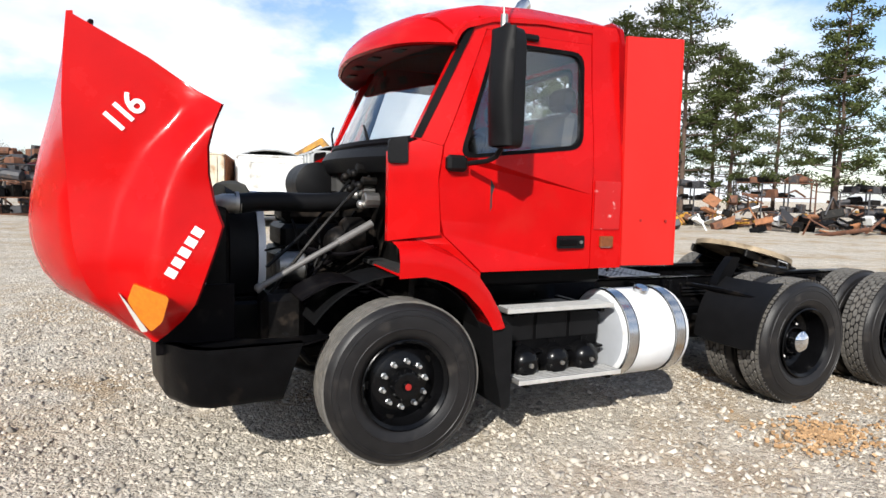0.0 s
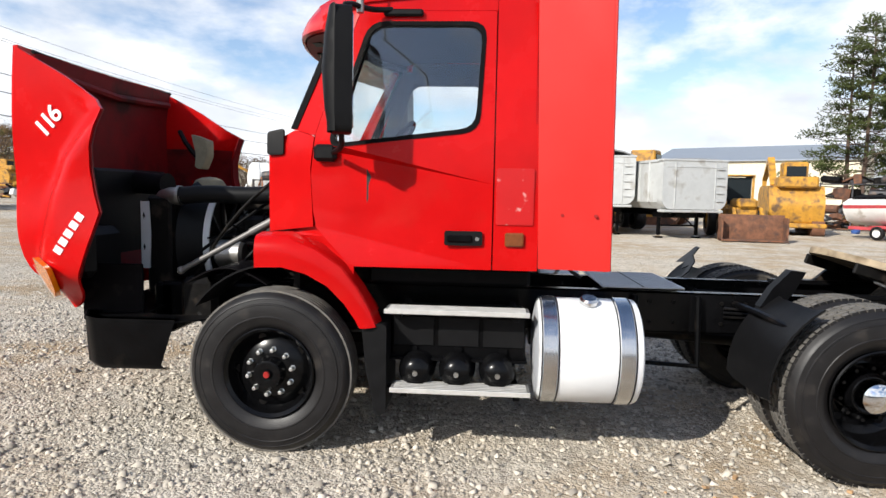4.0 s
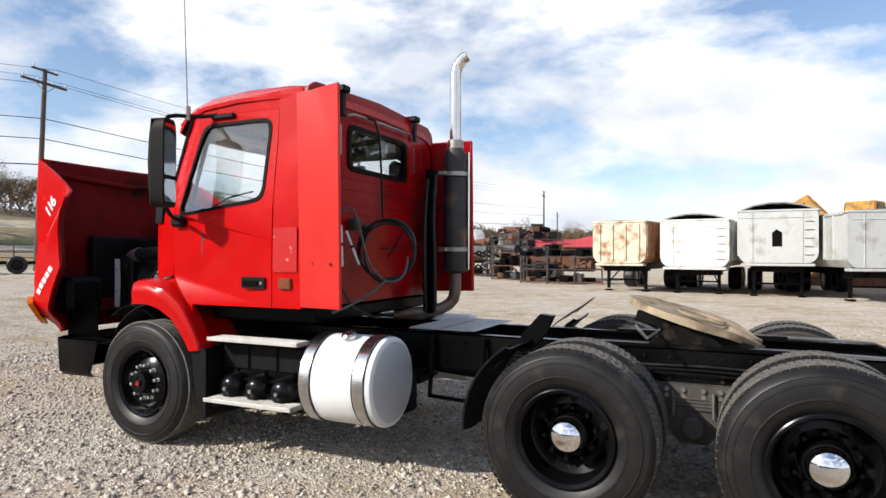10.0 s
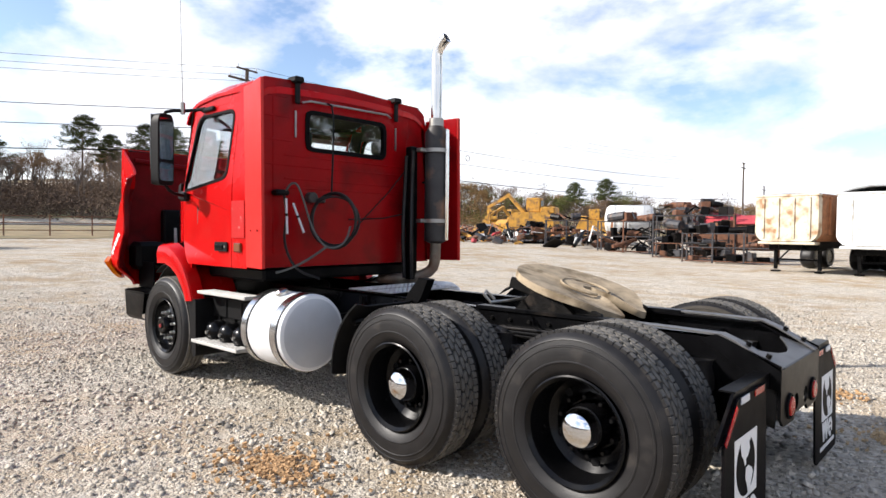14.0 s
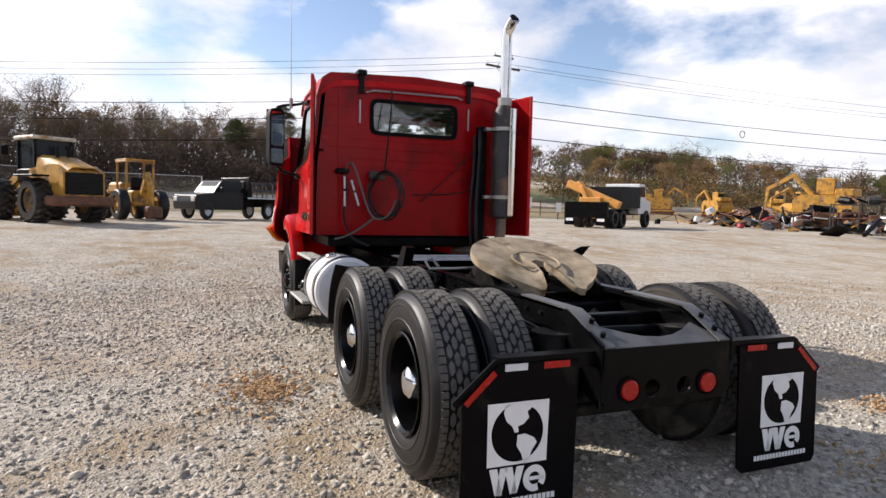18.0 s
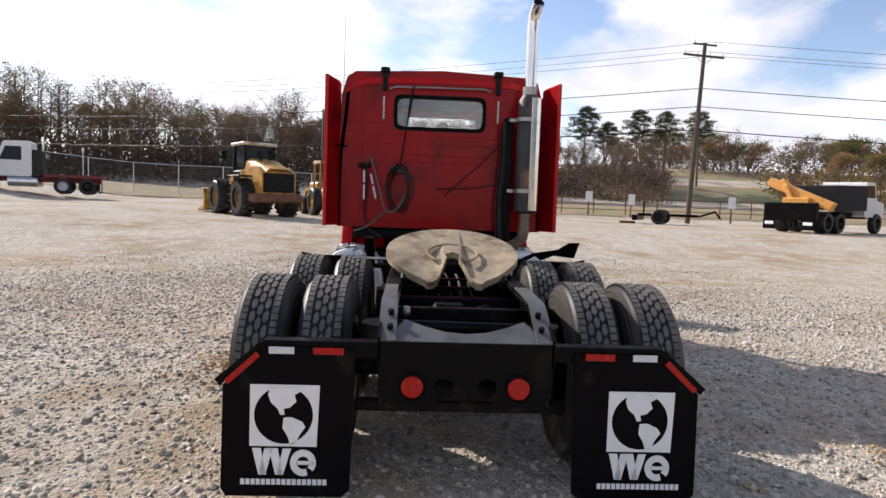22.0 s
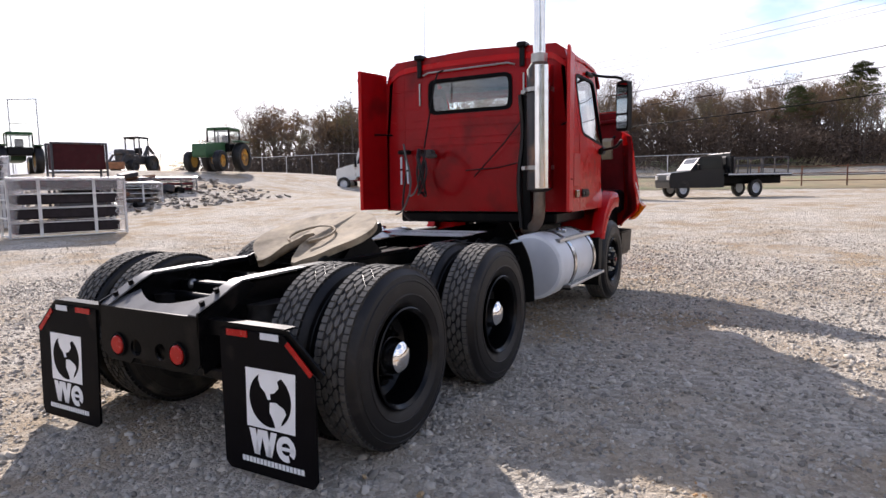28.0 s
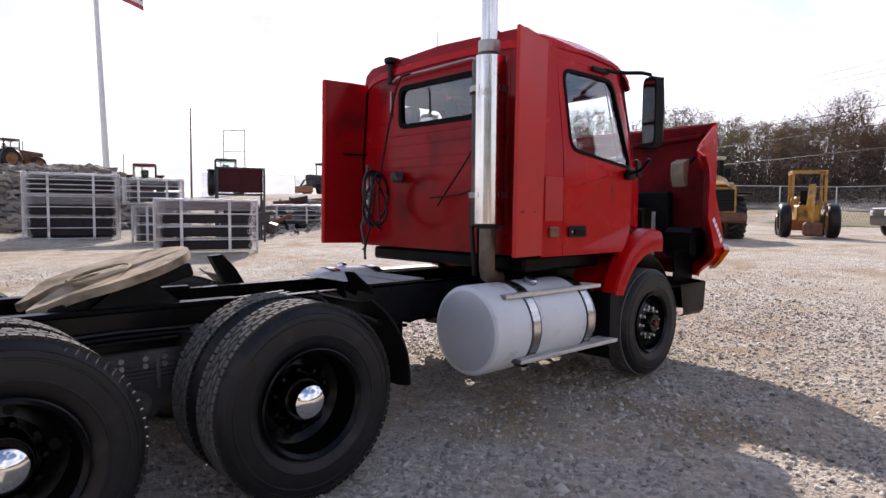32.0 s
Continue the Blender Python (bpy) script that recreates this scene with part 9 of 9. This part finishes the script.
STAIN = leaf_material("rust_stained_stone", (0.40, 0.25, 0.13), 0.3)
STAIN_TAN = leaf_material("clay_stained_stone", (0.42, 0.30, 0.17), 0.3)
stain(-0.5, -1.75, 0.45, 1, "patch of rust-stained gravel beside the truck", STAIN)
stain(2.55, 1.65, 0.4, 2, "patch of clay-stained gravel behind the truck", STAIN_TAN)
stain(1.6, 2.9, 0.3, 3, "patch of rust-stained gravel behind the truck", STAIN)


# ---- loose stones near the walk ----
def ground_z(x, y):
    return np.array([rise(a, b) for a, b in zip(x, y)])


def loose_stones():
    rs = np.random.RandomState(5)
    n = 150000
    # denser where the walk passes, a ring round the truck
    x = rs.uniform(-15, 14, n * 3)
    y = rs.uniform(-15, 15, n * 3)
    far = (np.hypot(x + 0.6, y) - 7.0) / 8.0
    keep = rs.uniform(0, 1, len(x)) > far.clip(0, 1) ** 0.5
    x, y = x[keep][:n], y[keep][:n]
    n = len(x)
    base = np.array([(sx, sy, sz) for sx in (-1, 1) for sy in (-1, 1) for sz in (-1, 1)], float)
    size = rs.gamma(5.0, 0.0021, n).clip(0.005, 0.028) * (1 - 0.35 * ((np.hypot(x + 0.6, y) - 7.0) / 6.0).clip(0, 1))
    v = base[None] * (size[:, None, None] * rs.uniform(0.6, 1.35, (n, 1, 3))) * rs.uniform(0.55, 1.1, (n, 8, 3))
    v[:, :, 2] *= 0.55
    ang = rs.uniform(0, 6.283, (n, 3)) * np.array([0.12, 0.12, 1.0])
    for ax, (i, j) in enumerate(((1, 2), (0, 2), (0, 1))):
        c, s = np.cos(ang[:, ax])[:, None], np.sin(ang[:, ax])[:, None]
        a, b = v[:, :, i].copy(), v[:, :, j].copy()
        v[:, :, i], v[:, :, j] = a * c - b * s, a * s + b * c
    z = -0.012 + ground_z(x, y) + size * rs.uniform(-0.08, 0.42, n)
    v += np.stack([x, y, z], 1)[:, None, :]
    tri = np.array([(0, 1, 3, 2), (4, 6, 7, 5), (0, 4, 5, 1), (2, 3, 7, 6), (1, 5, 7, 3)])
    loops = (tri[None] + 8 * np.arange(n)[:, None, None]).reshape(-1)
    me = bpy.data.meshes.new("loose_gravel")
    me.vertices.add(n * 8)
    me.vertices.foreach_set("co", v.reshape(-1))
    me.loops.add(len(loops))
    me.loops.foreach_set("vertex_index", loops.astype(np.int32))
    me.polygons.add(n * 5)
    me.polygons.foreach_set("loop_start", (np.arange(n * 5) * 4).astype(np.int32))
    me.update(calc_edges=True)
    m = bpy.data.materials.new("loose_stone")
    m.use_nodes = True
    nd, l = m.node_tree.nodes, m.node_tree.links
    b = nd["Principled BSDF"]
    b.inputs["Roughness"].default_value, b.inputs["Specular IOR Level"].default_value = 0.95, 0.08
    b.inputs["Diffuse Roughness"].default_value = 0.12
    g, rp = nd.new("ShaderNodeNewGeometry"), nd.new("ShaderNodeValToRGB")
    e = rp.color_ramp.elements
    e[0].position, e[0].color = 0.0, (0.22, 0.198, 0.168, 1)
    e[1].position, e[1].color = 1.0, (0.60, 0.55, 0.475, 1)
    for p, c in ((0.3, (0.36, 0.325, 0.275, 1)), (0.6, (0.47, 0.425, 0.358, 1)), (0.85, (0.54, 0.482, 0.40, 1))):
        q = e.new(p); q.color = c
    l.new(g.outputs["Random Per Island"], rp.inputs["Fac"])
    l.new(rp.outputs["Color"], b.inputs["Base Color"])
    me.materials.append(m)
    return tagged(new("loose_gravel", me), "loose crushed grey and tan stones on the yard", "gravel", kind="stuff")


loose_stones()
